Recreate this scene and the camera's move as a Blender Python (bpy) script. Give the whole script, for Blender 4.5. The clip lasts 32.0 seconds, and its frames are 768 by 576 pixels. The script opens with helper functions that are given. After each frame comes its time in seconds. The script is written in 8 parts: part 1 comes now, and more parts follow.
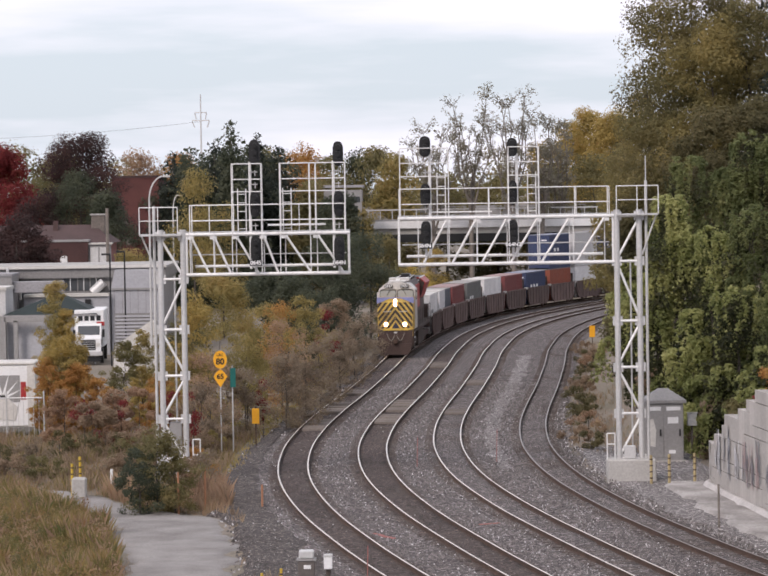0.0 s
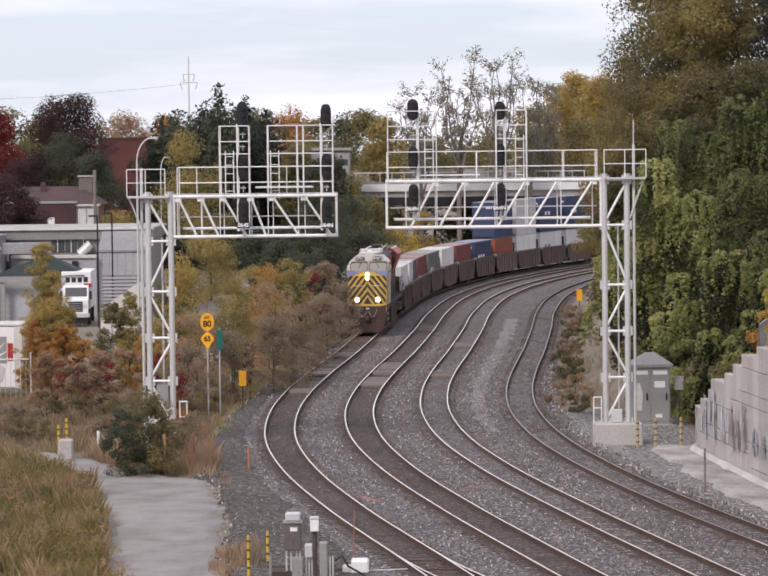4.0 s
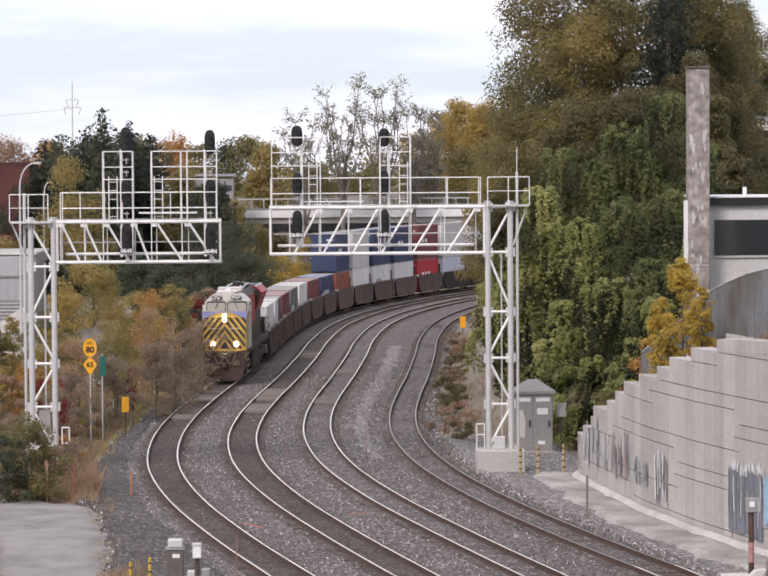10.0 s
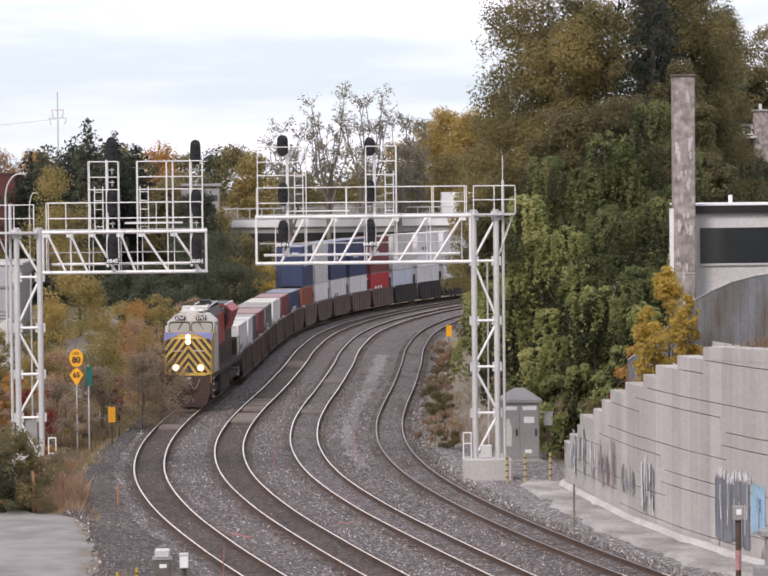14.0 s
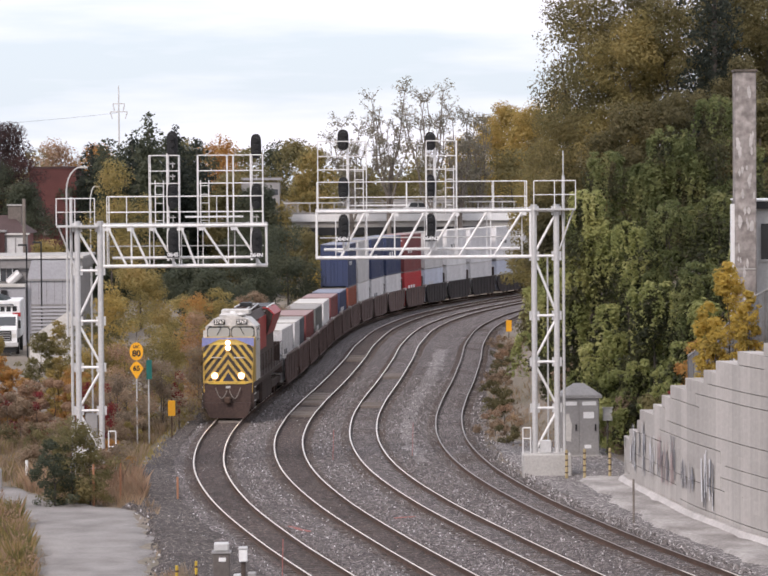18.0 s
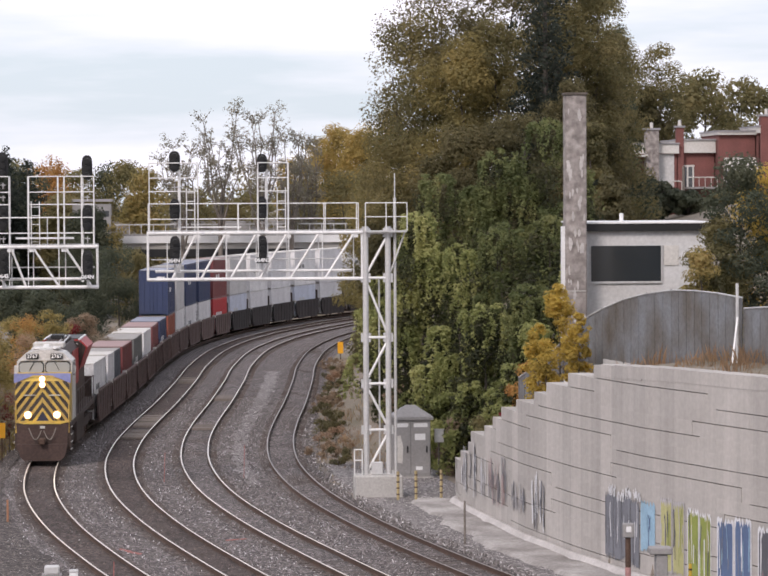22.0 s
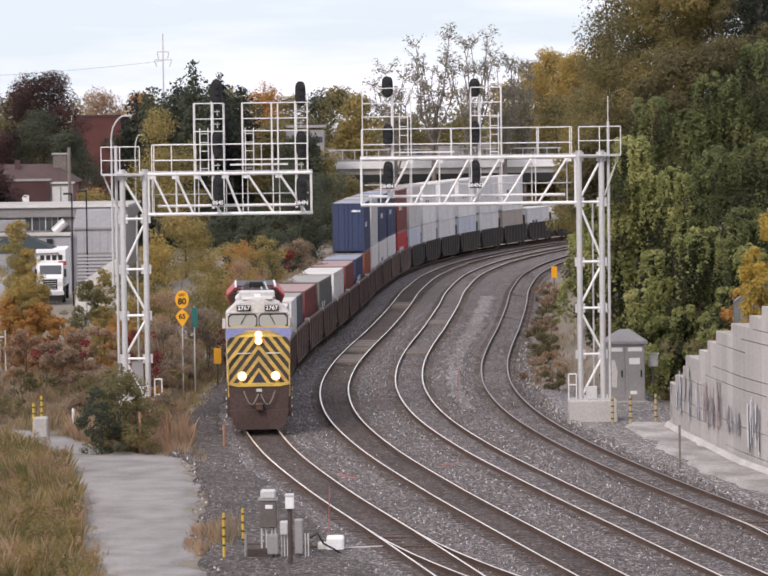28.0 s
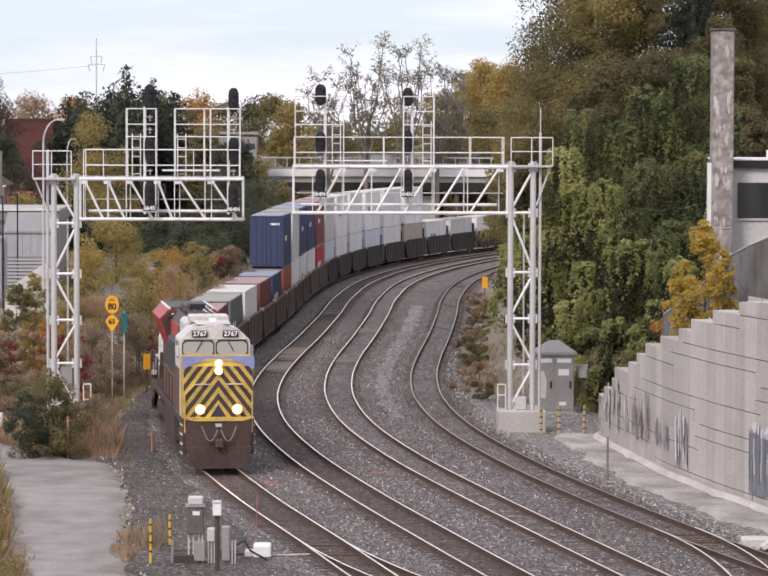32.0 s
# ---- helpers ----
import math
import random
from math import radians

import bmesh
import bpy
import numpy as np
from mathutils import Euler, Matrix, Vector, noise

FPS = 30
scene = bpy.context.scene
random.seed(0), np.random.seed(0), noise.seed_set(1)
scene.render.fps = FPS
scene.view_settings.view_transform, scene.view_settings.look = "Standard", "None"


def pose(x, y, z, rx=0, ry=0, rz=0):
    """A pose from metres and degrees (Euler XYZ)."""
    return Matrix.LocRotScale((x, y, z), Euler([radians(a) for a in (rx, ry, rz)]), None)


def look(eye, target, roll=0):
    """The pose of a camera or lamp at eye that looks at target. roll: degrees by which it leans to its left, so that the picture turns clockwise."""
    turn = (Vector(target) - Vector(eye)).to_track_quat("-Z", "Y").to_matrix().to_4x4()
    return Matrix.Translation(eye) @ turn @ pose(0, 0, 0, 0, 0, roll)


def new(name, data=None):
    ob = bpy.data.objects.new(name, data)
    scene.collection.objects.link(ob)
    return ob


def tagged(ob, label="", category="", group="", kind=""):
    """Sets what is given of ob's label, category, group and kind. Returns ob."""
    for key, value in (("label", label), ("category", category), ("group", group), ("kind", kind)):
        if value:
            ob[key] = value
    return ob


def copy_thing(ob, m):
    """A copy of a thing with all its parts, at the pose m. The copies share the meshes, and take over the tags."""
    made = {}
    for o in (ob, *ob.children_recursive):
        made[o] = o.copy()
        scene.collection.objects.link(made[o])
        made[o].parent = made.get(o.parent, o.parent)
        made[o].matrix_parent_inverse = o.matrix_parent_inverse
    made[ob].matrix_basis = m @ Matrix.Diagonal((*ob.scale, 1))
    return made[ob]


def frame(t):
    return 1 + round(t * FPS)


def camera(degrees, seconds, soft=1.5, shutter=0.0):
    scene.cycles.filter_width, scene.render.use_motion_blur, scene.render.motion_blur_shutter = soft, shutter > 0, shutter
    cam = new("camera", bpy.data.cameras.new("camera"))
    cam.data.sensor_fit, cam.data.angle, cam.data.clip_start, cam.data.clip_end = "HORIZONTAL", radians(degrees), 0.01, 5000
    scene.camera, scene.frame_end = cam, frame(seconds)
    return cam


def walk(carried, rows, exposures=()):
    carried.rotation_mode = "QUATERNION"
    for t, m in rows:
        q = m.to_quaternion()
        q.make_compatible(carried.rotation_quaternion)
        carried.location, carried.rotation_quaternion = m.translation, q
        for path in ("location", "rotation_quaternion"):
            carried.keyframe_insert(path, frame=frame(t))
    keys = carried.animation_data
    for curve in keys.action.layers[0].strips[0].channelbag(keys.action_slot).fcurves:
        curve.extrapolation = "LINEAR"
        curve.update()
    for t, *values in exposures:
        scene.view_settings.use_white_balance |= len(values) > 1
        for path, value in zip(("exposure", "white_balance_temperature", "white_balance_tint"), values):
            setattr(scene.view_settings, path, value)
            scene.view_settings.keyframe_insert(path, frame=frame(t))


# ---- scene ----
# A hand-held long lens on a bridge: the eye stays, the view wanders.
# The film is squeezed across its width, so every upright size is TALL times its true one.
TALL = 4 / 3
EYE = 14.4
cam = camera(13.755, 32.0, soft=1.8)
VIEWS = [  # seconds, turn to the left, tilt, lean
    (0.0, 0.667, -1.938, 0.894), (0.5, 1.068, -2.096, 0.664), (1.0, 0.986, -2.042, 0.952), (1.5, 0.215, -1.659, 0.961),
    (2.0, 0.892, -1.808, 0.928), (2.5, 0.955, -2.068, 0.654), (4.5, 0.117, -2.747, 0.767), (5.0, -0.198, -2.855, 0.845),
    (5.5, -0.114, -2.865, 0.692), (6.0, -0.386, -2.560, 0.616), (6.5, -0.651, -2.403, 0.647), (7.0, -0.646, -2.390, 0.860),
    (7.5, -0.680, -2.365, 0.564), (8.0, -1.346, -2.212, 0.270), (8.5, -1.780, -2.110, 0.459), (9.0, -1.386, -2.268, 0.495),
    (9.5, -1.457, -2.259, 0.310), (10.0, -1.653, -2.150, 0.375), (10.5, -1.703, -2.098, 0.435), (11.0, -1.462, -2.138, 0.591),
    (11.5, -1.434, -2.170, 0.600), (12.0, -2.106, -2.173, 0.476), (12.5, -2.100, -2.127, 0.643), (13.0, -1.913, -2.081, 0.499),
    (13.5, -1.946, -2.052, 0.578), (15.5, -1.462, -1.798, 0.797), (16.0, -1.197, -1.948, 1.131), (16.5, -0.772, -2.323, 1.169),
    (17.0, -0.711, -2.184, 0.905), (17.5, -0.765, -2.024, 0.953), (18.0, -0.823, -2.076, 0.410), (18.5, -1.174, -2.137, 0.198),
    (19.0, -1.270, -1.718, 0.195), (19.5, -1.356, -1.386, 0.339), (20.0, -1.346, -1.531, 0.374), (20.5, -1.239, -1.737, 0.328),
    (21.0, -0.994, -1.979, 0.878), (21.5, -2.208, -1.907, -0.032), (22.0, -3.856, -1.700, 0.284), (22.5, -4.247, -2.875, 0.793),
    (23.0, -3.539, -4.092, 0.435), (23.5, -2.986, -3.436, 0.342), (24.0, -1.896, -2.827, 0.816), (24.5, -0.853, -2.511, 0.933),
    (25.0, 0.163, -2.863, 0.864), (25.5, -0.053, -3.075, 0.565), (27.5, 0.163, -2.978, 0.701), (28.0, -0.000, -3.022, 0.711),
    (28.5, 0.091, -3.113, 0.766), (29.0, 0.277, -3.135, 0.517), (29.5, 0.124, -3.032, 0.428), (30.0, 0.055, -2.908, 0.347),
    (30.5, 0.205, -2.888, 0.294), (31.0, 0.410, -3.088, 0.264), (31.5, -0.275, -3.204, -0.006), (32.0, -1.251, -2.878, -0.149),
]
walk(cam, [(t, pose(0, 0, EYE, 90 + tilt, 0, turn) @ pose(0, 0, 0, 0, 0, -lean)) for t, turn, tilt, lean in VIEWS],
     [(t, stops, 6850, 20) for t, stops in ((0.0, 0.05), (2.5, 0.09), (5.0, 0.16), (8.0, 0.23), (13.0, 0.25), (19.0, 0.21), (22.0, 0.12), (23.0, 0.19), (25.0, 0.25), (32.0, 0.24))])

# ---- world and sun ----
world = bpy.data.worlds.new("overcast")
scene.world = world
world.use_nodes = True
nt = world.node_tree
bg = nt.nodes["Background"]
sky = nt.nodes.new("ShaderNodeTexSky")
sky.sky_type, sky.sun_disc = "NISHITA", False
sky.sun_elevation, sky.sun_rotation = radians(38), radians(150)
sky.air_density, sky.dust_density = 1.0, 1.0
tc = nt.nodes.new("ShaderNodeTexCoord")
mp = nt.nodes.new("ShaderNodeMapping")
mp.inputs["Scale"].default_value = (1.3, 1.3, 9.0)
nz = nt.nodes.new("ShaderNodeTexNoise")
nz.inputs["Scale"].default_value, nz.inputs["Detail"].default_value, nz.inputs["Roughness"].default_value = 2.2, 6, 0.55
rp = nt.nodes.new("ShaderNodeValToRGB")
rp.color_ramp.elements[0].position, rp.color_ramp.elements[1].position = 0.40, 0.60
rp.color_ramp.elements[0].color, rp.color_ramp.elements[1].color = (0.2, 0.2, 0.2, 1), (1, 1, 1, 1)
mx = nt.nodes.new("ShaderNodeMix")
mx.data_type = "RGBA"
mx.inputs["B"].default_value = (9.9, 10.25, 11.2, 1)
nt.links.new(tc.outputs["Generated"], mp.inputs["Vector"])
nt.links.new(mp.outputs["Vector"], nz.inputs["Vector"])
nt.links.new(nz.outputs["Fac"], rp.inputs["Fac"])
nt.links.new(rp.outputs["Color"], mx.inputs["Factor"])
haze = nt.nodes.new("ShaderNodeMix")
haze.data_type = "RGBA"
haze.inputs["Factor"].default_value = 0.75
haze.inputs["B"].default_value = (4.7, 6.5, 7.7, 1)
nt.links.new(sky.outputs["Color"], haze.inputs["A"])
nt.links.new(haze.outputs["Result"], mx.inputs["A"])
nt.links.new(mx.outputs["Result"], bg.inputs["Color"])
bg.inputs["Strength"].default_value = 0.108
sun = new("sun", bpy.data.lights.new("sun", "SUN"))
sun.data.energy, sun.data.angle, sun.data.color = 2.0, radians(16), (1.0, 0.96, 0.9)
sun.matrix_basis = look((-60, -100, 95), (0, 0, 0))


# ---- materials ----
def mat(name, colour, rough=0.7, metal=0.0, vary=0.25, scale=0.6, fine=14.0, bump=0.15, second=None, spread=0.0, island=False):
    """A procedural surface: a base colour, stains at a large scale, grain at a fine one. second: the colour of the stains.
    spread: how much single pieces differ (by object, or by island)."""
    m = bpy.data.materials.new(name)
    m.use_nodes = True
    n, l = m.node_tree.nodes, m.node_tree.links
    b = n["Principled BSDF"]
    b.inputs["Roughness"].default_value, b.inputs["Metallic"].default_value = rough, metal
    pos = n.new("ShaderNodeTexCoord")
    big, small = n.new("ShaderNodeTexNoise"), n.new("ShaderNodeTexNoise")
    big.inputs["Scale"].default_value, big.inputs["Detail"].default_value = scale, 5
    small.inputs["Scale"].default_value, small.inputs["Detail"].default_value = fine, 3
    for k in (big, small):
        l.new(pos.outputs["Object"], k.inputs["Vector"])
    ramp = n.new("ShaderNodeValToRGB")
    e = ramp.color_ramp.elements
    e[0].position, e[1].position = 0.32, 0.68
    second = second or tuple(c * (1 - vary) for c in colour)
    e[0].color, e[1].color = (*second, 1), (*colour, 1)
    l.new(big.outputs["Fac"], ramp.inputs["Fac"])
    grain = n.new("ShaderNodeMapRange")
    grain.inputs["From Min"].default_value, grain.inputs["From Max"].default_value = 0.3, 0.7
    grain.inputs["To Min"].default_value, grain.inputs["To Max"].default_value = 1 - vary * 0.8, 1 + vary * 0.5
    l.new(small.outputs["Fac"], grain.inputs["Value"])
    mul = n.new("ShaderNodeMix")
    mul.data_type, mul.blend_type = "RGBA", "MULTIPLY"
    mul.inputs["Factor"].default_value = 1
    l.new(ramp.outputs["Color"], mul.inputs["A"])
    l.new(grain.outputs["Result"], mul.inputs["B"])
    out = mul.outputs["Result"]
    if spread:
        src = n.new("ShaderNodeNewGeometry").outputs["Random Per Island"] if island else n.new("ShaderNodeObjectInfo").outputs["Random"]
        dif = n.new("ShaderNodeMapRange")
        dif.inputs["To Min"].default_value, dif.inputs["To Max"].default_value = 1 - spread, 1 + spread
        l.new(src, dif.inputs["Value"])
        m2 = n.new("ShaderNodeMix")
        m2.data_type, m2.blend_type = "RGBA", "MULTIPLY"
        m2.inputs["Factor"].default_value = 1
        l.new(out, m2.inputs["A"])
        l.new(dif.outputs["Result"], m2.inputs["B"])
        out = m2.outputs["Result"]
    l.new(out, b.inputs["Base Color"])
    if bump:
        bp = n.new("ShaderNodeBump")
        bp.inputs["Strength"].default_value, bp.inputs["Distance"].default_value = bump, 0.05
        l.new(small.outputs["Fac"], bp.inputs["Height"])
        l.new(bp.outputs["Normal"], b.inputs["Normal"])
    return m


def leaf_mat(name, colours, rough=0.6, patch=0.35):
    """Leaves: each takes one of the colours at random, whole patches lean to one of them."""
    colours = [(r, g, 0.88 * b + 0.12 * g) for r, g, b in colours]
    m = bpy.data.materials.new(name)
    m.use_nodes = True
    n, l = m.node_tree.nodes, m.node_tree.links
    b = n["Principled BSDF"]
    b.inputs["Roughness"].default_value = rough
    b.inputs["Specular IOR Level"].default_value = 0.25
    geo, pos, big = n.new("ShaderNodeNewGeometry"), n.new("ShaderNodeTexCoord"), n.new("ShaderNodeTexNoise")
    big.inputs["Scale"].default_value, big.inputs["Detail"].default_value = patch, 3
    l.new(pos.outputs["Object"], big.inputs["Vector"])
    add = n.new("ShaderNodeMath")
    add.operation = "MULTIPLY_ADD"
    add.inputs[1].default_value = 0.34
    l.new(geo.outputs["Random Per Island"], add.inputs[0])
    st = n.new("ShaderNodeMapRange")
    st.inputs["From Min"].default_value, st.inputs["From Max"].default_value = 0.3, 0.7
    st.inputs["To Min"].default_value, st.inputs["To Max"].default_value = -0.08, 0.72
    l.new(big.outputs["Fac"], st.inputs["Value"])
    l.new(st.outputs["Result"], add.inputs[2])
    ramp = n.new("ShaderNodeValToRGB")
    el = ramp.color_ramp.elements
    while len(el) < len(colours):
        el.new(0.5)
    for i, c in enumerate(colours):
        el[i].position = i / max(1, len(colours) - 1)
        el[i].color = (*c, 1)
    l.new(add.outputs["Value"], ramp.inputs["Fac"])
    l.new(ramp.outputs["Color"], b.inputs["Base Color"])
    tr = n.new("ShaderNodeBsdfTranslucent")
    l.new(ramp.outputs["Color"], tr.inputs["Color"])
    mix = n.new("ShaderNodeMixShader")
    mix.inputs["Fac"].default_value = 0.55
    l.new(b.outputs["BSDF"], mix.inputs[1])
    l.new(tr.outputs["BSDF"], mix.inputs[2])
    l.new(mix.outputs["Shader"], n["Material Output"].inputs["Surface"])
    return m


def glow(name, colour, power):
    m = bpy.data.materials.new(name)
    m.use_nodes = True
    b = m.node_tree.nodes["Principled BSDF"]
    b.inputs["Base Color"].default_value = (*colour, 1)
    b.inputs["Emission Color"].default_value, b.inputs["Emission Strength"].default_value = (*colour, 1), power
    return m


def glass(name, colour=(0.03, 0.035, 0.04), rough=0.06):
    m = bpy.data.materials.new(name)
    m.use_nodes = True
    b = m.node_tree.nodes["Principled BSDF"]
    b.inputs["Base Color"].default_value, b.inputs["Roughness"].default_value = (*colour, 1), rough
    b.inputs["Specular IOR Level"].default_value = 0.8
    return m


def ballast_mat(name, light, dark, tint):
    m = mat(name, light, 0.95, 0, 0.3, 0.12, 5.0, 0.0, second=tint)
    n, l = m.node_tree.nodes, m.node_tree.links
    b = n["Principled BSDF"]
    pos, vo = n.new("ShaderNodeTexCoord"), n.new("ShaderNodeTexVoronoi")
    vo.inputs["Scale"].default_value = 11.0
    l.new(pos.outputs["Object"], vo.inputs["Vector"])
    sep = n.new("ShaderNodeSeparateColor")
    l.new(vo.outputs["Color"], sep.inputs["Color"])
    rm = n.new("ShaderNodeValToRGB")
    e = rm.color_ramp.elements
    e[0].position, e[1].position = 0.05, 1.0
    e[0].color, e[1].color = (*(d / max(c, 0.01) * 0.75 for d, c in zip(dark, light)), 1), (3.3, 3.3, 3.3, 1)
    mid = e.new(0.78)
    mid.color = (1.15, 1.15, 1.15, 1)
    l.new(sep.outputs["Red"], rm.inputs["Fac"])
    mul = n.new("ShaderNodeMix")
    mul.data_type, mul.blend_type = "RGBA", "MULTIPLY"
    mul.inputs["Factor"].default_value = 1
    old = b.inputs["Base Color"].links[0].from_socket
    l.new(old, mul.inputs["A"])
    l.new(rm.outputs["Color"], mul.inputs["B"])
    l.new(mul.outputs["Result"], b.inputs["Base Color"])
    bp = n.new("ShaderNodeBump")
    bp.inputs["Strength"].default_value, bp.inputs["Distance"].default_value = 0.9, 0.08
    l.new(vo.outputs["Distance"], bp.inputs["Height"])
    l.new(bp.outputs["Normal"], b.inputs["Normal"])
    return m


BALLAST = ballast_mat("ballast", (0.150, 0.131, 0.128), (0.055, 0.047, 0.046), (0.112, 0.094, 0.090))
GRAVEL = ballast_mat("grey_gravel", (0.24, 0.22, 0.215), (0.15, 0.137, 0.133), (0.19, 0.173, 0.168))
VERGE = ballast_mat("dark_shoulder_ballast", (0.105, 0.089, 0.082), (0.038, 0.032, 0.030), (0.072, 0.059, 0.053))
SIDINGBED = ballast_mat("siding_ballast", (0.15, 0.13, 0.127), (0.06, 0.051, 0.05), (0.115, 0.098, 0.094))
TRACKBED = ballast_mat("rusty_ballast", (0.088, 0.064, 0.057), (0.038, 0.028, 0.025), (0.056, 0.040, 0.035))
EARTH = mat("weedy_earth", (0.24, 0.20, 0.165), 0.95, 0, 0.35, 0.12, 4.0, 0.5, second=(0.16, 0.14, 0.10))
DIRT = mat("packed_dirt", (0.31, 0.29, 0.275), 0.95, 0, 0.3, 0.6, 16.0, 0.8, second=(0.20, 0.184, 0.174))
CONCRETE = mat("concrete", (0.44, 0.425, 0.405), 0.9, 0, 0.18, 0.35, 9.0, 0.2, second=(0.34, 0.325, 0.305))
PALE = mat("pale_concrete", (0.62, 0.6, 0.57), 0.9, 0, 0.15, 0.5, 9.0, 0.2, second=(0.5, 0.48, 0.45))
BLOCK = mat("wall_concrete", (0.485, 0.455, 0.43), 0.9, 0, 0.10, 0.5, 5.0, 0.25, second=(0.43, 0.40, 0.375), spread=0.04)


def streak(m):
    """Casting lots and weather: columns of one tone, and faint runs of dirt down the face."""
    n, l = m.node_tree.nodes, m.node_tree.links
    b = n["Principled BSDF"]
    geo, sep = n.new("ShaderNodeNewGeometry"), n.new("ShaderNodeSeparateXYZ")
    l.new(geo.outputs["Position"], sep.inputs["Vector"])
    cell, flo, wn = n.new("ShaderNodeMath"), n.new("ShaderNodeMath"), n.new("ShaderNodeTexWhiteNoise")
    cell.operation, cell.inputs[1].default_value = "MULTIPLY", 0.83
    flo.operation, wn.noise_dimensions = "FLOOR", "1D"
    l.new(sep.outputs["Y"], cell.inputs[0])
    l.new(cell.outputs[0], flo.inputs[0])
    l.new(flo.outputs[0], wn.inputs["W"])
    mp, run = n.new("ShaderNodeMapping"), n.new("ShaderNodeTexNoise")
    mp.inputs["Scale"].default_value = (1.6, 1.6, 0.10)
    run.inputs["Scale"].default_value, run.inputs["Detail"].default_value = 1.7, 5
    l.new(geo.outputs["Position"], mp.inputs["Vector"])
    l.new(mp.outputs["Vector"], run.inputs["Vector"])
    old = b.inputs["Base Color"].links[0].from_socket
    for src, lo, hi, a, c in ((wn.outputs["Value"], 0.0, 1.0, 0.85, 1.07), (run.outputs["Fac"], 0.35, 0.65, 0.93, 1.03)):
        mr, mul = n.new("ShaderNodeMapRange"), n.new("ShaderNodeMix")
        mr.inputs["From Min"].default_value, mr.inputs["From Max"].default_value = lo, hi
        mr.inputs["To Min"].default_value, mr.inputs["To Max"].default_value = a, c
        mul.data_type, mul.blend_type = "RGBA", "MULTIPLY"
        mul.inputs["Factor"].default_value = 1
        l.new(src, mr.inputs["Value"])
        l.new(old, mul.inputs["A"])
        l.new(mr.outputs["Result"], mul.inputs["B"])
        old = mul.outputs["Result"]
    l.new(old, b.inputs["Base Color"])


streak(BLOCK)
GALV = mat("galvanised_steel", (0.58, 0.575, 0.57), 0.5, 0.3, 0.12, 0.8, 10, 0.05)
ALU = mat("aluminium", (0.80, 0.79, 0.78), 0.45, 0.2, 0.1, 0.8, 10, 0.05)
RAILTOP = mat("polished_rail", (0.95, 0.87, 0.80), 0.4, 0.75, 0.15, 0.3, 10, 0.0)
RUST = mat("rusty_steel", (0.115, 0.07, 0.052), 0.85, 0.2, 0.35, 1.5, 14, 0.2)
TIE = mat("tie_wood", (0.10, 0.077, 0.066), 0.95, 0, 0.35, 1.2, 12, 0.3, spread=0.3)
PLANK = mat("crossing_plank", (0.20, 0.17, 0.15), 0.95, 0, 0.3, 0.7, 9, 0.3, spread=0.25)
BLACK = mat("black_paint", (0.012, 0.012, 0.013), 0.5, 0, 0.2, 1, 10, 0.05)
BARK = mat("bark", (0.12, 0.1, 0.085), 0.95, 0, 0.4, 1.5, 9, 0.5)
PALEBARK = mat("pale_bark", (0.30, 0.27, 0.24), 0.95, 0, 0.35, 1.5, 9, 0.4)
WOOD = mat("grey_pole_wood", (0.22, 0.19, 0.165), 0.95, 0, 0.3, 1, 9, 0.3)
YELLOW = mat("sign_yellow", (0.85, 0.40, 0.015), 0.5, 0, 0.08, 1, 10, 0.0)
WHITE = mat("white_paint", (0.78, 0.78, 0.78), 0.55, 0, 0.1, 0.5, 9, 0.05)
CASE = mat("grey_case_paint", (0.30, 0.29, 0.285), 0.6, 0.1, 0.15, 0.9, 9, 0.05)
LOCO_RED = mat("red_loco_paint", (0.42, 0.03, 0.03), 0.45, 0, 0.2, 0.6, 9, 0.05)


# ---- building helpers ----
def link(name, bm, material, smooth=False):
    me = bpy.data.meshes.new(name)
    bm.normal_update()
    bm.to_mesh(me)
    bm.free()
    me.materials.append(material)
    if smooth:
        me.polygons.foreach_set("use_smooth", [True] * len(me.polygons))
    return me


def part(name, bm, material, parent=None, label="", smooth=False):
    """One mesh object under a thing or a part."""
    ob = new(name, link(name, bm, material, smooth))
    ob.parent = parent
    return tagged(ob, label=label)


def thing(name, x, y, z, label, category, group="", kind="", turn=0.0):
    ob = new(name)
    ob.empty_display_size = 0.2
    ob.matrix_basis = pose(x, y, z, 0, 0, turn)
    return tagged(ob, label, category, group, kind)


def box(bm, x0, x1, y0, y1, z0, z1, bevel=0.0):
    v = [bm.verts.new((x, y, z)) for z in (z0, z1) for x, y in ((x0, y0), (x1, y0), (x1, y1), (x0, y1))]
    f = [bm.faces.new([v[i] for i in q]) for q in ((3, 2, 1, 0), (4, 5, 6, 7), (0, 1, 5, 4), (1, 2, 6, 5), (2, 3, 7, 6), (3, 0, 4, 7))]
    if bevel:
        ed = list({e for k in f for e in k.edges})
        bmesh.ops.bevel(bm, geom=ed, offset=bevel, segments=1, affect="EDGES", profile=0.5)
    return bm


def one_box(*a, **k):
    return box(bmesh.new(), *a, **k)


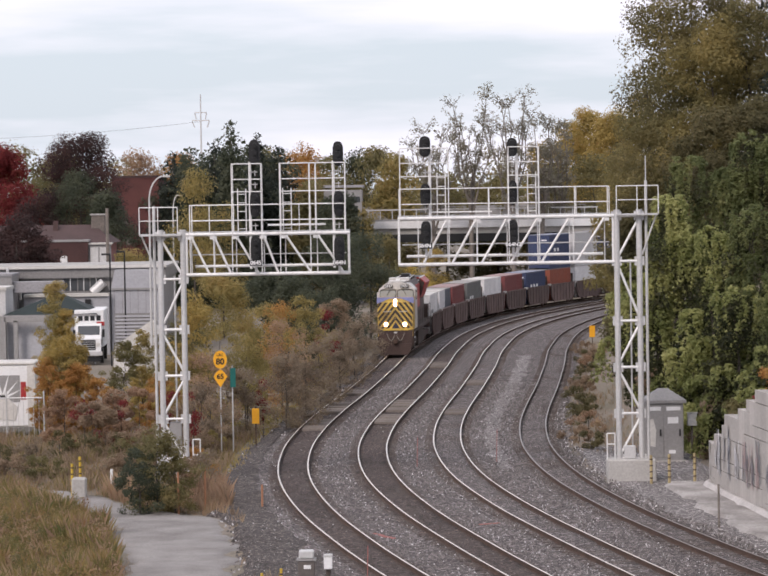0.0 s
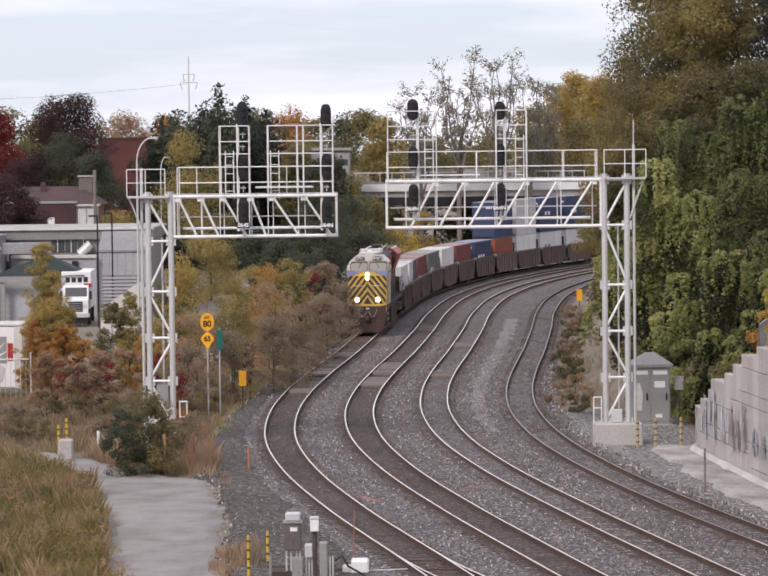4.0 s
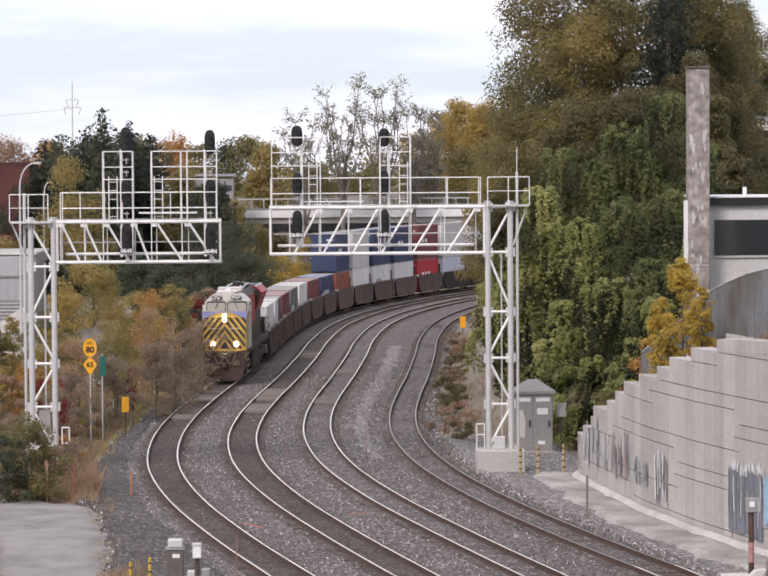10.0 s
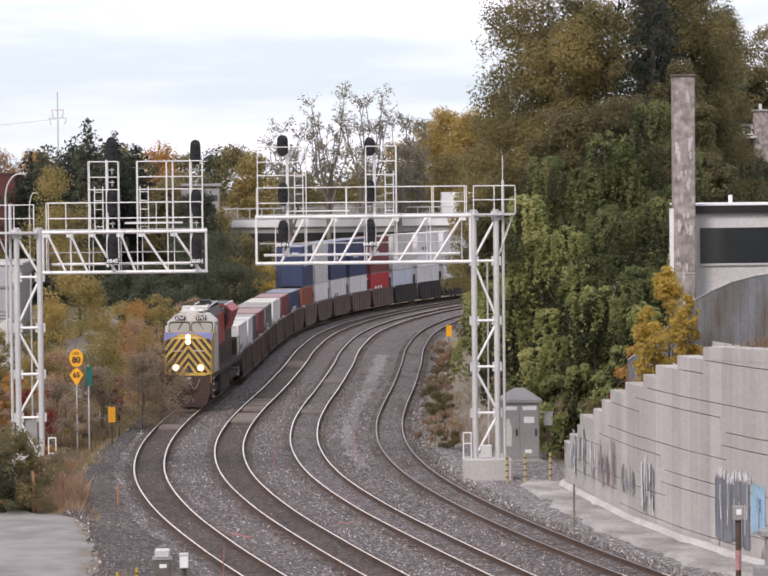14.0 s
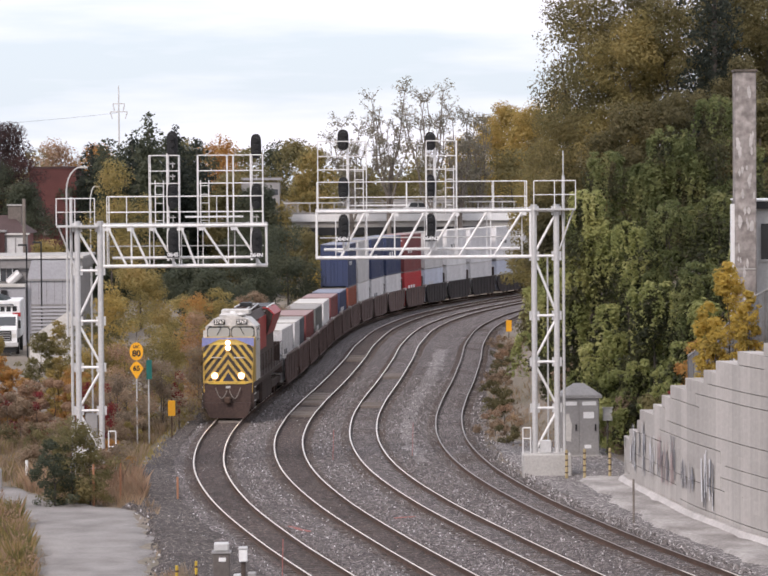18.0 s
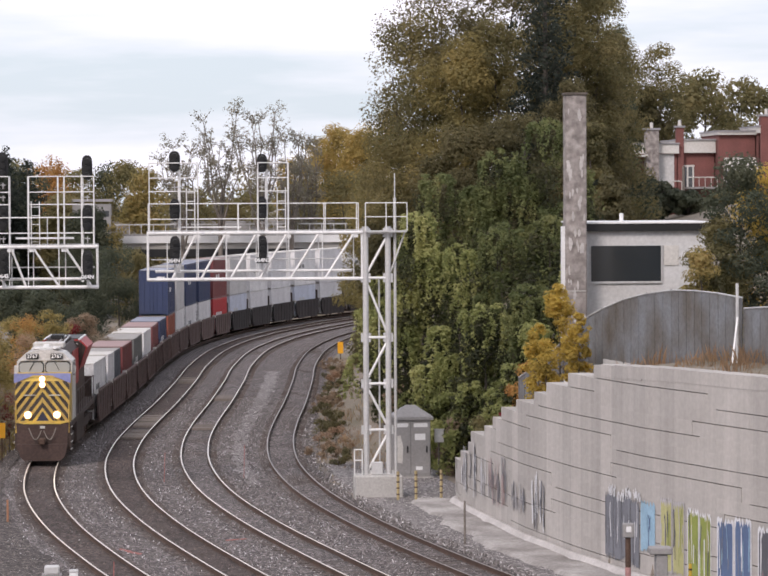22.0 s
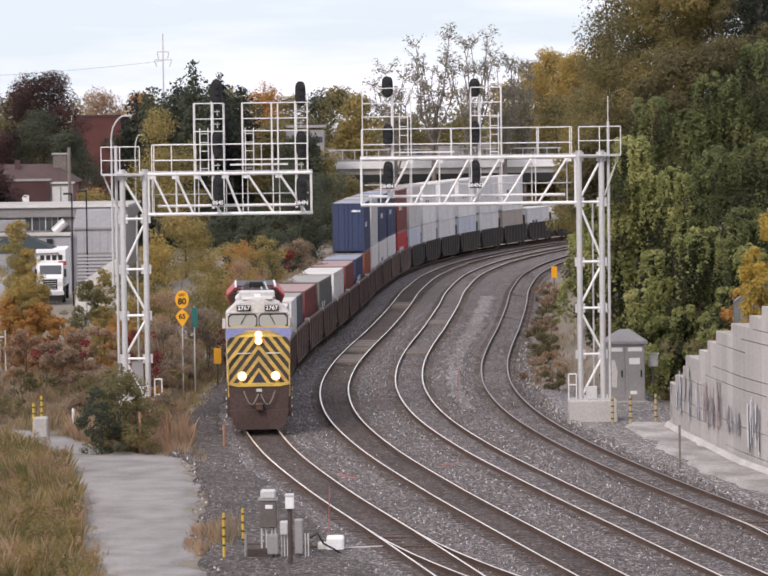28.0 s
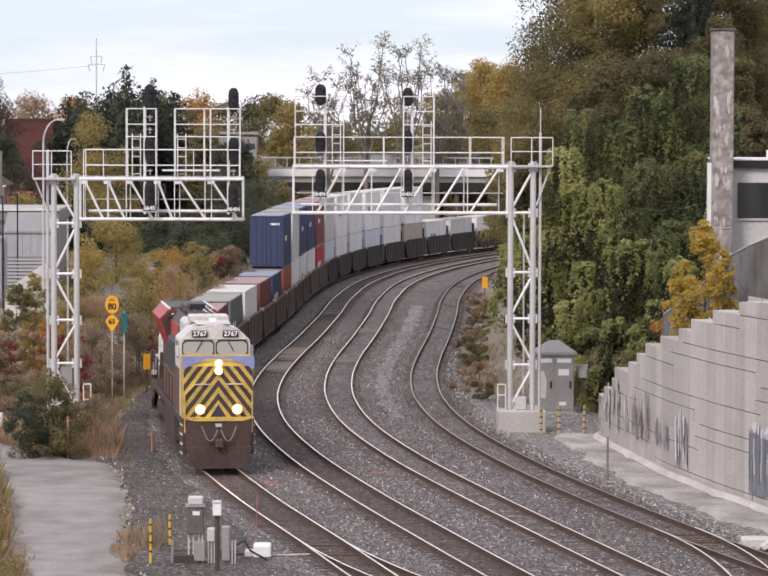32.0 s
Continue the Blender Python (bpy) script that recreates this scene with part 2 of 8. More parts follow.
def tube(bm, p, q, r, n=8, r2=None, caps=True):
    p, q = Vector(p), Vector(q)
    d = (q - p).normalized()
    u = d.cross(Vector((0, 0, 1)) if abs(d.z) < 0.95 else Vector((1, 0, 0))).normalized()
    w = d.cross(u)
    r2 = r if r2 is None else r2
    rings = [[bm.verts.new(c + (u * math.cos(a) + w * math.sin(a)) * k) for a in (2 * math.pi * i / n for i in range(n))] for c, k in ((p, r), (q, r2))]
    for i in range(n):
        bm.faces.new((rings[0][i], rings[0][(i + 1) % n], rings[1][(i + 1) % n], rings[1][i]))
    if caps:
        bm.faces.new(rings[0][::-1])
        bm.faces.new(rings[1])
    return bm


def pipe(pts, r, n=6):
    """One bent tube through points."""
    bm = bmesh.new()
    pts = [Vector(p) for p in pts]
    rings = []
    for i, p in enumerate(pts):
        d = (pts[min(i + 1, len(pts) - 1)] - pts[max(i - 1, 0)]).normalized()
        u = d.cross(Vector((0, 1, 0)) if abs(d.y) < 0.9 else Vector((1, 0, 0))).normalized()
        w = d.cross(u)
        rings.append([bm.verts.new(p + (u * math.cos(a) + w * math.sin(a)) * r) for a in (2 * math.pi * k / n for k in range(n))])
    for a, b in zip(rings[:-1], rings[1:]):
        for k in range(n):
            bm.faces.new((a[k], a[(k + 1) % n], b[(k + 1) % n], b[k]))
    bm.faces.new(rings[0][::-1])
    bm.faces.new(rings[-1])
    return bm


def one_tube(*a, **k):
    return tube(bmesh.new(), *a, **k)


def prism(bm, outline, lo, hi, axis="y"):
    """An outline of (a, b) pulled out from lo to hi along an axis: y takes (x, z), x takes (y, z), z takes (x, y)."""
    def place(a, b, c):
        return {"y": (a, c, b), "x": (c, a, b), "z": (a, b, c)}[axis]
    lower = [bm.verts.new(place(a, b, lo)) for a, b in outline]
    upper = [bm.verts.new(place(a, b, hi)) for a, b in outline]
    n = len(outline)
    for i in range(n):
        bm.faces.new((lower[i], lower[(i + 1) % n], upper[(i + 1) % n], upper[i]))
    bm.faces.new(lower[::-1])
    bm.faces.new(upper)
    bmesh.ops.recalc_face_normals(bm, faces=bm.faces)
    return bm


def one_prism(*a, **k):
    return prism(bmesh.new(), *a, **k)


def raw(name, verts, faces, material, smooth=False):
    """A mesh from arrays: verts (n, 3), faces (m, 3 or 4)."""
    me = bpy.data.meshes.new(name)
    verts, faces = np.asarray(verts, dtype=np.float32), np.asarray(faces, dtype=np.int32)
    me.vertices.add(len(verts))
    me.vertices.foreach_set("co", verts.ravel())
    k = faces.shape[1]
    me.loops.add(faces.size)
    me.loops.foreach_set("vertex_index", faces.ravel())
    me.polygons.add(len(faces))
    me.polygons.foreach_set("loop_start", np.arange(0, faces.size, k, dtype=np.int32))
    me.polygons.foreach_set("use_smooth", np.full(len(faces), smooth, dtype=bool))
    me.update(calc_edges=True)
    me.materials.append(material)
    return me


def writing(name, text, size, material, parent, m, label=""):
    """Raised letters in the built-in font, as a mesh."""
    cu = bpy.data.curves.new(name, "FONT")
    cu.body, cu.size, cu.align_x, cu.align_y, cu.extrude = text, size, "CENTER", "CENTER", 0.006
    cu.offset = size * 0.03
    tmp = new(name, cu)
    bpy.context.view_layer.update()
    me = bpy.data.meshes.new_from_object(tmp.evaluated_get(bpy.context.evaluated_depsgraph_get()))
    bpy.data.objects.remove(tmp)
    bpy.data.curves.remove(cu)
    me.materials.clear()
    me.materials.append(material)
    ob = new(name, me)
    ob.parent = parent
    ob.matrix_basis = m
    return tagged(ob, label=label)


# ---- the plan: four tracks in a long bend, seen from a bridge ----
KNOTS = (40, 60, 80, 95, 110, 125, 140, 155, 170, 185, 200, 220, 245, 270, 300, 330, 365, 400, 440, 480, 530)
CENTRES = {
    1: (13.8, 9.7, 5.95, 3.2, 0.4, -2.48, -4.84, -6.33, -6.8, -6.5, -5.7, -4.35, -2.9, -1.55, 0.95, 5.7, 15.0, 28.8, 50.0, 76.0, 114.0),
    2: (18.8, 14.6, 10.67, 7.67, 4.74, 1.95, -0.45, -2.09, -2.73, -2.49, -1.7, -0.34, 1.14, 2.44, 4.99, 10.0, 19.6, 33.4, 54.8, 81.0, 119.0),
    3: (23.5, 19.2, 15.06, 12.07, 9.18, 6.4, 3.92, 2.16, 1.38, 1.46, 2.13, 3.42, 4.89, 6.23, 8.91, 14.1, 23.8, 37.6, 59.0, 85.0, 123.0),
    4: (36.0, 28.8, 22.01, 17.68, 13.97, 10.89, 8.44, 6.8, 6.14, 6.38, 7.2, 8.6, 10.17, 11.61, 14.36, 19.4, 28.9, 42.4, 63.5, 89.5, 127.5),
}


def curve_at(values, y, knots=KNOTS):
    """A smooth curve through (knot, value)."""
    y = min(max(y, knots[0]), knots[-1])
    i = max(0, min(len(knots) - 2, int(np.searchsorted(knots, y)) - 1))

    def slope(j):
        a, b = max(j - 1, 0), min(j + 1, len(knots) - 1)
        return (values[b] - values[a]) / (knots[b] - knots[a])
    h = knots[i + 1] - knots[i]
    u = (y - knots[i]) / h
    return ((2 * u**3 - 3 * u**2 + 1) * values[i] + (u**3 - 2 * u**2 + u) * h * slope(i)
            + (3 * u**2 - 2 * u**3) * values[i + 1] + (u**3 - u**2) * h * slope(i + 1))


def table(knots, values, smooth=False):
    """A curve looked up in steps of 0.1 m."""
    lo = knots[0]
    ys = np.arange(lo, knots[-1] + 0.2, 0.1)
    v = [curve_at(values, y, knots) for y in ys] if smooth else np.interp(ys, knots, values).tolist()
    last = len(v) - 1

    def at(y):
        i = (y - lo) * 10
        j = int(i)
        return v[0] if i <= 0 else v[last] if j >= last else v[j] + (v[j + 1] - v[j]) * (i - j)
    return at


TRACKS = {k: table(KNOTS, CENTRES[k], True) for k in CENTRES}


def track_x(k, y):
    return TRACKS[k](y)


class Line:
    """A centre line measured along its length."""
    def __init__(self, k, y0=42, y1=528, step=1.0):
        ys = np.arange(y0, y1, step)
        self.p = np.array([(track_x(k, y), y) for y in ys])
        self.s = np.concatenate([[0], np.cumsum(np.hypot(*np.diff(self.p, axis=0).T))])

    def at(self, s):
        return np.array([np.interp(s, self.s, self.p[:, 0]), np.interp(s, self.s, self.p[:, 1])])

    def s_of(self, y):
        return float(np.interp(y, self.p[:, 1], self.s))


LINES = {k: Line(k) for k in CENTRES}
FLOOR = -0.42  # the ground beside the tracks; rail heads are at 0
EDGE_Y = (60, 95, 105, 113.2, 119.5, 127.4, 134.8, 150, 158, 170, 185, 200, 240, 280, 300, 330, 365, 440, 530)
EDGE_X = (36.0, 25.4, 22.3, 19.75, 17.85, 16.2, 15.05, 13.6, 15.5, 15.5, 12.5, 11.8, 12.8, 15.8, 18.0, 23.5, 32.5, 67.0, 131.0)


edge = table(EDGE_Y, EDGE_X)


wall_top = table((105, 118.8, 124.5, 127.4, 128.9, 133.3, 138.3, 140.9, 145.9, 150), (7.85, 7.71, 7.53, 7.19, 6.78, 5.8, 5.0, 4.46, 3.25, 1.8))


def ground_z(x, y):
    e = x - edge(y)
    if e <= 0:
        left = min(max((-9 - x) / 14, 0), 1) * min(max((y - 130) / 60, 0), 1)
        return FLOOR - 0.15 * left
    if e <= 1.05 and y < 152:
        return FLOOR
    if y < 151:
        return wall_top(y) - 0.25 + min(e * 0.12, 5.0)
    blend = min((y - 151) / 8, 1)
    steep = min(e * 0.95, 9.0) + max(0, min((e - 10) * 0.25, 6.0))
    return FLOOR + (1 - blend) * (2.0 + e * 0.12) + blend * steep


def build_ground():
    xs = np.unique(np.concatenate([np.arange(-60, 60, 1.0), np.linspace(-1500, -60, 25), np.linspace(60, 1500, 25)]))
    ys = np.unique(np.concatenate([np.arange(30, 330, 1.5), np.linspace(-200, 30, 12), np.arange(330, 560, 5), np.linspace(560, 4000, 25)]))
    v = []
    for y in ys:
        for x in xs:
            z = ground_z(x, y)
            v.append((x, y, z + 0.05 * noise.noise((x * 0.3, y * 0.15, 0))))
    nx = len(xs)
    i = np.arange(len(ys) - 1)[:, None] * nx + np.arange(nx - 1)[None, :]
    f = np.stack([i, i + 1, i + nx + 1, i + nx], -1).reshape(-1, 4)
    tagged(new("ground", raw("ground", v, f, EARTH, True)), "weedy brown earth beside the tracks and up the bank", "ground", kind="structure")


def strip(name, left, right, y0, y1, step, z, material, label, category, cross=4, ragged=0.0):
    """A bed on the ground between two lines x = left(y), right(y), raised to z in its middle."""
    ys = np.arange(y0, y1 + step, step)
    v = []
    for y in ys:
        a, b = left(y), right(y)
        a += ragged * noise.noise((y * 0.4, 3, 0)) + ragged * 0.5 * noise.noise((y * 1.7, 9, 0))
        b += ragged * noise.noise((y * 0.4, 7, 0)) + ragged * 0.5 * noise.noise((y * 1.7, 5, 0))
        for c in range(cross + 1):
            u = c / cross
            drop = 0.35 if c in (0, cross) else 0
            v.append((a + (b - a) * u, y, z - drop + 0.03 * noise.noise(((a + (b - a) * u) * 0.7, y * 0.22, 4))))
    n = cross + 1
    i = np.arange(len(ys) - 1)[:, None] * n + np.arange(cross)[None, :]
    f = np.stack([i, i + 1, i + n + 1, i + n], -1).reshape(-1, 4)
    return tagged(new(name, raw(name, v, f, material, True)), label, category, kind="structure")


def sweep(line, s0, s1, step, offset, outline):
    """Pull an outline (across, up) along a centre line."""
    ss = np.arange(s0, s1, step)
    v, n = [], len(outline)
    for s in ss:
        p, q = line.at(s), line.at(s + 0.5)
        d = (q - p) / np.hypot(*(q - p))
        side = np.array([d[1], -d[0]])
        for a, b in outline:
            w = p + side * (offset + a)
            v.append((w[0], w[1], b))
    i = np.arange(len(ss) - 1)[:, None] * n
    j = np.arange(n)[None, :]
    f = np.stack([i + j, i + (j + 1) % n, i + n + (j + 1) % n, i + n + j], -1).reshape(-1, 4)
    return v, f


RAIL_FOOT = ((-0.075, -0.24), (0.075, -0.24), (0.06, -0.2), (0.012, -0.19), (0.012, -0.055), (0.036, -0.045), (0.036, -0.012), (-0.036, -0.012), (-0.036, -0.045), (-0.012, -0.055), (-0.012, -0.19), (-0.06, -0.2))
RAIL_HEAD = ((-0.036, -0.012), (0.036, -0.012), (0.036, -0.003), (0.026, 0.0), (-0.026, 0.0), (-0.036, -0.003))
GAUGE = 1.507


def build_track(k, shine):
    line = LINES[k]
    t = thing("railway_track", 0, 0, 0, "main line track with %s rails on dark ties" % ("polished" if shine else "dull rusty"), "railway track", "tracks in the bend")
    s1 = line.s_of(470)
    for side in (-1, 1):
        v, f = sweep(line, 0, s1, 1.5, side * GAUGE / 2, RAIL_FOOT)
        rail = new("rail", raw("rail", v, f, RUST))
        rail.parent = t
        v, f = sweep(line, 0, s1, 1.5, side * GAUGE / 2, RAIL_HEAD)
        head = new("railhead", raw("railhead", v, f, RAILTOP if shine else DULLTOP))
        head.parent = rail
    tie = link("tie", one_box(-1.25, 1.25, -0.11, 0.11, -0.45, -0.2), TIE)
    rows = []
    s = 20.0
    n = 0
    while s < line.s_of(330):
        p, q = line.at(s), line.at(s + 0.5)
        turn = math.degrees(math.atan2(q[1] - p[1], q[0] - p[0])) - 90
        if 80 < p[1] < 132 and n < 90:
            ob = new("tie", tie)
            ob.parent = t
            ob.matrix_basis = pose(p[0], p[1], 0.01 * math.sin(s * 7), 0, 0, turn + 1.5 * math.sin(s * 3))
            n += 1
        else:
            rows.append((p[0], p[1], turn))
        s += 0.6
    v, f = [], []
    cube = np.array([(x, y, z) for z in (-0.45, -0.205) for x, y in ((-1.25, -0.11), (1.25, -0.11), (1.25, 0.11), (-1.25, 0.11))])
    quads = np.array([(4, 5, 6, 7), (0, 1, 5, 4), (1, 2, 6, 5), (2, 3, 7, 6), (3, 0, 4, 7)])
    for x, y, turn in rows:
        c, sn = math.cos(radians(turn)), math.sin(radians(turn))
        f.append(quads + len(v) * 8)
        v.append(np.stack([x + cube[:, 0] * c - cube[:, 1] * sn, y + cube[:, 0] * sn + cube[:, 1] * c, cube[:, 2]], 1))
    far = new("tie_rest", raw("tie_rest", np.concatenate(v), np.concatenate(f), TIE))
    far.parent = t
    tagged(far, kind="stuff")


DULLTOP = mat("dull_rail", (0.42, 0.37, 0.34), 0.4, 0.8, 0.3, 0.4, 10, 0.0)


# ---- foliage ----
def leaves(name, centres, radii, count, size, material, seed, droop=0.0, flat=0.0):
    """Leaves strewn in clumps: each a small pointed face, turned at random. centres (n, 3), radii (n, 3)."""
    rng = np.random.default_rng(seed)
    centres, radii = np.asarray(centres, float), np.asarray(radii, float)
    w = radii.prod(1) ** (2 / 3)
    pick = rng.choice(len(centres), count, p=w / w.sum())
    d = rng.normal(size=(count, 3))
    d /= np.linalg.norm(d, axis=1)[:, None]
    r = rng.uniform(0.35, 1.05, count) ** 0.6
    p = centres[pick] + d * radii[pick] * r[:, None]
    if droop:
        p[:, 2] -= droop * rng.uniform(0, 1, count) ** 2
    nrm = d * 0.95 + rng.normal(size=(count, 3)) * 0.34 + np.array([0, 0, 0.3 + flat])
    nrm /= np.linalg.norm(nrm, axis=1)[:, None]
    a = np.cross(nrm, rng.normal(size=(count, 3)))
    a /= np.linalg.norm(a, axis=1)[:, None]
    b = np.cross(nrm, a)
    s = size * rng.uniform(0.5, 1.2, count)[:, None]
    v = np.stack([p - a * s * 0.65 - b * s * 0.3, p + a * s * 0.65 - b * s * 0.3, p + b * s * 0.5 + nrm * s * 0.14], 1).reshape(-1, 3)
    f = np.arange(count * 3).reshape(-1, 3)
    return raw(name, v, f, material)


def crown_clumps(rng, n, rx, ry, z0, z1, shape="round", rough=0.25):
    """Clump centres that fill a crown's hull, with an uneven outline."""
    c, r = [], []
    h = z1 - z0
    for i in range(n):
        u = rng.uniform(0.02, 1)
        a = rng.uniform(0, 2 * math.pi)
        if shape == "cone":
            k = (1 - u) ** 0.85 + 0.06
        elif shape == "vase":
            k = math.sin(math.pi * min(1, 0.25 + 0.72 * u)) ** 0.6
        else:
            k = math.sqrt(max(0.02, 1 - (2 * u - 1) ** 2)) if u > 0.5 else 0.55 + 0.45 * math.sqrt(max(0, 1 - (2 * u - 1) ** 2))
        k *= 1 + rough * math.sin(3 * a + 5 * u + n) + rng.uniform(-rough, rough) * 0.6
        q = math.sqrt(rng.uniform(0.15, 1)) * k
        c.append((rx * q * math.cos(a), ry * q * math.sin(a), z0 + h * u))
        s = rng.uniform(0.6, 1.25) * (0.28 * (rx + ry) / 2 + 0.12 * h) * (0.75 if shape == "cone" else 0.85)
        s *= (14 / n) ** 0.33
        r.append((s, s, s * rng.uniform(0.6, 0.9)))
    return c, r


def stem_mesh(rng, height, radius, limbs, spread, material, lean=0.0):
    bm = bmesh.new()
    pts = [Vector((0, 0, -0.4))]
    for i in range(1, 6):
        pts.append(Vector((rng.uniform(-1, 1) * 0.03 * height * i / 5 + lean * i / 5, rng.uniform(-1, 1) * 0.03 * height * i / 5, height * i / 5)))
    for i in range(5):
        tube(bm, pts[i], pts[i + 1], radius * (1 - 0.17 * i), 7, radius * (1 - 0.17 * (i + 1)), caps=False)
    for i in range(limbs):
        u = rng.uniform(0.3, 0.95)
        k = min(4, int(u * 5))
        base = pts[k].lerp(pts[k + 1], u * 5 - k)
        a = rng.uniform(0, 2 * math.pi)
        out = spread * rng.uniform(0.5, 0.95) * (1.1 - 0.5 * u)
        mid = base + Vector((math.cos(a) * out * 0.5, math.sin(a) * out * 0.5, out * 0.45))
        tip = base + Vector((math.cos(a) * out, math.sin(a) * out, out * rng.uniform(0.7, 1.2)))
        r0 = radius * 0.4 * (1.1 - u)
        tube(bm, base, mid, r0, 5, r0 * 0.65, caps=False)
        tube(bm, mid, tip, r0 * 0.65, 5, r0 * 0.2, caps=False)
    return link("trunk", bm, material, True)


SEED = [100]


def tree(x, y, height, width, material, count, size, label, category="tree", name="tree", shape="round", trunk=0.18, low=0.18, clumps=26,
         bark=None, limbs=10, group="", z=None, droop=0.0, depth=None, puff=1.0):
    """A tree or a bush: a tapered trunk with limbs, and a crown of leaves in clumps."""
    SEED[0] += 1
    rng = np.random.default_rng(SEED[0])
    z = ground_z(x, y) if z is None else z
    t = thing(name, x, y, z, label, category, group)
    tr = new("trunk", stem_mesh(rng, height * (0.93 if shape == "cone" else 0.8), trunk, limbs, width * 0.45, bark or BARK))
    tr.parent = t
    c, r = crown_clumps(rng, clumps, width / 2, (depth or width) / 2, height * low, height * 0.97, shape)
    r = [(a * puff, b * puff, e * puff) for a, b, e in r]
    cr = new("crown", leaves("crown", c, r, count, size, material, SEED[0], droop))
    cr.parent = t
    return t


def drape(rng, lumps, fall):
    """Vines over a row of lumps: pads of leaves on their shoulders, and runners that hang from the pads.
    Gives clump centres and radii for the pads and for the runners."""
    pads, runners = ([], []), ([], [])
    for cx, cy, cz, r in lumps:
        for i in range(int(5 + 9 * r)):
            a, e = rng.uniform(0, 2 * math.pi), rng.uniform(0.1, 1.0)
            q = math.sqrt(max(0.0, 1 - e * e)) * r * rng.uniform(0.9, 1.15)
            pads[0].append((cx + q * math.cos(a), cy + q * math.sin(a), cz + 0.8 * r * e))
            k = rng.uniform(0.16, 0.34)
            pads[1].append((k, k, k * 0.55))
        for i in range(int(9 + 10 * r)):
            a = rng.uniform(math.pi * 0.8, math.pi * 2.2)
            q = r * rng.uniform(0.85, 1.15)
            x, y, z = cx + q * math.cos(a), cy + q * math.sin(a), cz + rng.uniform(-0.1, 0.35) * r
            k, sway = rng.uniform(0.10, 0.24), rng.normal() * 0.05
            for j in range(int(rng.integers(4, 15))):
                runners[0].append((x, y, z))
                runners[1].append((k, k, k * 1.5))
                x += sway + rng.normal() * 0.05
                y += 0.12 * math.sin(a) * (1 if j < 2 else 0) + rng.normal() * 0.05
                z -= fall * rng.uniform(0.15, 0.32)
                k *= rng.uniform(0.86, 0.98)
                if z < 0.2:
                    break
    return pads, runners


def vine_tree(x, y, top, width, bright, seed, leafage=1.0):
    """A tree buried in creeper: an inner mass in shade-dark leaves, lumps at many heights, each draped with pads and
    runners.
    """
    rng = np.random.default_rng(seed)
    z = ground_z(x, y)
    h = top - z
    t = thing("vine_tree", x, y, z, "tree smothered in %s hanging vines" % ("lit green" if bright == "vine" else "half-lit green"), "tree", "vine-covered trees on the bank")
    new("trunk", stem_mesh(rng, h * 0.8, 0.15, 8, width * 0.4, BARK)).parent = t
    c, r = crown_clumps(rng, 46, width * 0.42, width * 0.42, 0.0, h * 0.94)
    # crown leaves painted dark for the shade between the vines
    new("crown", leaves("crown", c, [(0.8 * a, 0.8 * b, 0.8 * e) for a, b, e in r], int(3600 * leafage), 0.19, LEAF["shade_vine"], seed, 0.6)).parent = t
    lumps = []
    for i in range(int(1 + 0.34 * h + 0.6 * width)):
        u = 1.0 if i == 0 else rng.uniform(0.08, 0.95)
        a = rng.uniform(math.pi * 0.85, math.pi * 2.15)
        k = 0.0 if i == 0 else width / 2 * (1.02 - 0.45 * u * u) * rng.uniform(0.45, 1.0)
        size = rng.uniform(0.45, 1.15) * (0.6 + 0.1 * width)
        lumps.append((k * math.cos(a), k * math.sin(a), max(0.3, h * u - 0.8 * size), size))
    pads, runners = drape(rng, lumps, 1.25)
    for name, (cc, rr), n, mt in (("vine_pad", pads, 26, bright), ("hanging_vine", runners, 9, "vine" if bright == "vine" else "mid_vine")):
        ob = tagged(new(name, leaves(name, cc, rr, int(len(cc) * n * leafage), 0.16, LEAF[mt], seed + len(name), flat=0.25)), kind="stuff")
        ob.parent = t


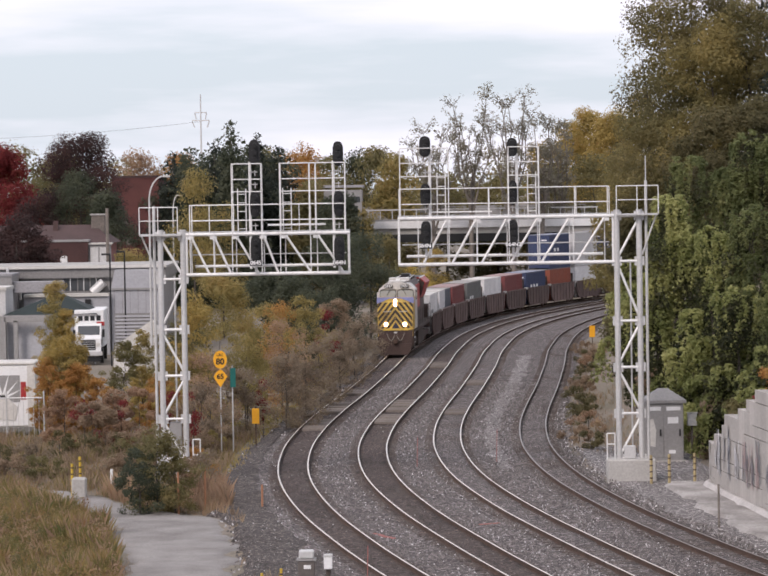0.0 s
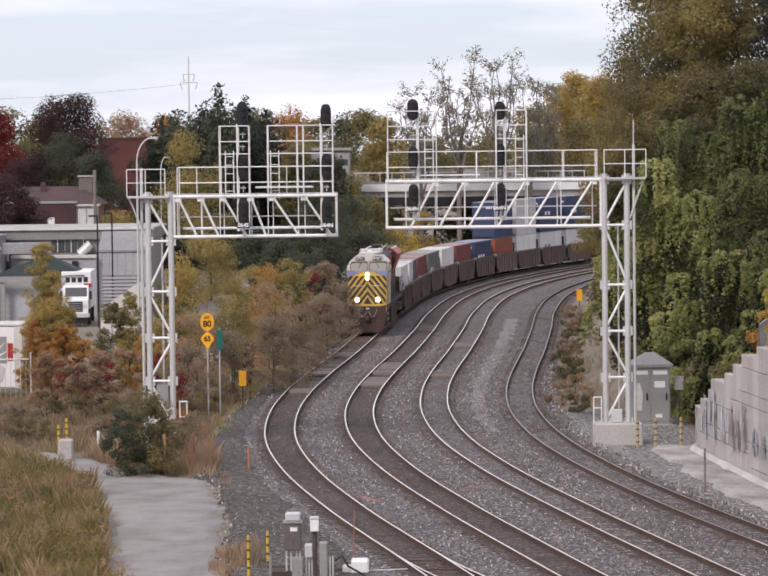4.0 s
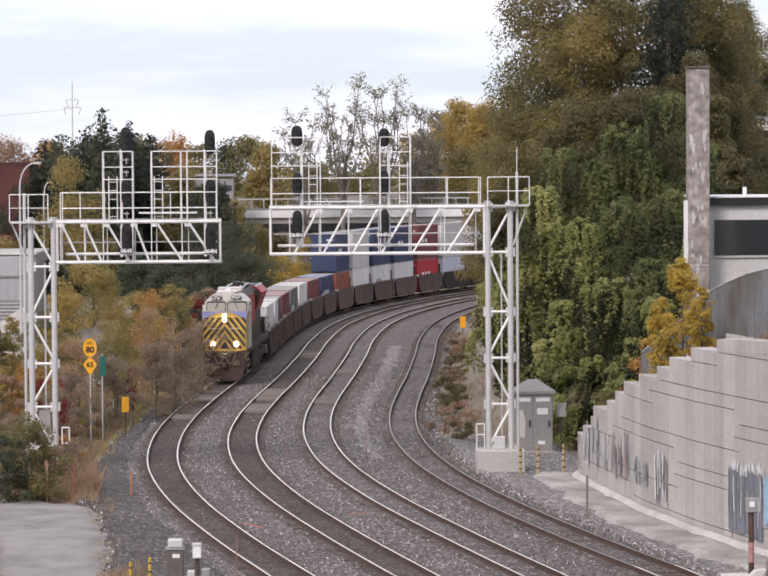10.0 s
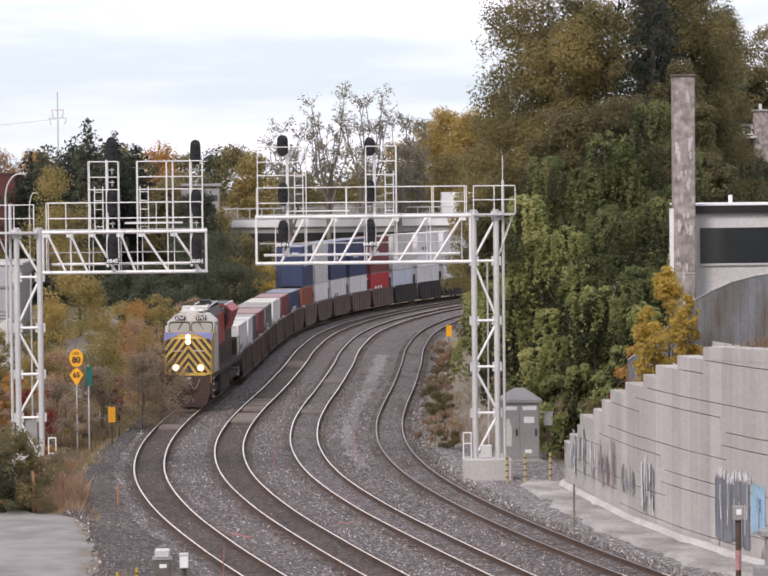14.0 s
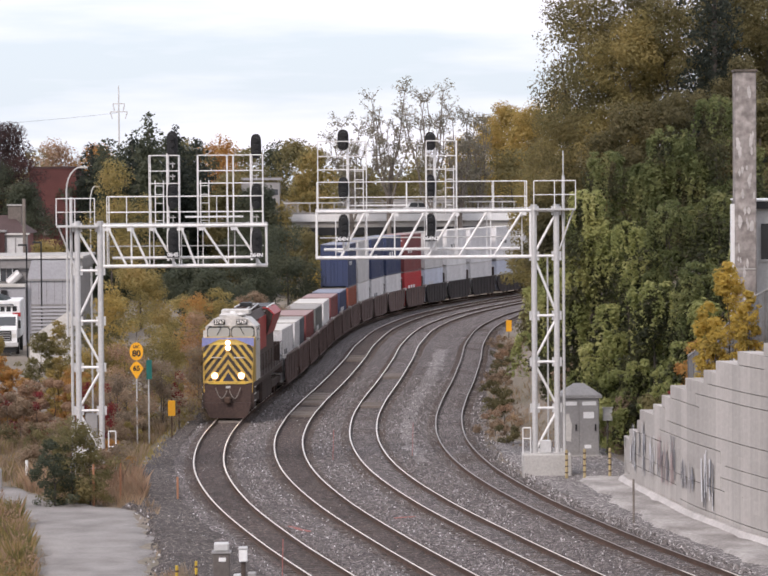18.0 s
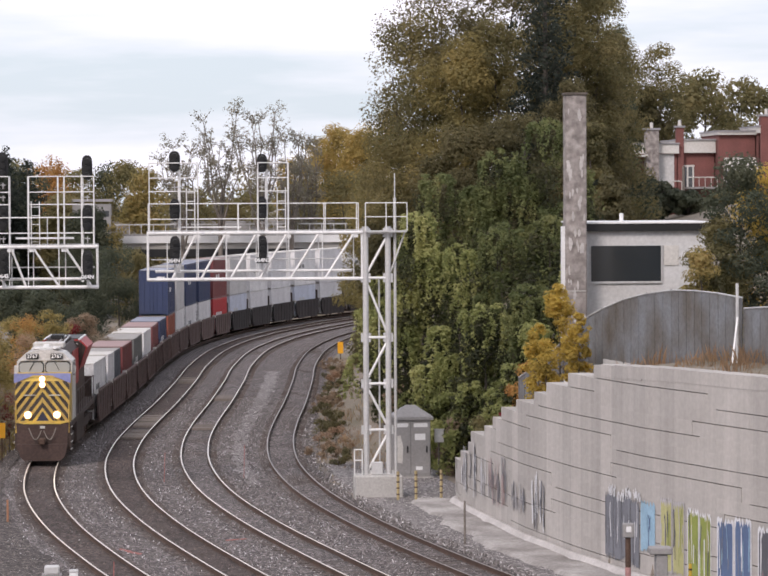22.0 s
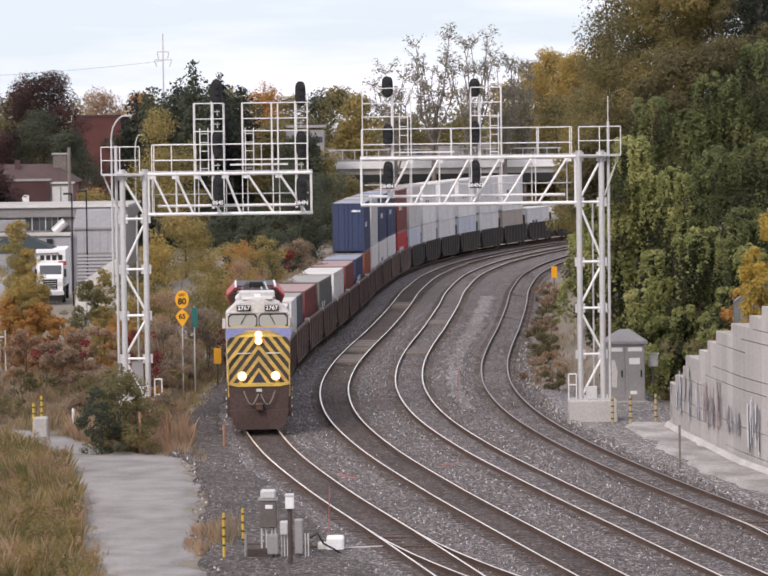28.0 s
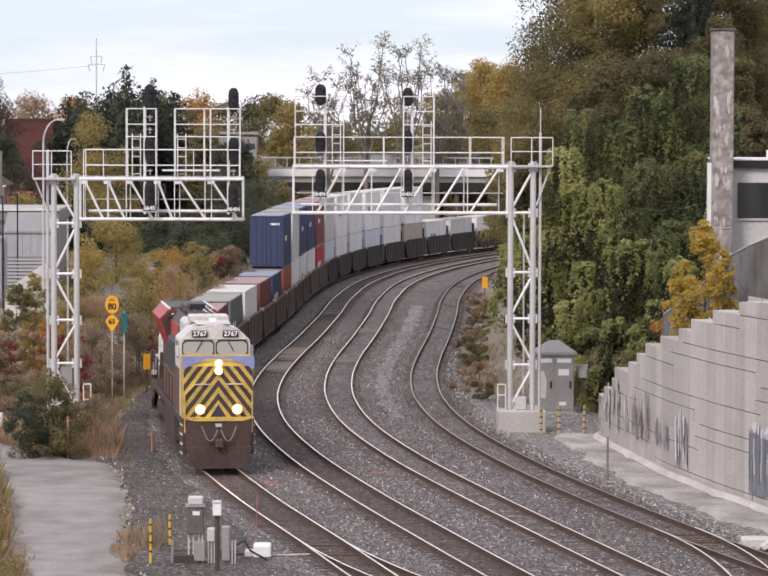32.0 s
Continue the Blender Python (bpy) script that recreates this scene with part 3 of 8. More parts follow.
LEAF = {
    "olive": leaf_mat("olive_leaves", ((0.119, 0.113, 0.049), (0.178, 0.162, 0.065), (0.254, 0.216, 0.084), (0.324, 0.243, 0.089)), patch=0.25),
    # one creeper leaf in lit, half-lit and shaded copies, light put into the colour
    "vine": leaf_mat("full_lit_vine_leaves", ((0.15, 0.175, 0.055), (0.28, 0.305, 0.09), (0.42, 0.42, 0.14), (0.56, 0.53, 0.21)), patch=0.4),
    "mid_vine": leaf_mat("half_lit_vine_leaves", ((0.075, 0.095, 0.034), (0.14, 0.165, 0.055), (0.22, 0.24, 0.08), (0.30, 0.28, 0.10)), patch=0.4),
    "shade_vine": leaf_mat("shaded_vine_leaves", ((0.030, 0.037, 0.017), (0.052, 0.058, 0.025), (0.088, 0.088, 0.037), (0.12, 0.10, 0.045)), patch=0.25),
    "dark": leaf_mat("dark_leaves", ((0.050, 0.062, 0.044), (0.088, 0.102, 0.062), (0.150, 0.152, 0.086))),
    "spruce": leaf_mat("spruce_needles", ((0.028, 0.036, 0.030), (0.048, 0.058, 0.044), (0.078, 0.086, 0.060))),
    "brown": leaf_mat("brown_olive_leaves", ((0.10, 0.094, 0.042), (0.165, 0.148, 0.058), (0.25, 0.21, 0.078), (0.33, 0.26, 0.095)), patch=0.18),
    "bronze": leaf_mat("bronze_leaves", ((0.078, 0.074, 0.038), (0.125, 0.113, 0.050), (0.185, 0.158, 0.066), (0.23, 0.185, 0.075)), patch=0.18),
    "tawny": leaf_mat("tawny_olive_leaves", ((0.125, 0.112, 0.042), (0.215, 0.182, 0.058), (0.32, 0.255, 0.078), (0.42, 0.31, 0.092)), patch=0.22),
    "gold": leaf_mat("golden_leaves", ((0.20, 0.155, 0.045), (0.36, 0.27, 0.07), (0.48, 0.355, 0.09), (0.42, 0.25, 0.07))),
    "amber": leaf_mat("amber_leaves", ((0.24, 0.18, 0.03), (0.44, 0.32, 0.045), (0.60, 0.44, 0.06), (0.50, 0.33, 0.05)), patch=0.8),
    "yellow": leaf_mat("yellow_green_leaves", ((0.17, 0.15, 0.05), (0.29, 0.24, 0.075), (0.4, 0.315, 0.1), (0.42, 0.28, 0.1)), patch=0.4),
    "orange": leaf_mat("orange_leaves", ((0.24, 0.13, 0.04), (0.42, 0.215, 0.055), (0.52, 0.30, 0.075), (0.36, 0.25, 0.07)), patch=0.7),
    "russet": leaf_mat("russet_leaves", ((0.21, 0.135, 0.09), (0.36, 0.235, 0.145), (0.46, 0.32, 0.2), (0.37, 0.285, 0.125)), patch=0.6),
    "red": leaf_mat("red_leaves", ((0.12, 0.026, 0.028), (0.24, 0.042, 0.043), (0.34, 0.075, 0.065))),
    "maroon": leaf_mat("maroon_leaves", ((0.035, 0.028, 0.027), (0.075, 0.046, 0.043), (0.13, 0.063, 0.056))),
    "weed": leaf_mat("faded_weeds", ((0.172, 0.121, 0.076), (0.293, 0.213, 0.137), (0.405, 0.304, 0.202), (0.243, 0.202, 0.081)), patch=0.3),
    "mauve": leaf_mat("mauve_brown_shrub_leaves", ((0.150, 0.118, 0.082), (0.255, 0.200, 0.140), (0.340, 0.270, 0.185), (0.330, 0.270, 0.125)), patch=0.5),
    "grass": leaf_mat("grass_blades", ((0.10, 0.115, 0.034), (0.19, 0.168, 0.05), (0.34, 0.255, 0.085), (0.34, 0.18, 0.09)), patch=0.9),
    "straw": leaf_mat("straw_blades", ((0.213, 0.146, 0.082), (0.360, 0.231, 0.125), (0.445, 0.283, 0.153)), patch=0.5),
    "grey": leaf_mat("sparse_grey_green_leaves", ((0.162, 0.158, 0.120), (0.268, 0.249, 0.183), (0.375, 0.333, 0.244))),
}


def grass(name, x0, x1, y0, y1, count, height, material, label, seed, keep=None, width=0.024):
    """Blades that stand on the ground, as one sheet of stuff."""
    rng = np.random.default_rng(seed)
    x, y = rng.uniform(x0, x1, count), rng.uniform(y0, y1, count)
    if keep:
        ok = np.array([keep(a, b) for a, b in zip(x, y)])
        x, y = x[ok], y[ok]
    n = len(x)
    z = np.array([ground_z(a, b) for a, b in zip(x, y)]) - 0.05
    h = height * rng.uniform(0.25, 1.15, n) * (0.72 + 0.3 * np.sin(x * 1.3 + 2 * np.sin(y * 0.35)) + 0.22 * np.sin(x * 4.1 + y * 1.7))
    a = rng.uniform(0, 2 * math.pi, n)
    lean = rng.normal(size=(n, 2)) * 0.2 * h[:, None]
    w = width * rng.uniform(0.6, 1.4, n)
    ux, uy = np.cos(a) * w, np.sin(a) * w
    v = np.stack([np.stack([x - ux, y - uy, z], 1), np.stack([x + ux, y + uy, z], 1),
                  np.stack([x + lean[:, 0] * 0.4 + ux * 0.8, y + lean[:, 1] * 0.4 + uy * 0.8, z + h * 0.6], 1),
                  np.stack([x + lean[:, 0], y + lean[:, 1], z + h], 1)], 1).reshape(-1, 3)
    return tagged(new(name, raw(name, v, np.arange(n * 4).reshape(-1, 4), material)), label, "grass", kind="stuff")


def bare_tree(x, y, top, width, n_limbs, tufts, material, label, seed, group="sparse trees"):
    """A tall thin tree: limbs that fan upwards, twigs, and small tufts of leaves at their ends."""
    rng = np.random.default_rng(seed)
    z = ground_z(x, y)
    h = top - z
    t = thing("bare_tree", x, y, z, label, "tree", group)
    bm = bmesh.new()
    fork = Vector((0, 0, h * 0.42))
    tube(bm, (0, 0, -0.4), fork, 0.34, 8, 0.26, caps=False)
    tips = []
    for i in range(n_limbs):
        a = 2 * math.pi * i / n_limbs + rng.uniform(-0.3, 0.3)
        reach = width / 2 * rng.uniform(0.35, 1.0)
        up = h * rng.uniform(0.75, 1.0) * (1 - 0.18 * reach / (width / 2))
        base = fork * rng.uniform(0.7, 1.0)
        end = Vector((math.cos(a) * reach, math.sin(a) * reach, up))
        prev, r = base, 0.19
        for k in range(1, 5):
            u = k / 4
            p = base.lerp(end, u) + Vector((rng.normal() * 0.25, rng.normal() * 0.25, -0.8 * math.sin(math.pi * u) * 0.4))
            tube(bm, prev, p, r, 5, r * 0.68, caps=False)
            r *= 0.68
            for j in range(4 if k > 1 else 1):
                b = rng.uniform(0, 2 * math.pi)
                q = p + Vector((math.cos(b) * rng.uniform(0.5, 1.7), math.sin(b) * rng.uniform(0.5, 1.7), rng.uniform(0.2, 1.6)))
                tube(bm, p, q, 0.045, 4, 0.015, caps=False)
                tips.append((q + p) / 2)
                tips.append(q)
            prev = p
        tips.append(end)
    tr = new("trunk", link("trunk", bm, WOOD, True))
    tr.parent = t
    c = np.array([tuple(p) for p in tips])
    r = np.tile(np.array([0.5, 0.5, 0.6]), (len(c), 1)) * rng.uniform(0.4, 1.3, (len(c), 1))
    cr = new("crown", leaves("crown", c, r, tufts, 0.22, material, seed))
    cr.parent = t


# ---- ground, ballast, tracks ----
road_right = table((60, 102, 111, 126, 134, 140, 142, 144.4, 150, 153, 156, 157), (-4.2, -6.2, -6.5, -7.25, -8.0, -8.9, -10.6, -13.2, -15.2, -16.8, -24.0, -30.0))
road_left = table((60, 90, 102, 106, 110, 118, 126, 135, 142, 148, 152, 157), (-9.0, -8.9, -9.1, -9.6, -10.4, -11.3, -12.25, -13.4, -15.0, -17.5, -21.0, -32.0))
build_ground()
strip("ballast_bed", lambda y: max(track_x(1, y) - float(np.interp(y, (90, 112, 124, 143, 161, 185, 240), (8.2, 8.0, 6.4, 4.6, 3.4, 2.6, 2.5))), road_right(y) - 0.3), lambda y: min(track_x(4, y) + float(np.interp(y, (100, 160, 180), (3.0, 2.6, 2.4))), edge(y) - 0.4), 42, 470, 1.5,
      -0.225, BALLAST, "grey crushed stone ballast under the four tracks", "ballast", 14, 0.5)
strip("ballast_verge", lambda y: max(track_x(1, y) - float(np.interp(y, (90, 112, 124, 143, 161, 185, 240), (8.2, 8.0, 6.4, 4.6, 3.4, 2.6, 2.5))), road_right(y) - 0.3) + 0.1, lambda y: track_x(1, y) - 1.55, 84, 300, 1.0,
      -0.2, VERGE, "dark brownish ballast shoulder beside the first track", "ballast", 8, 0.5)
for k in (1, 2, 3, 4):
    half = 1.35 if k < 3 else 1.25
    strip("track_bed", lambda y: track_x(k, y) - half, lambda y: track_x(k, y) + half, 42, 460, 0.75, -0.2, TRACKBED if k < 3 else SIDINGBED,
          "rust-stained brown ballast between the rails", "ballast", 6, 0.55)
strip("gravel_pad", lambda y: track_x(4, y) + 1.3, lambda y: edge(y) - 0.1, 94, 174, 1.0, -0.33, GRAVEL, "grey gravel between the siding and the wall", "gravel", 6, 0.4)
strip("worn_strip", lambda y: track_x(3, y) + 1.75, lambda y: track_x(4, y) - 1.6, 160, 262, 1.0, -0.207, GRAVEL, "pale trodden gravel between the third track and the siding", "gravel", 4, 0.6)
for k, shine in ((1, True), (2, True), (3, True), (4, False)):
    build_track(k, shine)


# ---- the two cantilever signal bridges ----
def signal_head(parent, x, z, w, h, y=-0.35, text=""):
    """A black oval target with three hooded lamps, seen from its back and front."""
    n = 20
    pts = []
    for i in range(n):
        a = 2 * math.pi * i / n
        c, s = math.cos(a), math.sin(a)
        pts.append((x + w / 2 * math.copysign(abs(c) ** 0.8, c), z + h / 2 * math.copysign(abs(s) ** 0.55, s)))
    t = part("signal_head", one_prism(pts, y - 0.03, y + 0.03), BLACK, parent, "black oval signal head")
    part("lamp_case", one_box(x - w * 0.32, x + w * 0.32, y + 0.03, y + 0.3, z - h * 0.4, z + h * 0.4, 0.03), BLACK, t)
    for i in (-1, 0, 1):
        part("hood", one_tube((x, y - 0.03, z + i * h * 0.27), (x, y - 0.28, z + i * h * 0.27 - 0.02), w * 0.24, 10), BLACK, t)
    if text:
        part("number_plate", one_box(x - 0.3, x + 0.3, y - 0.32, y - 0.29, z - h * 0.5 - 0.14, z - h * 0.5 + 0.14), BLACK, t)
        writing("lettering", text, 0.27, WHITE, t, pose(x, y - 0.33, z - h * 0.5, 90, 0, 0), "white lettering")
        part("bracket", one_box(x - 0.06, x + 0.06, y, y + 0.12, z - h * 0.5 - 0.5, z - h * 0.5 - 0.14), GALV, t)
    return t


def rail_run(t, x0, x1, z0, z1, y, posts, r=0.027, mids=(0.5,), name="handrail"):
    part(name, one_tube((x0, y, z1), (x1, y, z1), r, 6), ALU, t)
    for m in mids:
        part("mid_rail", one_tube((x0, y, z0 + (z1 - z0) * m), (x1, y, z0 + (z1 - z0) * m), r * 0.85, 6), ALU, t)
    for x in posts:
        part("rail_post", one_tube((x, y, z0), (x, y, z1), r, 6), ALU, t)


def cage(t, x0, x1, z0, z1, levels, ladder, posts=()):
    """A ladder cage that stands on the walkway round a signal mast."""
    for y in (-0.5, 0.55):
        for x in (x0, x1, *posts):
            part("cage_post", one_tube((x, y, z0), (x, y, z1), 0.026, 6), ALU, t)
        for z in levels:
            part("cage_rail", one_tube((x0, y, z), (x1, y, z), 0.027, 6), ALU, t)
    for x in ladder:
        part("ladder_stile", one_tube((x, 0.3, z0 - 0.2), (x, 0.3, z1 - 1.2), 0.03, 6), ALU, t)
    n = int((z1 - 1.2 - z0) / 0.42)
    for i in range(n):
        z = z0 + 0.2 + i * 0.42
        part("rung", one_tube((ladder[0], 0.3, z), (ladder[1], 0.3, z), 0.02, 5), ALU, t)


def tower(t, xa, xb, top, panels, flip):
    for x in (xa, xb):
        part("leg", one_tube((x, 0, 0.25), (x, 0, top), 0.14, 12), GALV, t)
        part("leg_cap", one_tube((x, 0, top), (x, 0, top + 0.05), 0.165, 12), GALV, t)
        part("base_plate", one_box(x - 0.34, x + 0.34, -0.34, 0.34, 0.2, 0.26), GALV, t)
        for dx in (-0.26, 0.26):
            for dy in (-0.26, 0.26):
                part("bolt", one_tube((x + dx, dy, 0.24), (x + dx, dy, 0.36), 0.04, 6), GALV, t)
    for z in panels:
        part("cross_bar", one_tube((xa, 0, z), (xb, 0, z), 0.065, 8), ALU, t)
        for x in (xa, xb):
            part("gusset", one_box(x - 0.24, x + 0.24, -0.03, 0.03, z - 0.22, z + 0.22), GALV, t)
    zs = sorted(panels)
    for i, (a, b) in enumerate(zip(zs[:-1], zs[1:])):
        p, q = ((xa, a), (xb, b)) if (i % 2 == 0) == flip else ((xb, a), (xa, b))
        part("brace", one_tube((p[0], 0, p[1] + 0.1), (q[0], 0, q[1] - 0.1), 0.062, 8), ALU, t)


def beam(t, x0, x1, ztop, zbot, feet, heads, r=0.09, hangers=()):
    part("top_chord", one_tube((x0, 0, ztop), (x1, 0, ztop), r, 10), ALU, t)
    part("bottom_chord", one_tube((x0, 0, zbot), (x1, 0, zbot), r, 10), ALU, t)
    part("rear_top_chord", one_tube((x0, 0.9, ztop), (x1, 0.9, ztop), r * 0.8, 8), ALU, t)
    part("service_pipe", one_tube((x0 + 0.4, 0.9, zbot + 0.38), (x1 - 0.5, 0.9, zbot + 0.38), 0.07, 8), ALU, t)
    for a, b in zip(feet, heads):
        part("brace", one_tube((a, 0, zbot), (b, 0, ztop), 0.058, 8), ALU, t)
        part("gusset", one_box(b - 0.17, b + 0.17, -0.025, 0.025, ztop - 0.24, ztop), ALU, t)
    part("rear_bottom_chord", one_tube((x0, 0.9, zbot), (x1, 0.9, zbot), r * 0.7, 8), ALU, t)
    part("cable_tray", one_tube((x0 + 0.2, 0.85, zbot + 0.95), (x1 - 0.2, 0.85, zbot + 0.95), 0.035, 6), GALV, t)
    for x in hangers:
        part("hanger", one_tube((x, -0.45, zbot + 0.05), (x, -0.45, ztop + 0.1), 0.027, 6), ALU, t)
    for b in heads:
        part("rear_post", one_tube((b, 0.9, zbot), (b, 0.9, ztop), 0.03, 6), ALU, t)
        part("cross_strut", one_tube((b, 0, zbot), (b, 0.9, zbot), 0.045, 6), ALU, t)
    for x in (x0 + 0.05, x1 - 0.05):
        part("end_post", one_tube((x, 0, zbot), (x, 0, ztop), 0.06, 8), ALU, t)
    part("walkway", one_box(x0, x1, 0.12, 0.95, ztop + 0.1, ztop + 0.13), GALV, t)


def right_bridge():
    t = thing("signal_bridge", 0, 154.5, 0, "galvanised cantilever signal bridge with tubular truss and black signals", "signal bridge", "signal bridges")
    tower(t, 9.52, 10.61, 12.75, (0.7, 2.9, 5.15, 7.4, 10.3, 12.5), True)
    beam(t, -1.08, 9.4, 12.52, 10.28, (0.12, 1.52, 2.95, 4.35, 5.85, 7.54), (1.34, 2.76, 4.24, 5.73, 7.28, 8.99), hangers=(-1.0, -0.1, 1.4, 2.76, 4.3, 5.77, 7.4))
    rail_run(t, -1.0, 9.15, 12.6, 13.95, -0.45, (-1.0, 1.4, 3.35, 4.3, 5.77, 7.55, 9.15), mids=(0.45,))
    rail_run(t, -1.0, 9.15, 12.6, 13.95, 0.95, (-1.0, 3.35, 7.55, 9.15), mids=(0.45,))
    rail_run(t, 9.5, 11.52, 12.6, 13.95, -0.45, (9.5, 10.5, 11.52), mids=(0.5,))
    part("end_platform", one_box(9.5, 11.52, -0.45, 0.6, 12.52, 12.6), GALV, t)
    part("platform_strut", one_tube((11.45, 0, 12.55), (10.75, 0, 10.6), 0.045, 6), GALV, t)
    cage(t, -0.95, 1.4, 12.6, 15.93, (13.95, 14.55, 15.2, 15.92), (0.85, 1.25))
    cage(t, 4.3, 5.77, 12.6, 15.93, (13.95, 14.55, 15.2, 15.92), (5.25, 5.65))
    for x, heads in ((0.28, ((16.0, 1.0, 0.55, ""), (13.65, 1.1, 0.5, ""), (11.8, 1.2, 0.5, "064N1"))), (4.5, ((15.9, 0.9, 0.5, ""), (13.7, 1.2, 0.45, ""), (11.8, 1.2, 0.48, "064N2")))):
        part("signal_mast", one_tube((x + 0.22, 0.1, 10.6), (x + 0.22, 0.1, 15.6), 0.07, 8), ALU, t)
        for z, h, w, text in heads:
            signal_head(t, x, z, w, h, -0.2, text)
        for z in (15.2, 14.75, 13.0):
            part("bracket_arm", one_box(x - 0.12, x + 0.24, 0.0, 0.08, z - 0.022, z + 0.022), GALV, t)
            part("bracket_arm", one_box(x - 0.02, x + 0.02, 0.0, 0.08, z - 0.2, z + 0.1), GALV, t)
    part("equipment_shelf", one_box(0.5, 3.5, 0.2, 0.7, 12.78, 12.84), ALU, t)
    part("antenna_mast", one_tube((10.96, 0.1, -0.3), (10.96, 0.1, 14.2), 0.07, 8), GALV, t)
    part("antenna", one_tube((10.96, 0.1, 14.2), (10.96, 0.1, 15.4), 0.03, 6), GALV, t)
    part("conduit", one_tube((10.2, 0.45, 0.2), (10.2, 0.45, 10.3), 0.05, 6), GALV, t)
    part("ladder_frame", one_box(8.95, 9.3, -0.2, -0.14, 1.4, 1.46), ALU, t)
    for x in (8.92, 9.3):
        part("ladder_post", one_tube((x, -0.17, 0.1), (x, -0.17, 1.95), 0.035, 6), ALU, t)
    part("ladder_frame", one_tube((8.92, -0.17, 1.95), (9.3, -0.17, 1.95), 0.035, 6), ALU, t)
    part("foundation", one_box(8.9, 11.25, -0.9, 0.9, -0.6, 0.72, 0.06), CONCRETE, t, "cast concrete foundation")
    part("cable_box", one_box(9.75, 10.3, -0.35, 0.0, 0.72, 1.35, 0.03), GALV, t)


def left_bridge():
    t = thing("signal_bridge", 0, 154.5, 0, "galvanised cantilever signal bridge with tall ladder cages and black signals", "signal bridge", "signal bridges")
    tower(t, -12.63, -11.53, 12.1, (0.75, 2.95, 5.05, 7.3, 9.75, 11.85), False)
    beam(t, -11.4, -3.42, 11.9, 9.95, (-10.25, -9.2, -7.85, -6.9, -5.3, -3.73), (-11.17, -10.05, -8.98, -7.63, -6.58, -5.03), hangers=(-11.15, -10.0, -9.1, -7.67, -6.77, -5.3))
    rail_run(t, -11.15, -3.64, 11.95, 13.32, -0.45, (-11.15, -10.2, -9.1, -7.67, -6.77, -5.3, -3.64), mids=(0.45,))
    rail_run(t, -11.15, -3.64, 11.95, 13.32, 0.95, (-11.15, -9.1, -5.9, -3.64), mids=(0.45,))
    rail_run(t, -13.6, -11.75, 11.95, 13.25, -0.45, (-13.6, -12.7, -11.75), mids=(0.5,))
    part("end_platform", one_box(-13.6, -11.6, -0.45, 0.6, 11.86, 11.95), GALV, t)
    part("platform_strut", one_tube((-13.55, 0, 11.9), (-12.75, 0, 9.9), 0.045, 6), GALV, t)
    cage(t, -9.1, -7.67, 11.95, 15.3, (13.32, 13.95, 14.55, 15.3), (-8.85, -8.45))
    cage(t, -6.77, -3.62, 11.95, 15.3, (13.32, 13.95, 14.55, 15.3), (-6.65, -6.25), posts=(-5.35, -5.05))
    for x, heads in ((-7.98, ((15.85, 1.25, 0.55, ""), (13.35, 1.3, 0.5, ""), (11.15, 1.3, 0.52, "064S"))), (-3.93, ((15.72, 1.2, 0.52, ""), (13.3, 1.25, 0.5, ""), (11.1, 1.3, 0.52, "064N")))):
        part("signal_mast", one_tube((x - 0.25, 0.1, 10.2), (x - 0.25, 0.1, 15.4), 0.07, 8), ALU, t)
        for z, h, w, text in heads:
            signal_head(t, x, z, w, h, -0.2, text)
        for z in (14.9, 14.3, 12.3):
            part("bracket_arm", one_box(x - 0.26, x + 0.12, 0.0, 0.08, z - 0.022, z + 0.022), GALV, t)
            part("bracket_arm", one_box(x - 0.02, x + 0.02, 0.0, 0.08, z - 0.2, z + 0.1), GALV, t)
    part("equipment_shelf", one_box(-7.4, -4.6, 0.1, 0.7, 12.28, 12.36), WHITE, t)
    part("lamp_standard", one_tube((-12.95, 0.3, -0.3), (-12.95, 0.3, 13.3), 0.075, 8), GALV, t)
    part("conduit", one_tube((-12.0, 0.45, 0.2), (-12.0, 0.45, 9.9), 0.05, 6), GALV, t)
    for x in (-11.2, -10.85):
        part("ladder_post", one_tube((x, -0.17, 0.1), (x, -0.17, 1.95), 0.035, 6), ALU, t)
    for z in (1.95, 1.2):
        part("ladder_frame", one_tube((-11.2, -0.17, z), (-10.85, -0.17, z), 0.035, 6), ALU, t)
    part("foundation", one_box(-13.1, -11.0, -0.9, 0.9, -0.6, 0.3, 0.06), CONCRETE, t, "cast concrete foundation")
    part("cable_box", one_box(-12.35, -11.75, 0.1, 0.4, 0.9, 2.8, 0.03), CASE, t)
    part("base_frame", one_box(-12.5, -11.65, -0.2, -0.12, 0.95, 1.1), ALU, t)
    part("base_frame", one_box(-12.5, -11.65, -0.2, -0.12, 1.5, 1.62), ALU, t)


right_bridge()
left_bridge()


# ---- retaining wall of concrete blocks, with its kerb and the path below ----
class WallLine:
    ys = np.arange(152, 84, -0.5)
    xs = np.array([edge(min(y, 150.2)) if y < 150 else 13.6 + (y - 150) * 0.02 for y in ys])
    s = np.concatenate([[0], np.cumsum(np.hypot(np.diff(xs), np.diff(ys)))])

    @classmethod
    def at(cls, s):
        return float(np.interp(s, cls.s, cls.xs)), float(np.interp(s, cls.s, cls.ys))


def wall_s(y):
    return float(np.interp(-y, -WallLine.ys, WallLine.s))


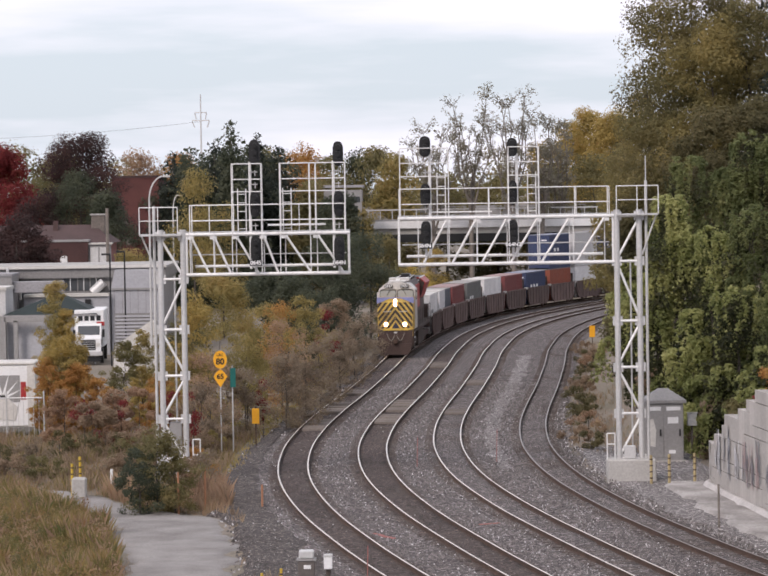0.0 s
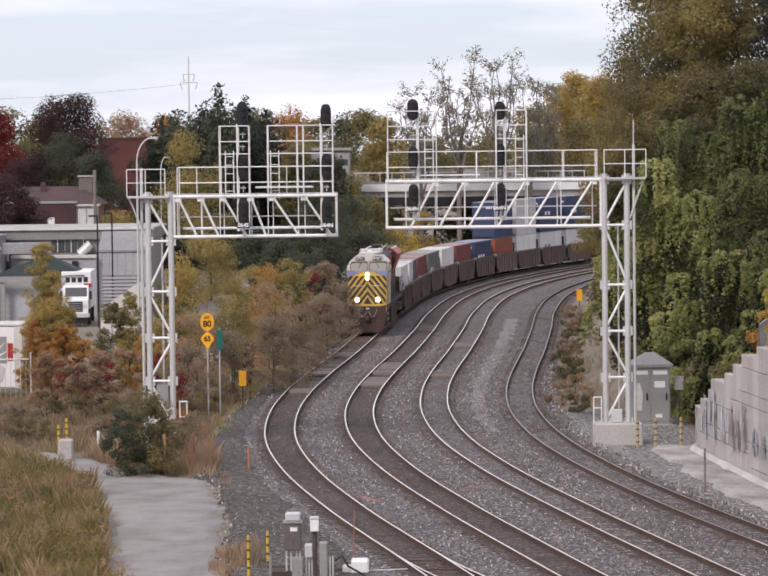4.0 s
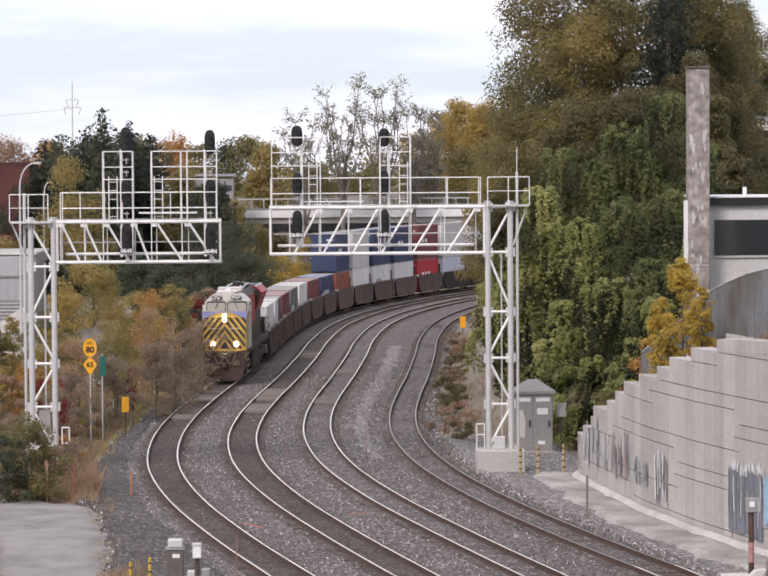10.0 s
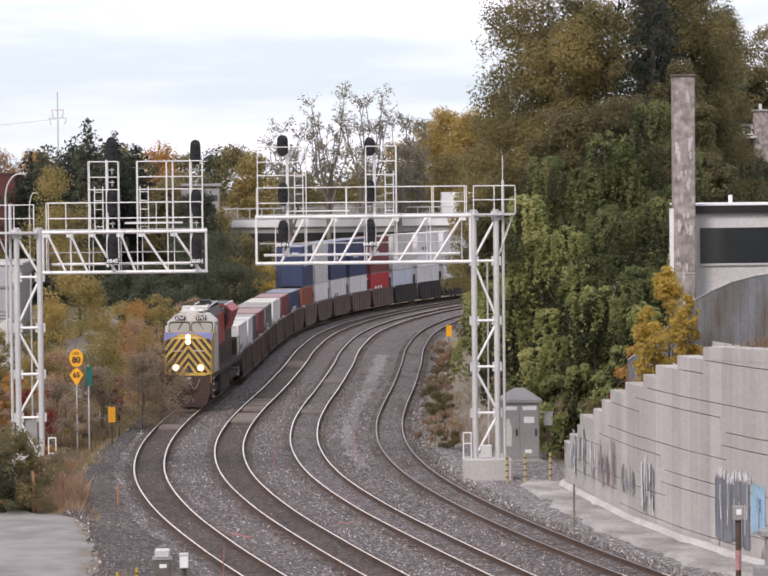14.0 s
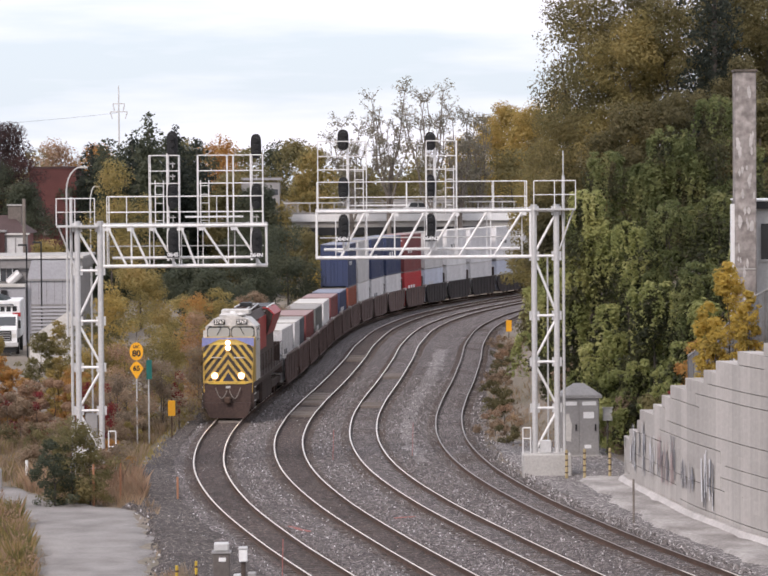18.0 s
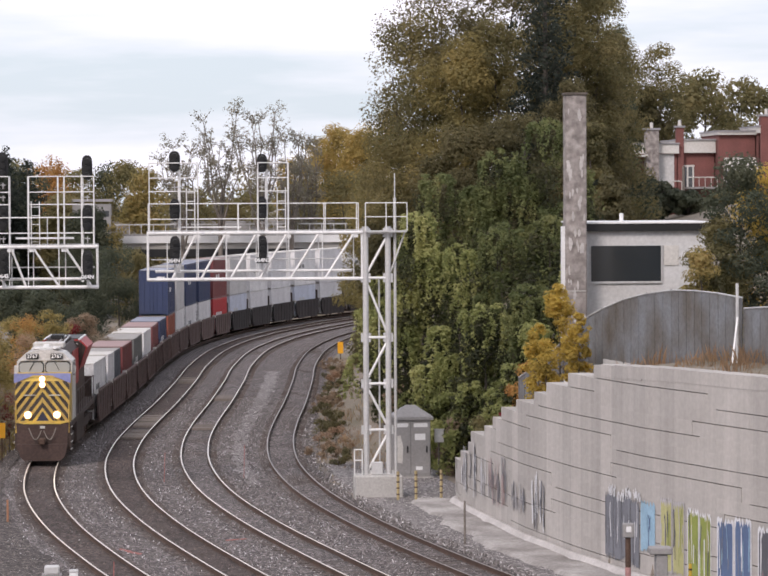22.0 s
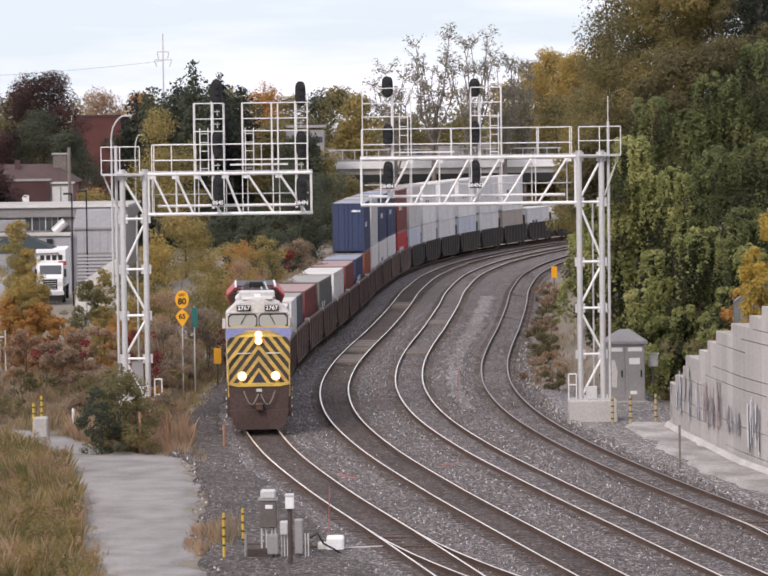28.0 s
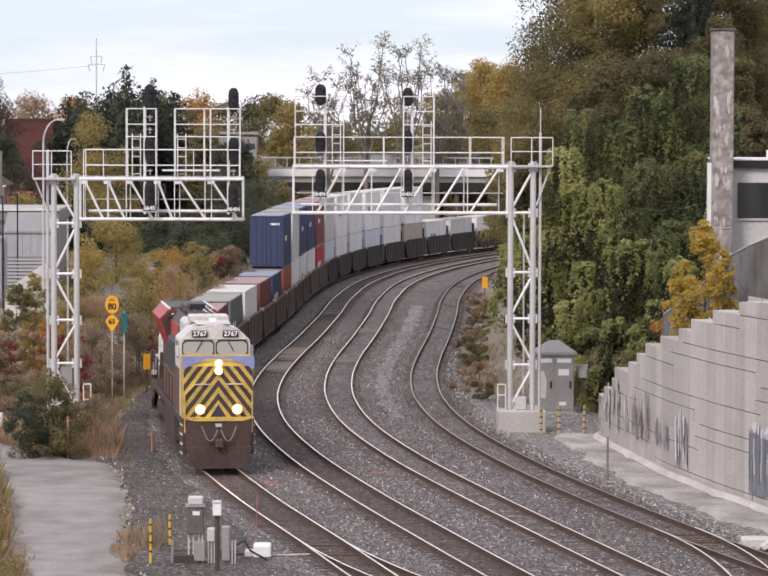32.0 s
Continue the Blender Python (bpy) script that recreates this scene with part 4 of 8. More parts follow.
def retaining_wall():
    t = thing("wall_east", 0, 0, 0, "grey precast block retaining wall with a stepped top and graffiti", "retaining wall", kind="structure")
    bh, bw = 0.533, 1.3
    meshes = [link("block", one_box(0.045 if i > 3 else 0.001, bw - 0.001, -0.004 * (i // 2 % 2), 0.9, 0.0, bh - (0.035 if i % 2 else 0.0)), BLOCK) for i in range(8)]

    def step_up(cell, course):
        """Where the open joint of a pair of courses runs one course higher."""
        return 1 if math.sin(math.floor(cell) * 0.27 + course // 2 * 2.3) > 0.35 else 0
    total = float(WallLine.s[-1])
    coping = link("coping", one_box(0.002, 1.498, -0.014, 0.9, -0.42, 0.07), BLOCK)
    rest_v, rest_f = [], []
    n = 0
    for row in range(16):
        s = 0.0 if row % 2 == 0 else -bw / 2
        while s < total - bw:
            x0, y0 = WallLine.at(max(s, 0))
            x1, y1 = WallLine.at(s + bw)
            z = FLOOR + 0.05 + row * bh
            if z + bh * 0.6 < wall_top((y0 + y1) / 2):
                turn = math.atan2(y1 - y0, x1 - x0)
                cell = (s + bw / 2) / bw + 0.01
                gap = 1 if row % 2 == step_up(cell, row) else 0
                turns = row % 2 == 1 and step_up(cell, row) != step_up(cell - 1, row)
                if n < 300 and y0 > 108 and row > 1:
                    ob = new("block", meshes[gap + 2 * (int(s * 3) % 2) + (4 if turns else 0)])
                    ob.parent = t
                    ob.matrix_basis = pose(x0, y0, z, 0, 0, math.degrees(turn))
                    n += 1
                else:
                    c, k = math.cos(turn), math.sin(turn)
                    b = len(rest_v)
                    cube = [(x, y, w) for w in (0.0, bh - (0.035 if gap else 0.0)) for x, y in ((0.001, 0), (bw - 0.001, 0), (bw - 0.001, 0.9), (0.001, 0.9))]
                    rest_v += [(x0 + x * c - y * k, y0 + x * k + y * c, z + w) for x, y, w in cube]
                    rest_f += [(b + 4, b + 5, b + 6, b + 7), (b, b + 1, b + 5, b + 4), (b + 1, b + 2, b + 6, b + 5), (b + 3, b, b + 4, b + 7)]
            s += bw
    for i in range(int((total - wall_s(124)) / 1.5)):
        s = wall_s(124) + i * 1.5
        (x0, y0), (x1, y1) = WallLine.at(s), WallLine.at(s + 1.5)
        ob = new("coping", coping)
        ob.parent = t
        ob.matrix_basis = pose(x0, y0, wall_top(y0) + 0.05, 0, 0, math.degrees(math.atan2(y1 - y0, x1 - x0)))
    ob = new("more_blocks", raw("more_blocks", rest_v, rest_f, BLOCK))
    ob.parent = t
    tagged(ob, kind="stuff")
    return t


KERB = mat("kerb_concrete", (0.52, 0.49, 0.475), 0.9, 0, 0.2, 0.6, 7, 0.2, second=(0.4, 0.375, 0.36))
retaining_wall()
strip("kerb", lambda y: edge(y) - 0.55, lambda y: edge(y) + 0.1, 86, 150.5, 1.0, FLOOR + 0.38, KERB, "pale concrete footing along the retaining wall", "kerb", 3)
PATHWAY = mat("worn_path_concrete", (0.43, 0.405, 0.385), 0.95, 0, 0.3, 0.42, 7.0, 0.4, second=(0.21, 0.19, 0.178))
strip("path", lambda y: edge(y) - float(np.interp(y, (100, 150), (3.2, 2.4))), lambda y: edge(y) + 0.1, 90, 152, 1.0, FLOOR + 0.2, PATHWAY, "worn gritty service path beside the retaining wall", "path", 6, 0.7)


# ---- the vine-covered bank and its trees ----
# each row: x, y, height of the top over the tracks, width, leaves, number of leaves
def stand(rows, label, category, name, group, size, shape="round", low=0.05, clumps=30, trunk=0.2, droop=0.0, bark=None, limbs=10, puff=1.0, lush=1.0):
    for x, y, top, width, col, n in rows:
        z = ground_z(x, y)
        if top - z > 0.5:
            tree(x, y, (top - z) / 0.99, width, LEAF[col], int(n * 1.25 * lush), size * 0.9 * lush ** -0.5, label, category, name, shape, trunk, low, clumps, bark, limbs, group, z, droop, None, puff)


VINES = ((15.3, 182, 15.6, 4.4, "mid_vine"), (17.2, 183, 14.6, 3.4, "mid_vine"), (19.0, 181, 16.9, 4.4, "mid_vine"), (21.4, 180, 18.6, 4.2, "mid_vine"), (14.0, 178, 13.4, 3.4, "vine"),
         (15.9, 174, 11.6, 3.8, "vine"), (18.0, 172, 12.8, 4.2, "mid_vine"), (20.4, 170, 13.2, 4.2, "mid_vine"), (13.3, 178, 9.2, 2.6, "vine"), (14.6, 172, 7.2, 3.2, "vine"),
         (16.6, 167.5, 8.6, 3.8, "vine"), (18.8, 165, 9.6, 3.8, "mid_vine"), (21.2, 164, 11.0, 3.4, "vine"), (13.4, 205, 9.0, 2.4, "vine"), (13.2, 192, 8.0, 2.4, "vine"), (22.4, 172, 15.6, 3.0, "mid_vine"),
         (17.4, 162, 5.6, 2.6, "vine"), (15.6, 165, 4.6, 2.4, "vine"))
for i, (x, y, top, width, bright) in enumerate(VINES):
    vine_tree(x, y, top, width, bright, 700 + 31 * i)
stand(((14.8, 169.5, 3.6, 2.4, "vine", 3000), (15.6, 166, 3.0, 2.8, "weed", 3000), (17.0, 162, 4.2, 2.8, "vine", 3000), (16.2, 157, 3.4, 2.4, "olive", 2500), (13.2, 186, 3.2, 1.8, "weed", 2000), (14.2, 225, 4.7, 2.0, "olive", 2500), (15.4, 245, 5.0, 2.2, "olive", 2500),
       (18.2, 156, 6.0, 3.0, "orange", 2500), (17.0, 152.5, 4.4, 2.0, "red", 1400), (19.0, 162, 7.5, 3.0, "vine", 3000)),
      "tangled green shrub at the foot of the bank", "shrub", "shrub", "shrubs on the bank", 0.2, "round", 0.0, 22, 0.06)
stand(((15.6, 218, 27.0, 4.2, "bronze", 5000), (16.9, 212, 26.2, 6.6, "brown", 12000), (19.3, 207, 24.6, 7.0, "tawny", 15000), (22.9, 215, 31.5, 8.0, "bronze", 13000), (18.5, 198, 18.5, 7.0, "bronze", 13000), (18.6, 214, 31.5, 6.6, "bronze", 13000),
       (16.3, 225, 20.5, 6.0, "tawny", 11000), (15.9, 240, 16.6, 5.0, "tawny", 8000), (16.6, 257, 14.5, 4.2, "olive", 7000), (18.4, 272, 14.0, 4.6, "brown", 6000), (21.0, 288, 14.5, 5.0, "olive", 6000), (22.0, 198, 20.0, 6.6, "bronze", 11000), (14.5, 216, 13.0, 4.0, "bronze", 7000), (25.3, 200, 21.5, 3.6, "bronze", 6000), (37.0, 272, 33.0, 7.0, "olive", 8000), (42.5, 274, 27.0, 6.0, "brown", 6000), (21.3, 207.5, 26.0, 5.6, "brown", 11000), (27.0, 216, 33.0, 8.0, "bronze", 11000), (28.6, 214, 29.0, 5.0, "olive", 9000), (30.8, 220, 25.5, 4.6, "olive", 7000), (25.8, 212, 31.0, 4.6, "brown", 8000), (24.6, 176, 15.2, 2.2, "bronze", 4500), (25.2, 190, 18.5, 2.6, "brown", 4500)),
      "tall broadleaf tree turning brown and olive", "tree", "tree", "tall trees on the bank", 0.25, "vase", 0.08, 90, 0.28, puff=0.9, lush=1.9)
def spruce(x, y, top, width, col, label, group, seed, size, leafage, taper=0.8):
    """A conifer: whorls of drooping boughs that shorten towards a pointed tip."""
    rng = np.random.default_rng(seed)
    z = ground_z(x, y)
    h = top - z
    t = thing("spruce", x, y, z, label, "tree", group)
    new("trunk", link("trunk", one_tube((0, 0, -0.5), (0, 0, h * 0.97), 0.3, 8, 0.03, caps=False), BARK, True)).parent = t
    c, r = [], []
    u = 0.06
    while u < 0.99:
        reach = width / 2 * (1 - u) ** taper * rng.uniform(0.7, 1.15) + 0.2
        n = int(5 + 5 * (1 - u))
        for i in range(n):
            a = 2 * math.pi * (i + rng.uniform(-0.3, 0.3)) / n
            k = reach * rng.uniform(0.7, 1.12)
            for v in (0.35, 0.68, 1.0):
                c.append((k * v * math.cos(a), k * v * math.sin(a), h * u + rng.normal() * 0.2 - 0.32 * k * v * v + 0.1 * k * v))
                q = max(0.2, 0.27 * k * (1.25 - 0.5 * v))
                r.append((q, q, q * 0.8))
        u += rng.uniform(0.5, 0.8) / h
    new("crown", leaves("crown", c, r, int(len(c) * leafage), size, LEAF[col], seed, 0.25)).parent = t


spruce(24.1, 203, 35.0, 7.0, "spruce", "tall dark spruce among the trees on the bank", "spruces", 901, 0.2, 34)
spruce(33.5, 235, 27.0, 6.0, "dark", "dark green spruce behind the workshop", "spruces", 902, 0.22, 22)
for i, (x, y, top, w, col) in enumerate(((-30.2, 390, 17.8, 8.0, "spruce"), (-27.6, 384, 18.6, 8.0, "dark"), (-25.2, 392, 19.6, 8.5, "spruce"), (-22.4, 380, 21.2, 8.0, "dark"), (-19.8, 388, 19.9, 8.0, "spruce"), (-17.6, 400, 18.6, 8.0, "spruce"), (-24.0, 396, 19.2, 8.0, "dark"), (-29.0, 396, 17.8, 8.0, "dark"))):
    spruce(x, y, top + 0.6, w, col, "dark conifer far behind the tracks", "distant conifers", 910 + i, 0.4, 17, 0.5)
stand(((-28.6, 404, 17.6, 6.2, "dark", 5200), (-25.4, 406, 18.6, 6.6, "dark", 5200), (-22.0, 404, 19.4, 6.6, "dark", 5200), (-18.8, 406, 18.4, 6.2, "dark", 5200)),
      "broad dark tree among the far conifers", "tree", "tree", "far dark trees", 0.42, "round", 0.0, 36, 0.1, puff=1.0, lush=1.5)
stand(((28.2, 216, 23.9, 6.5, "bronze", 9000),), "dense bronze tree behind the chimney", "tree", "tree", "trees on the bank", 0.3, "round", 0.0, 40, 0.1, lush=1.6)
stand(((20.9, 430, 21.5, 9.0, "gold", 8000), (17.0, 432, 19.0, 6.5, "gold", 5500), (25.4, 428, 21.5, 8.0, "gold", 6500), (28.5, 432, 22.0, 7.0, "olive", 4500), (22.0, 420, 23.6, 7.0, "gold", 7000), (24.8, 415, 23.4, 6.0, "gold", 6000)),
      "golden autumn tree behind the road bridge", "tree", "tree", "golden trees behind the bridge", 0.42, "vase", 0.08, 80, 0.2, puff=1.0, lush=2.0)
stand(((16.95, 138, 10.4, 1.5, "amber", 4600), (17.5, 135.6, 9.2, 1.1, "amber", 2400), (16.3, 140.4, 8.6, 1.1, "amber", 2400), (16.2, 136.6, 7.4, 1.2, "amber", 2200)), "golden yellow shrub above the retaining wall", "shrub", "shrub", "golden shrubs", 0.14, "round", 0.0, 90, 0.05, puff=0.8)
stand(((25.7, 142, 15.6, 4.6, "dark", 12000), (23.4, 139, 11.7, 2.0, "yellow", 3800), (24.5, 141, 13.2, 2.6, "olive", 7000), (27.4, 144, 15.4, 3.6, "amber", 8000)), "broad garden tree turning yellow behind the fence", "tree", "tree", "garden trees", 0.19, "round", 0.02, 60, 0.15, lush=1.5)
stand(((36.8, 270, 22.8, 6.0, "olive", 4500), (41.0, 275, 23.5, 6.0, "bronze", 4500), (31.5, 262, 22.0, 5.0, "bronze", 4000), (33.0, 244, 14.6, 3.6, "bronze", 3000), (36.4, 240, 15.4, 4.0, "dark", 3500), (39.2, 239, 14.6, 3.6, "dark", 3000), (42.6, 239, 14.4, 3.8, "bronze", 3000), (46.6, 300, 24.2, 5.5, "dark", 3000), (50.8, 300, 25.3, 8.0, "olive", 4500), (56.2, 310, 25.3, 8.0, "brown", 4500), (62.0, 320, 24.5, 8.0, "olive", 3500)), "street tree behind the brick houses", "tree", "tree", "trees behind the houses", 0.4, "round", 0.1, 30, 0.2)

# ---- growth on the west side ----
stand(((-12.4, 178, 3.2, 3.4, "mauve", 3600), (-10.2, 184, 3.7, 3.2, "mauve", 3600), (-8.1, 188, 4.1, 3.4, "mauve", 4200), (-7.2, 195.5, 4.2, 3.2, "mauve", 3600), (-6.6, 205, 4.4, 3.0, "mauve", 3400),
       (-5.6, 216, 4.3, 2.8, "mauve", 3000), (-4.9, 229, 4.3, 2.6, "mauve", 2600), (-4.5, 243, 4.3, 2.6, "mauve", 2600), (-12.2, 182, 4.6, 3.4, "russet", 3400), (-10.6, 190, 5.2, 3.2, "yellow", 3200), (-8.6, 202, 5.6, 3.2, "russet", 3400), (-9.2, 208, 6.4, 3.0, "orange", 3400), (-3.2, 262, 4.4, 3.0, "mauve", 2200), (-12.4, 173, 3.2, 3.0, "weed", 3000)),
      "leafless mauve-brown shrub beside the ballast", "shrub", "shrub", "mauve shrubs by the track", 0.13, "round", 0.0, 44, 0.05, limbs=22, puff=0.85, lush=1.6)
stand(((-12.4, 195, 8.7, 5.2, "yellow", 9000), (-13.4, 186, 7.9, 3.0, "gold", 4500), (-10.6, 214, 6.1, 4.2, "yellow", 6000), (-8.4, 226, 6.2, 4.0, "yellow", 5000), (-14.4, 192, 6.6, 3.4, "olive", 4500), (-6.4, 238, 5.5, 3.4, "weed", 4000)),
      "tall shrub turning olive and gold", "shrub", "shrub", "gold shrubs by the track", 0.17, "round", 0.0, 100, 0.03, puff=0.85, lush=1.6)
stand(((-10.7, 265, 7.4, 6.4, "dark", 7000), (-7.4, 272, 10.6, 5.6, "dark", 7000), (-4.6, 287, 10.4, 4.2, "dark", 5000), (-12.4, 255, 7.4, 4.4, "dark", 5000), (-7.6, 246, 6.6, 4.4, "dark", 5000), (-9.8, 250, 6.6, 4.0, "dark", 4500), (-3.0, 300, 9.0, 4.0, "olive", 3500), (-0.6, 330, 5.6, 4.0, "amber", 3500), (1.4, 352, 6.6, 3.6, "gold", 3000)),
      "dark green tree behind the shrubs", "tree", "tree", "dark trees by the track", 0.24, "round", 0.02, 36, 0.14, lush=1.6)
stand(((-7.0, 233, 4.9, 1.2, "red", 900), (-9.3, 184.5, 3.6, 0.8, "red", 450), (-14.2, 177.5, 3.0, 1.3, "red", 500), (-16.8, 177, 2.5, 2.2, "red", 700), (-19.0, 178, 2.2, 2.0, "red", 500), (-16.0, 179, 3.0, 2.4, "russet", 2400), (-18.4, 176.5, 2.4, 2.6, "weed", 2400), (-12.3, 170.5, 3.9, 0.7, "red", 350)), "crimson sumac among the shrubs", "shrub", "sumac", "crimson sumacs", 0.14, "vase", 0.15, 9, 0.04, puff=0.7)
stand(((-21.3, 188, 5.4, 2.8, "gold", 6500), (-20.4, 187, 3.9, 2.6, "orange", 6000), (-22.1, 187.5, 4.2, 2.0, "orange", 4500), (-19.2, 187, 3.0, 2.4, "orange", 4500), (-16.4, 186, 3.8, 2.0, "gold", 4000), (-15.4, 184, 3.4, 2.0, "orange", 3500), (-20.8, 184, 2.6, 2.4, "russet", 2800), (-17.8, 183, 2.6, 2.2, "russet", 2800), (-14.4, 181, 2.8, 2.0, "gold", 2500)),
      "orange autumn shrub on the waste ground", "shrub", "shrub", "orange shrubs", 0.14, "round", 0.0, 90, 0.05, puff=0.8, lush=1.6)
stand(((-23.0, 200, 8.4, 2.6, "yellow", 7500), (-22.2, 199, 6.6, 2.6, "gold", 6500), (-18.7, 199, 4.6, 2.4, "olive", 3200), (-17.6, 200, 5.3, 1.6, "yellow", 2600)), "airy yellow-green sapling on the waste ground", "tree", "sapling", "airy saplings", 0.15, "vase", 0.05, 90, 0.06, puff=0.75, lush=1.6)
stand(((-21.2, 300, 15.6, 4.2, "yellow", 5000), (-27.3, 300, 8.4, 4.0, "yellow", 3000), (-19.0, 305, 12.0, 4.0, "yellow", 3500)), "slender yellow-green tree on the waste ground", "tree", "tree", "yellow-green trees", 0.24, "vase", 0.05, 34, 0.12, lush=1.6)
stand(((-12.0, 142.5, 3.5, 2.3, "olive", 3200), (-12.7, 141.6, 2.6, 2.0, "dark", 2400), (-11.2, 142.8, 2.2, 2.0, "olive", 2200)), "small dark green tree beside the signal bridge", "tree", "sapling", "saplings", 0.13, "round", 0.0, 60, 0.05, lush=1.6)
stand(((-38.3, 360, 20.2, 9.4, "maroon", 20000), (-42.0, 352, 14.0, 6.0, "maroon", 6000), (-37.8, 354, 15.5, 8.0, "dark", 9000), (-34.6, 350, 13.6, 5.0, "dark", 6000), (-38.0, 300, 11.6, 5.4, "maroon", 6000), (-40.2, 302, 9.8, 4.0, "maroon", 4000), (-36.0, 300, 9.6, 3.6, "maroon", 3500)), "dark maroon garden tree behind the house", "tree", "tree", "maroon trees", 0.32, "round", 0.05, 110, 0.3, puff=1.15, lush=2.2)
stand(((-48.2, 364, 18.4, 9.6, "red", 16000),), "scarlet maple beside the house", "tree", "maple", "", 0.4, "round", 0.05, 70, 0.25, puff=1.1, lush=2.0)
stand(((-53.1, 420, 19.3, 8.4, "olive", 3500), (-37.9, 430, 18.4, 7.5, "russet", 4500), (-32.6, 432, 18.0, 7.0, "orange", 4500), (-47.5, 425, 18.6, 8.0, "olive", 4500), (-60.0, 425, 18.6, 9.0, "olive", 4500), (-15.8, 430, 19.0, 7.0, "orange", 4500), (-11.6, 420, 17.4, 6.0, "olive", 3500), (-5.7, 420, 18.5, 6.8, "olive", 4500), (-8.6, 440, 18.4, 5.0, "dark", 3000),
       (-2.7, 402, 17.2, 5.6, "yellow", 4000), (-9.6, 378, 12.8, 5.4, "dark", 5000), (-13.0, 384, 14.2, 5.4, "olive", 4500), (-7.3, 386, 11.6, 3.4, "yellow", 3000), (-12.0, 393, 14.0, 7.0, "olive", 4500), (3.5, 410, 15.0, 7.0, "olive", 3500), (10.0, 412, 14.4, 7.0, "brown", 3500), (16.5, 410, 16.0, 6.0, "olive", 3500), (-18.5, 392, 14.0, 7.5, "dark", 4500), (-26.5, 393, 14.5, 8.0, "dark", 4500), (-33.0, 394, 14.0, 7.5, "dark", 4000), (22.0, 405, 17.0, 7.0, "olive", 3000), (7.5, 416, 13.5, 6.0, "brown", 3000)),
      "distant street tree in autumn colours", "tree", "tree", "distant trees", 0.5, "round", 0.04, 70, 0.25, puff=1.12, lush=2.2)
for x, y, top, w, n, seed in ((1.6, 390, 25.0, 7.0, 9, 41), (6.3, 391, 28.6, 6.5, 9, 42), (11.4, 389, 28.4, 7.5, 11, 43), (15.2, 395, 24.0, 5.0, 7, 44), (17.8, 399, 23.5, 4.0, 6, 45)):
    bare_tree(x, y, top, w, n, 3400, LEAF["grey"], "tall thin tree with sparse leaves and bare limbs", seed)


rng = random.Random(31)
ROUGH = []
for i in range(26):
    ROUGH.append((rng.uniform(-25, -13.2), rng.uniform(154, 177), rng.uniform(0.5, 1.5), rng.uniform(1.4, 2.8), rng.choice(("bronze", "weed", "russet", "olive", "weed", "mauve")), 900))
for i in range(12):
    y = rng.uniform(150, 180)
    ROUGH.append((track_x(1, y) - rng.uniform(4.2, 6.0), y, rng.uniform(0.4, 1.6), rng.uniform(1.0, 2.0), rng.choice(("russet", "weed", "yellow", "mauve", "orange")), 800))
for i in range(16):
    y = 172 + i * 6.2
    ROUGH.append((track_x(4, y) + rng.uniform(2.3, 3.4), y, rng.uniform(0.3, 1.1), rng.uniform(1.2, 2.0), rng.choice(("russet", "bronze", "weed", "bronze")), 700))
stand(ROUGH, "low ragged brush on the waste ground", "shrub", "brush", "brush on the waste ground", 0.13, "round", 0.0, 14, 0.03, limbs=8, puff=0.8, lush=1.6)

# ---- the wooded skyline far behind ----
def far_woods():
    rng = np.random.default_rng(77)
    n = 620
    x = rng.uniform(-95, 60, n)
    y = rng.uniform(455, 500, n)
    top = 15.2 + 2.5 * np.sin(x * 0.21) + 1.6 * np.sin(x * 0.53 + 1) + rng.uniform(-1.2, 1.2, n)
    z = top * rng.uniform(0.3, 0.95, n)
    c = np.stack([x, y, z], 1)
    r = np.stack([rng.uniform(2.0, 3.6, n), rng.uniform(2.0, 3.4, n), rng.uniform(1.6, 2.6, n)], 1)
    tagged(new("far_woods", leaves("far_woods", c, r, 80000, 0.5, LEAF["olive"], 78)), "far belt of olive autumn woods on the skyline", "woods", kind="stuff")


far_woods()

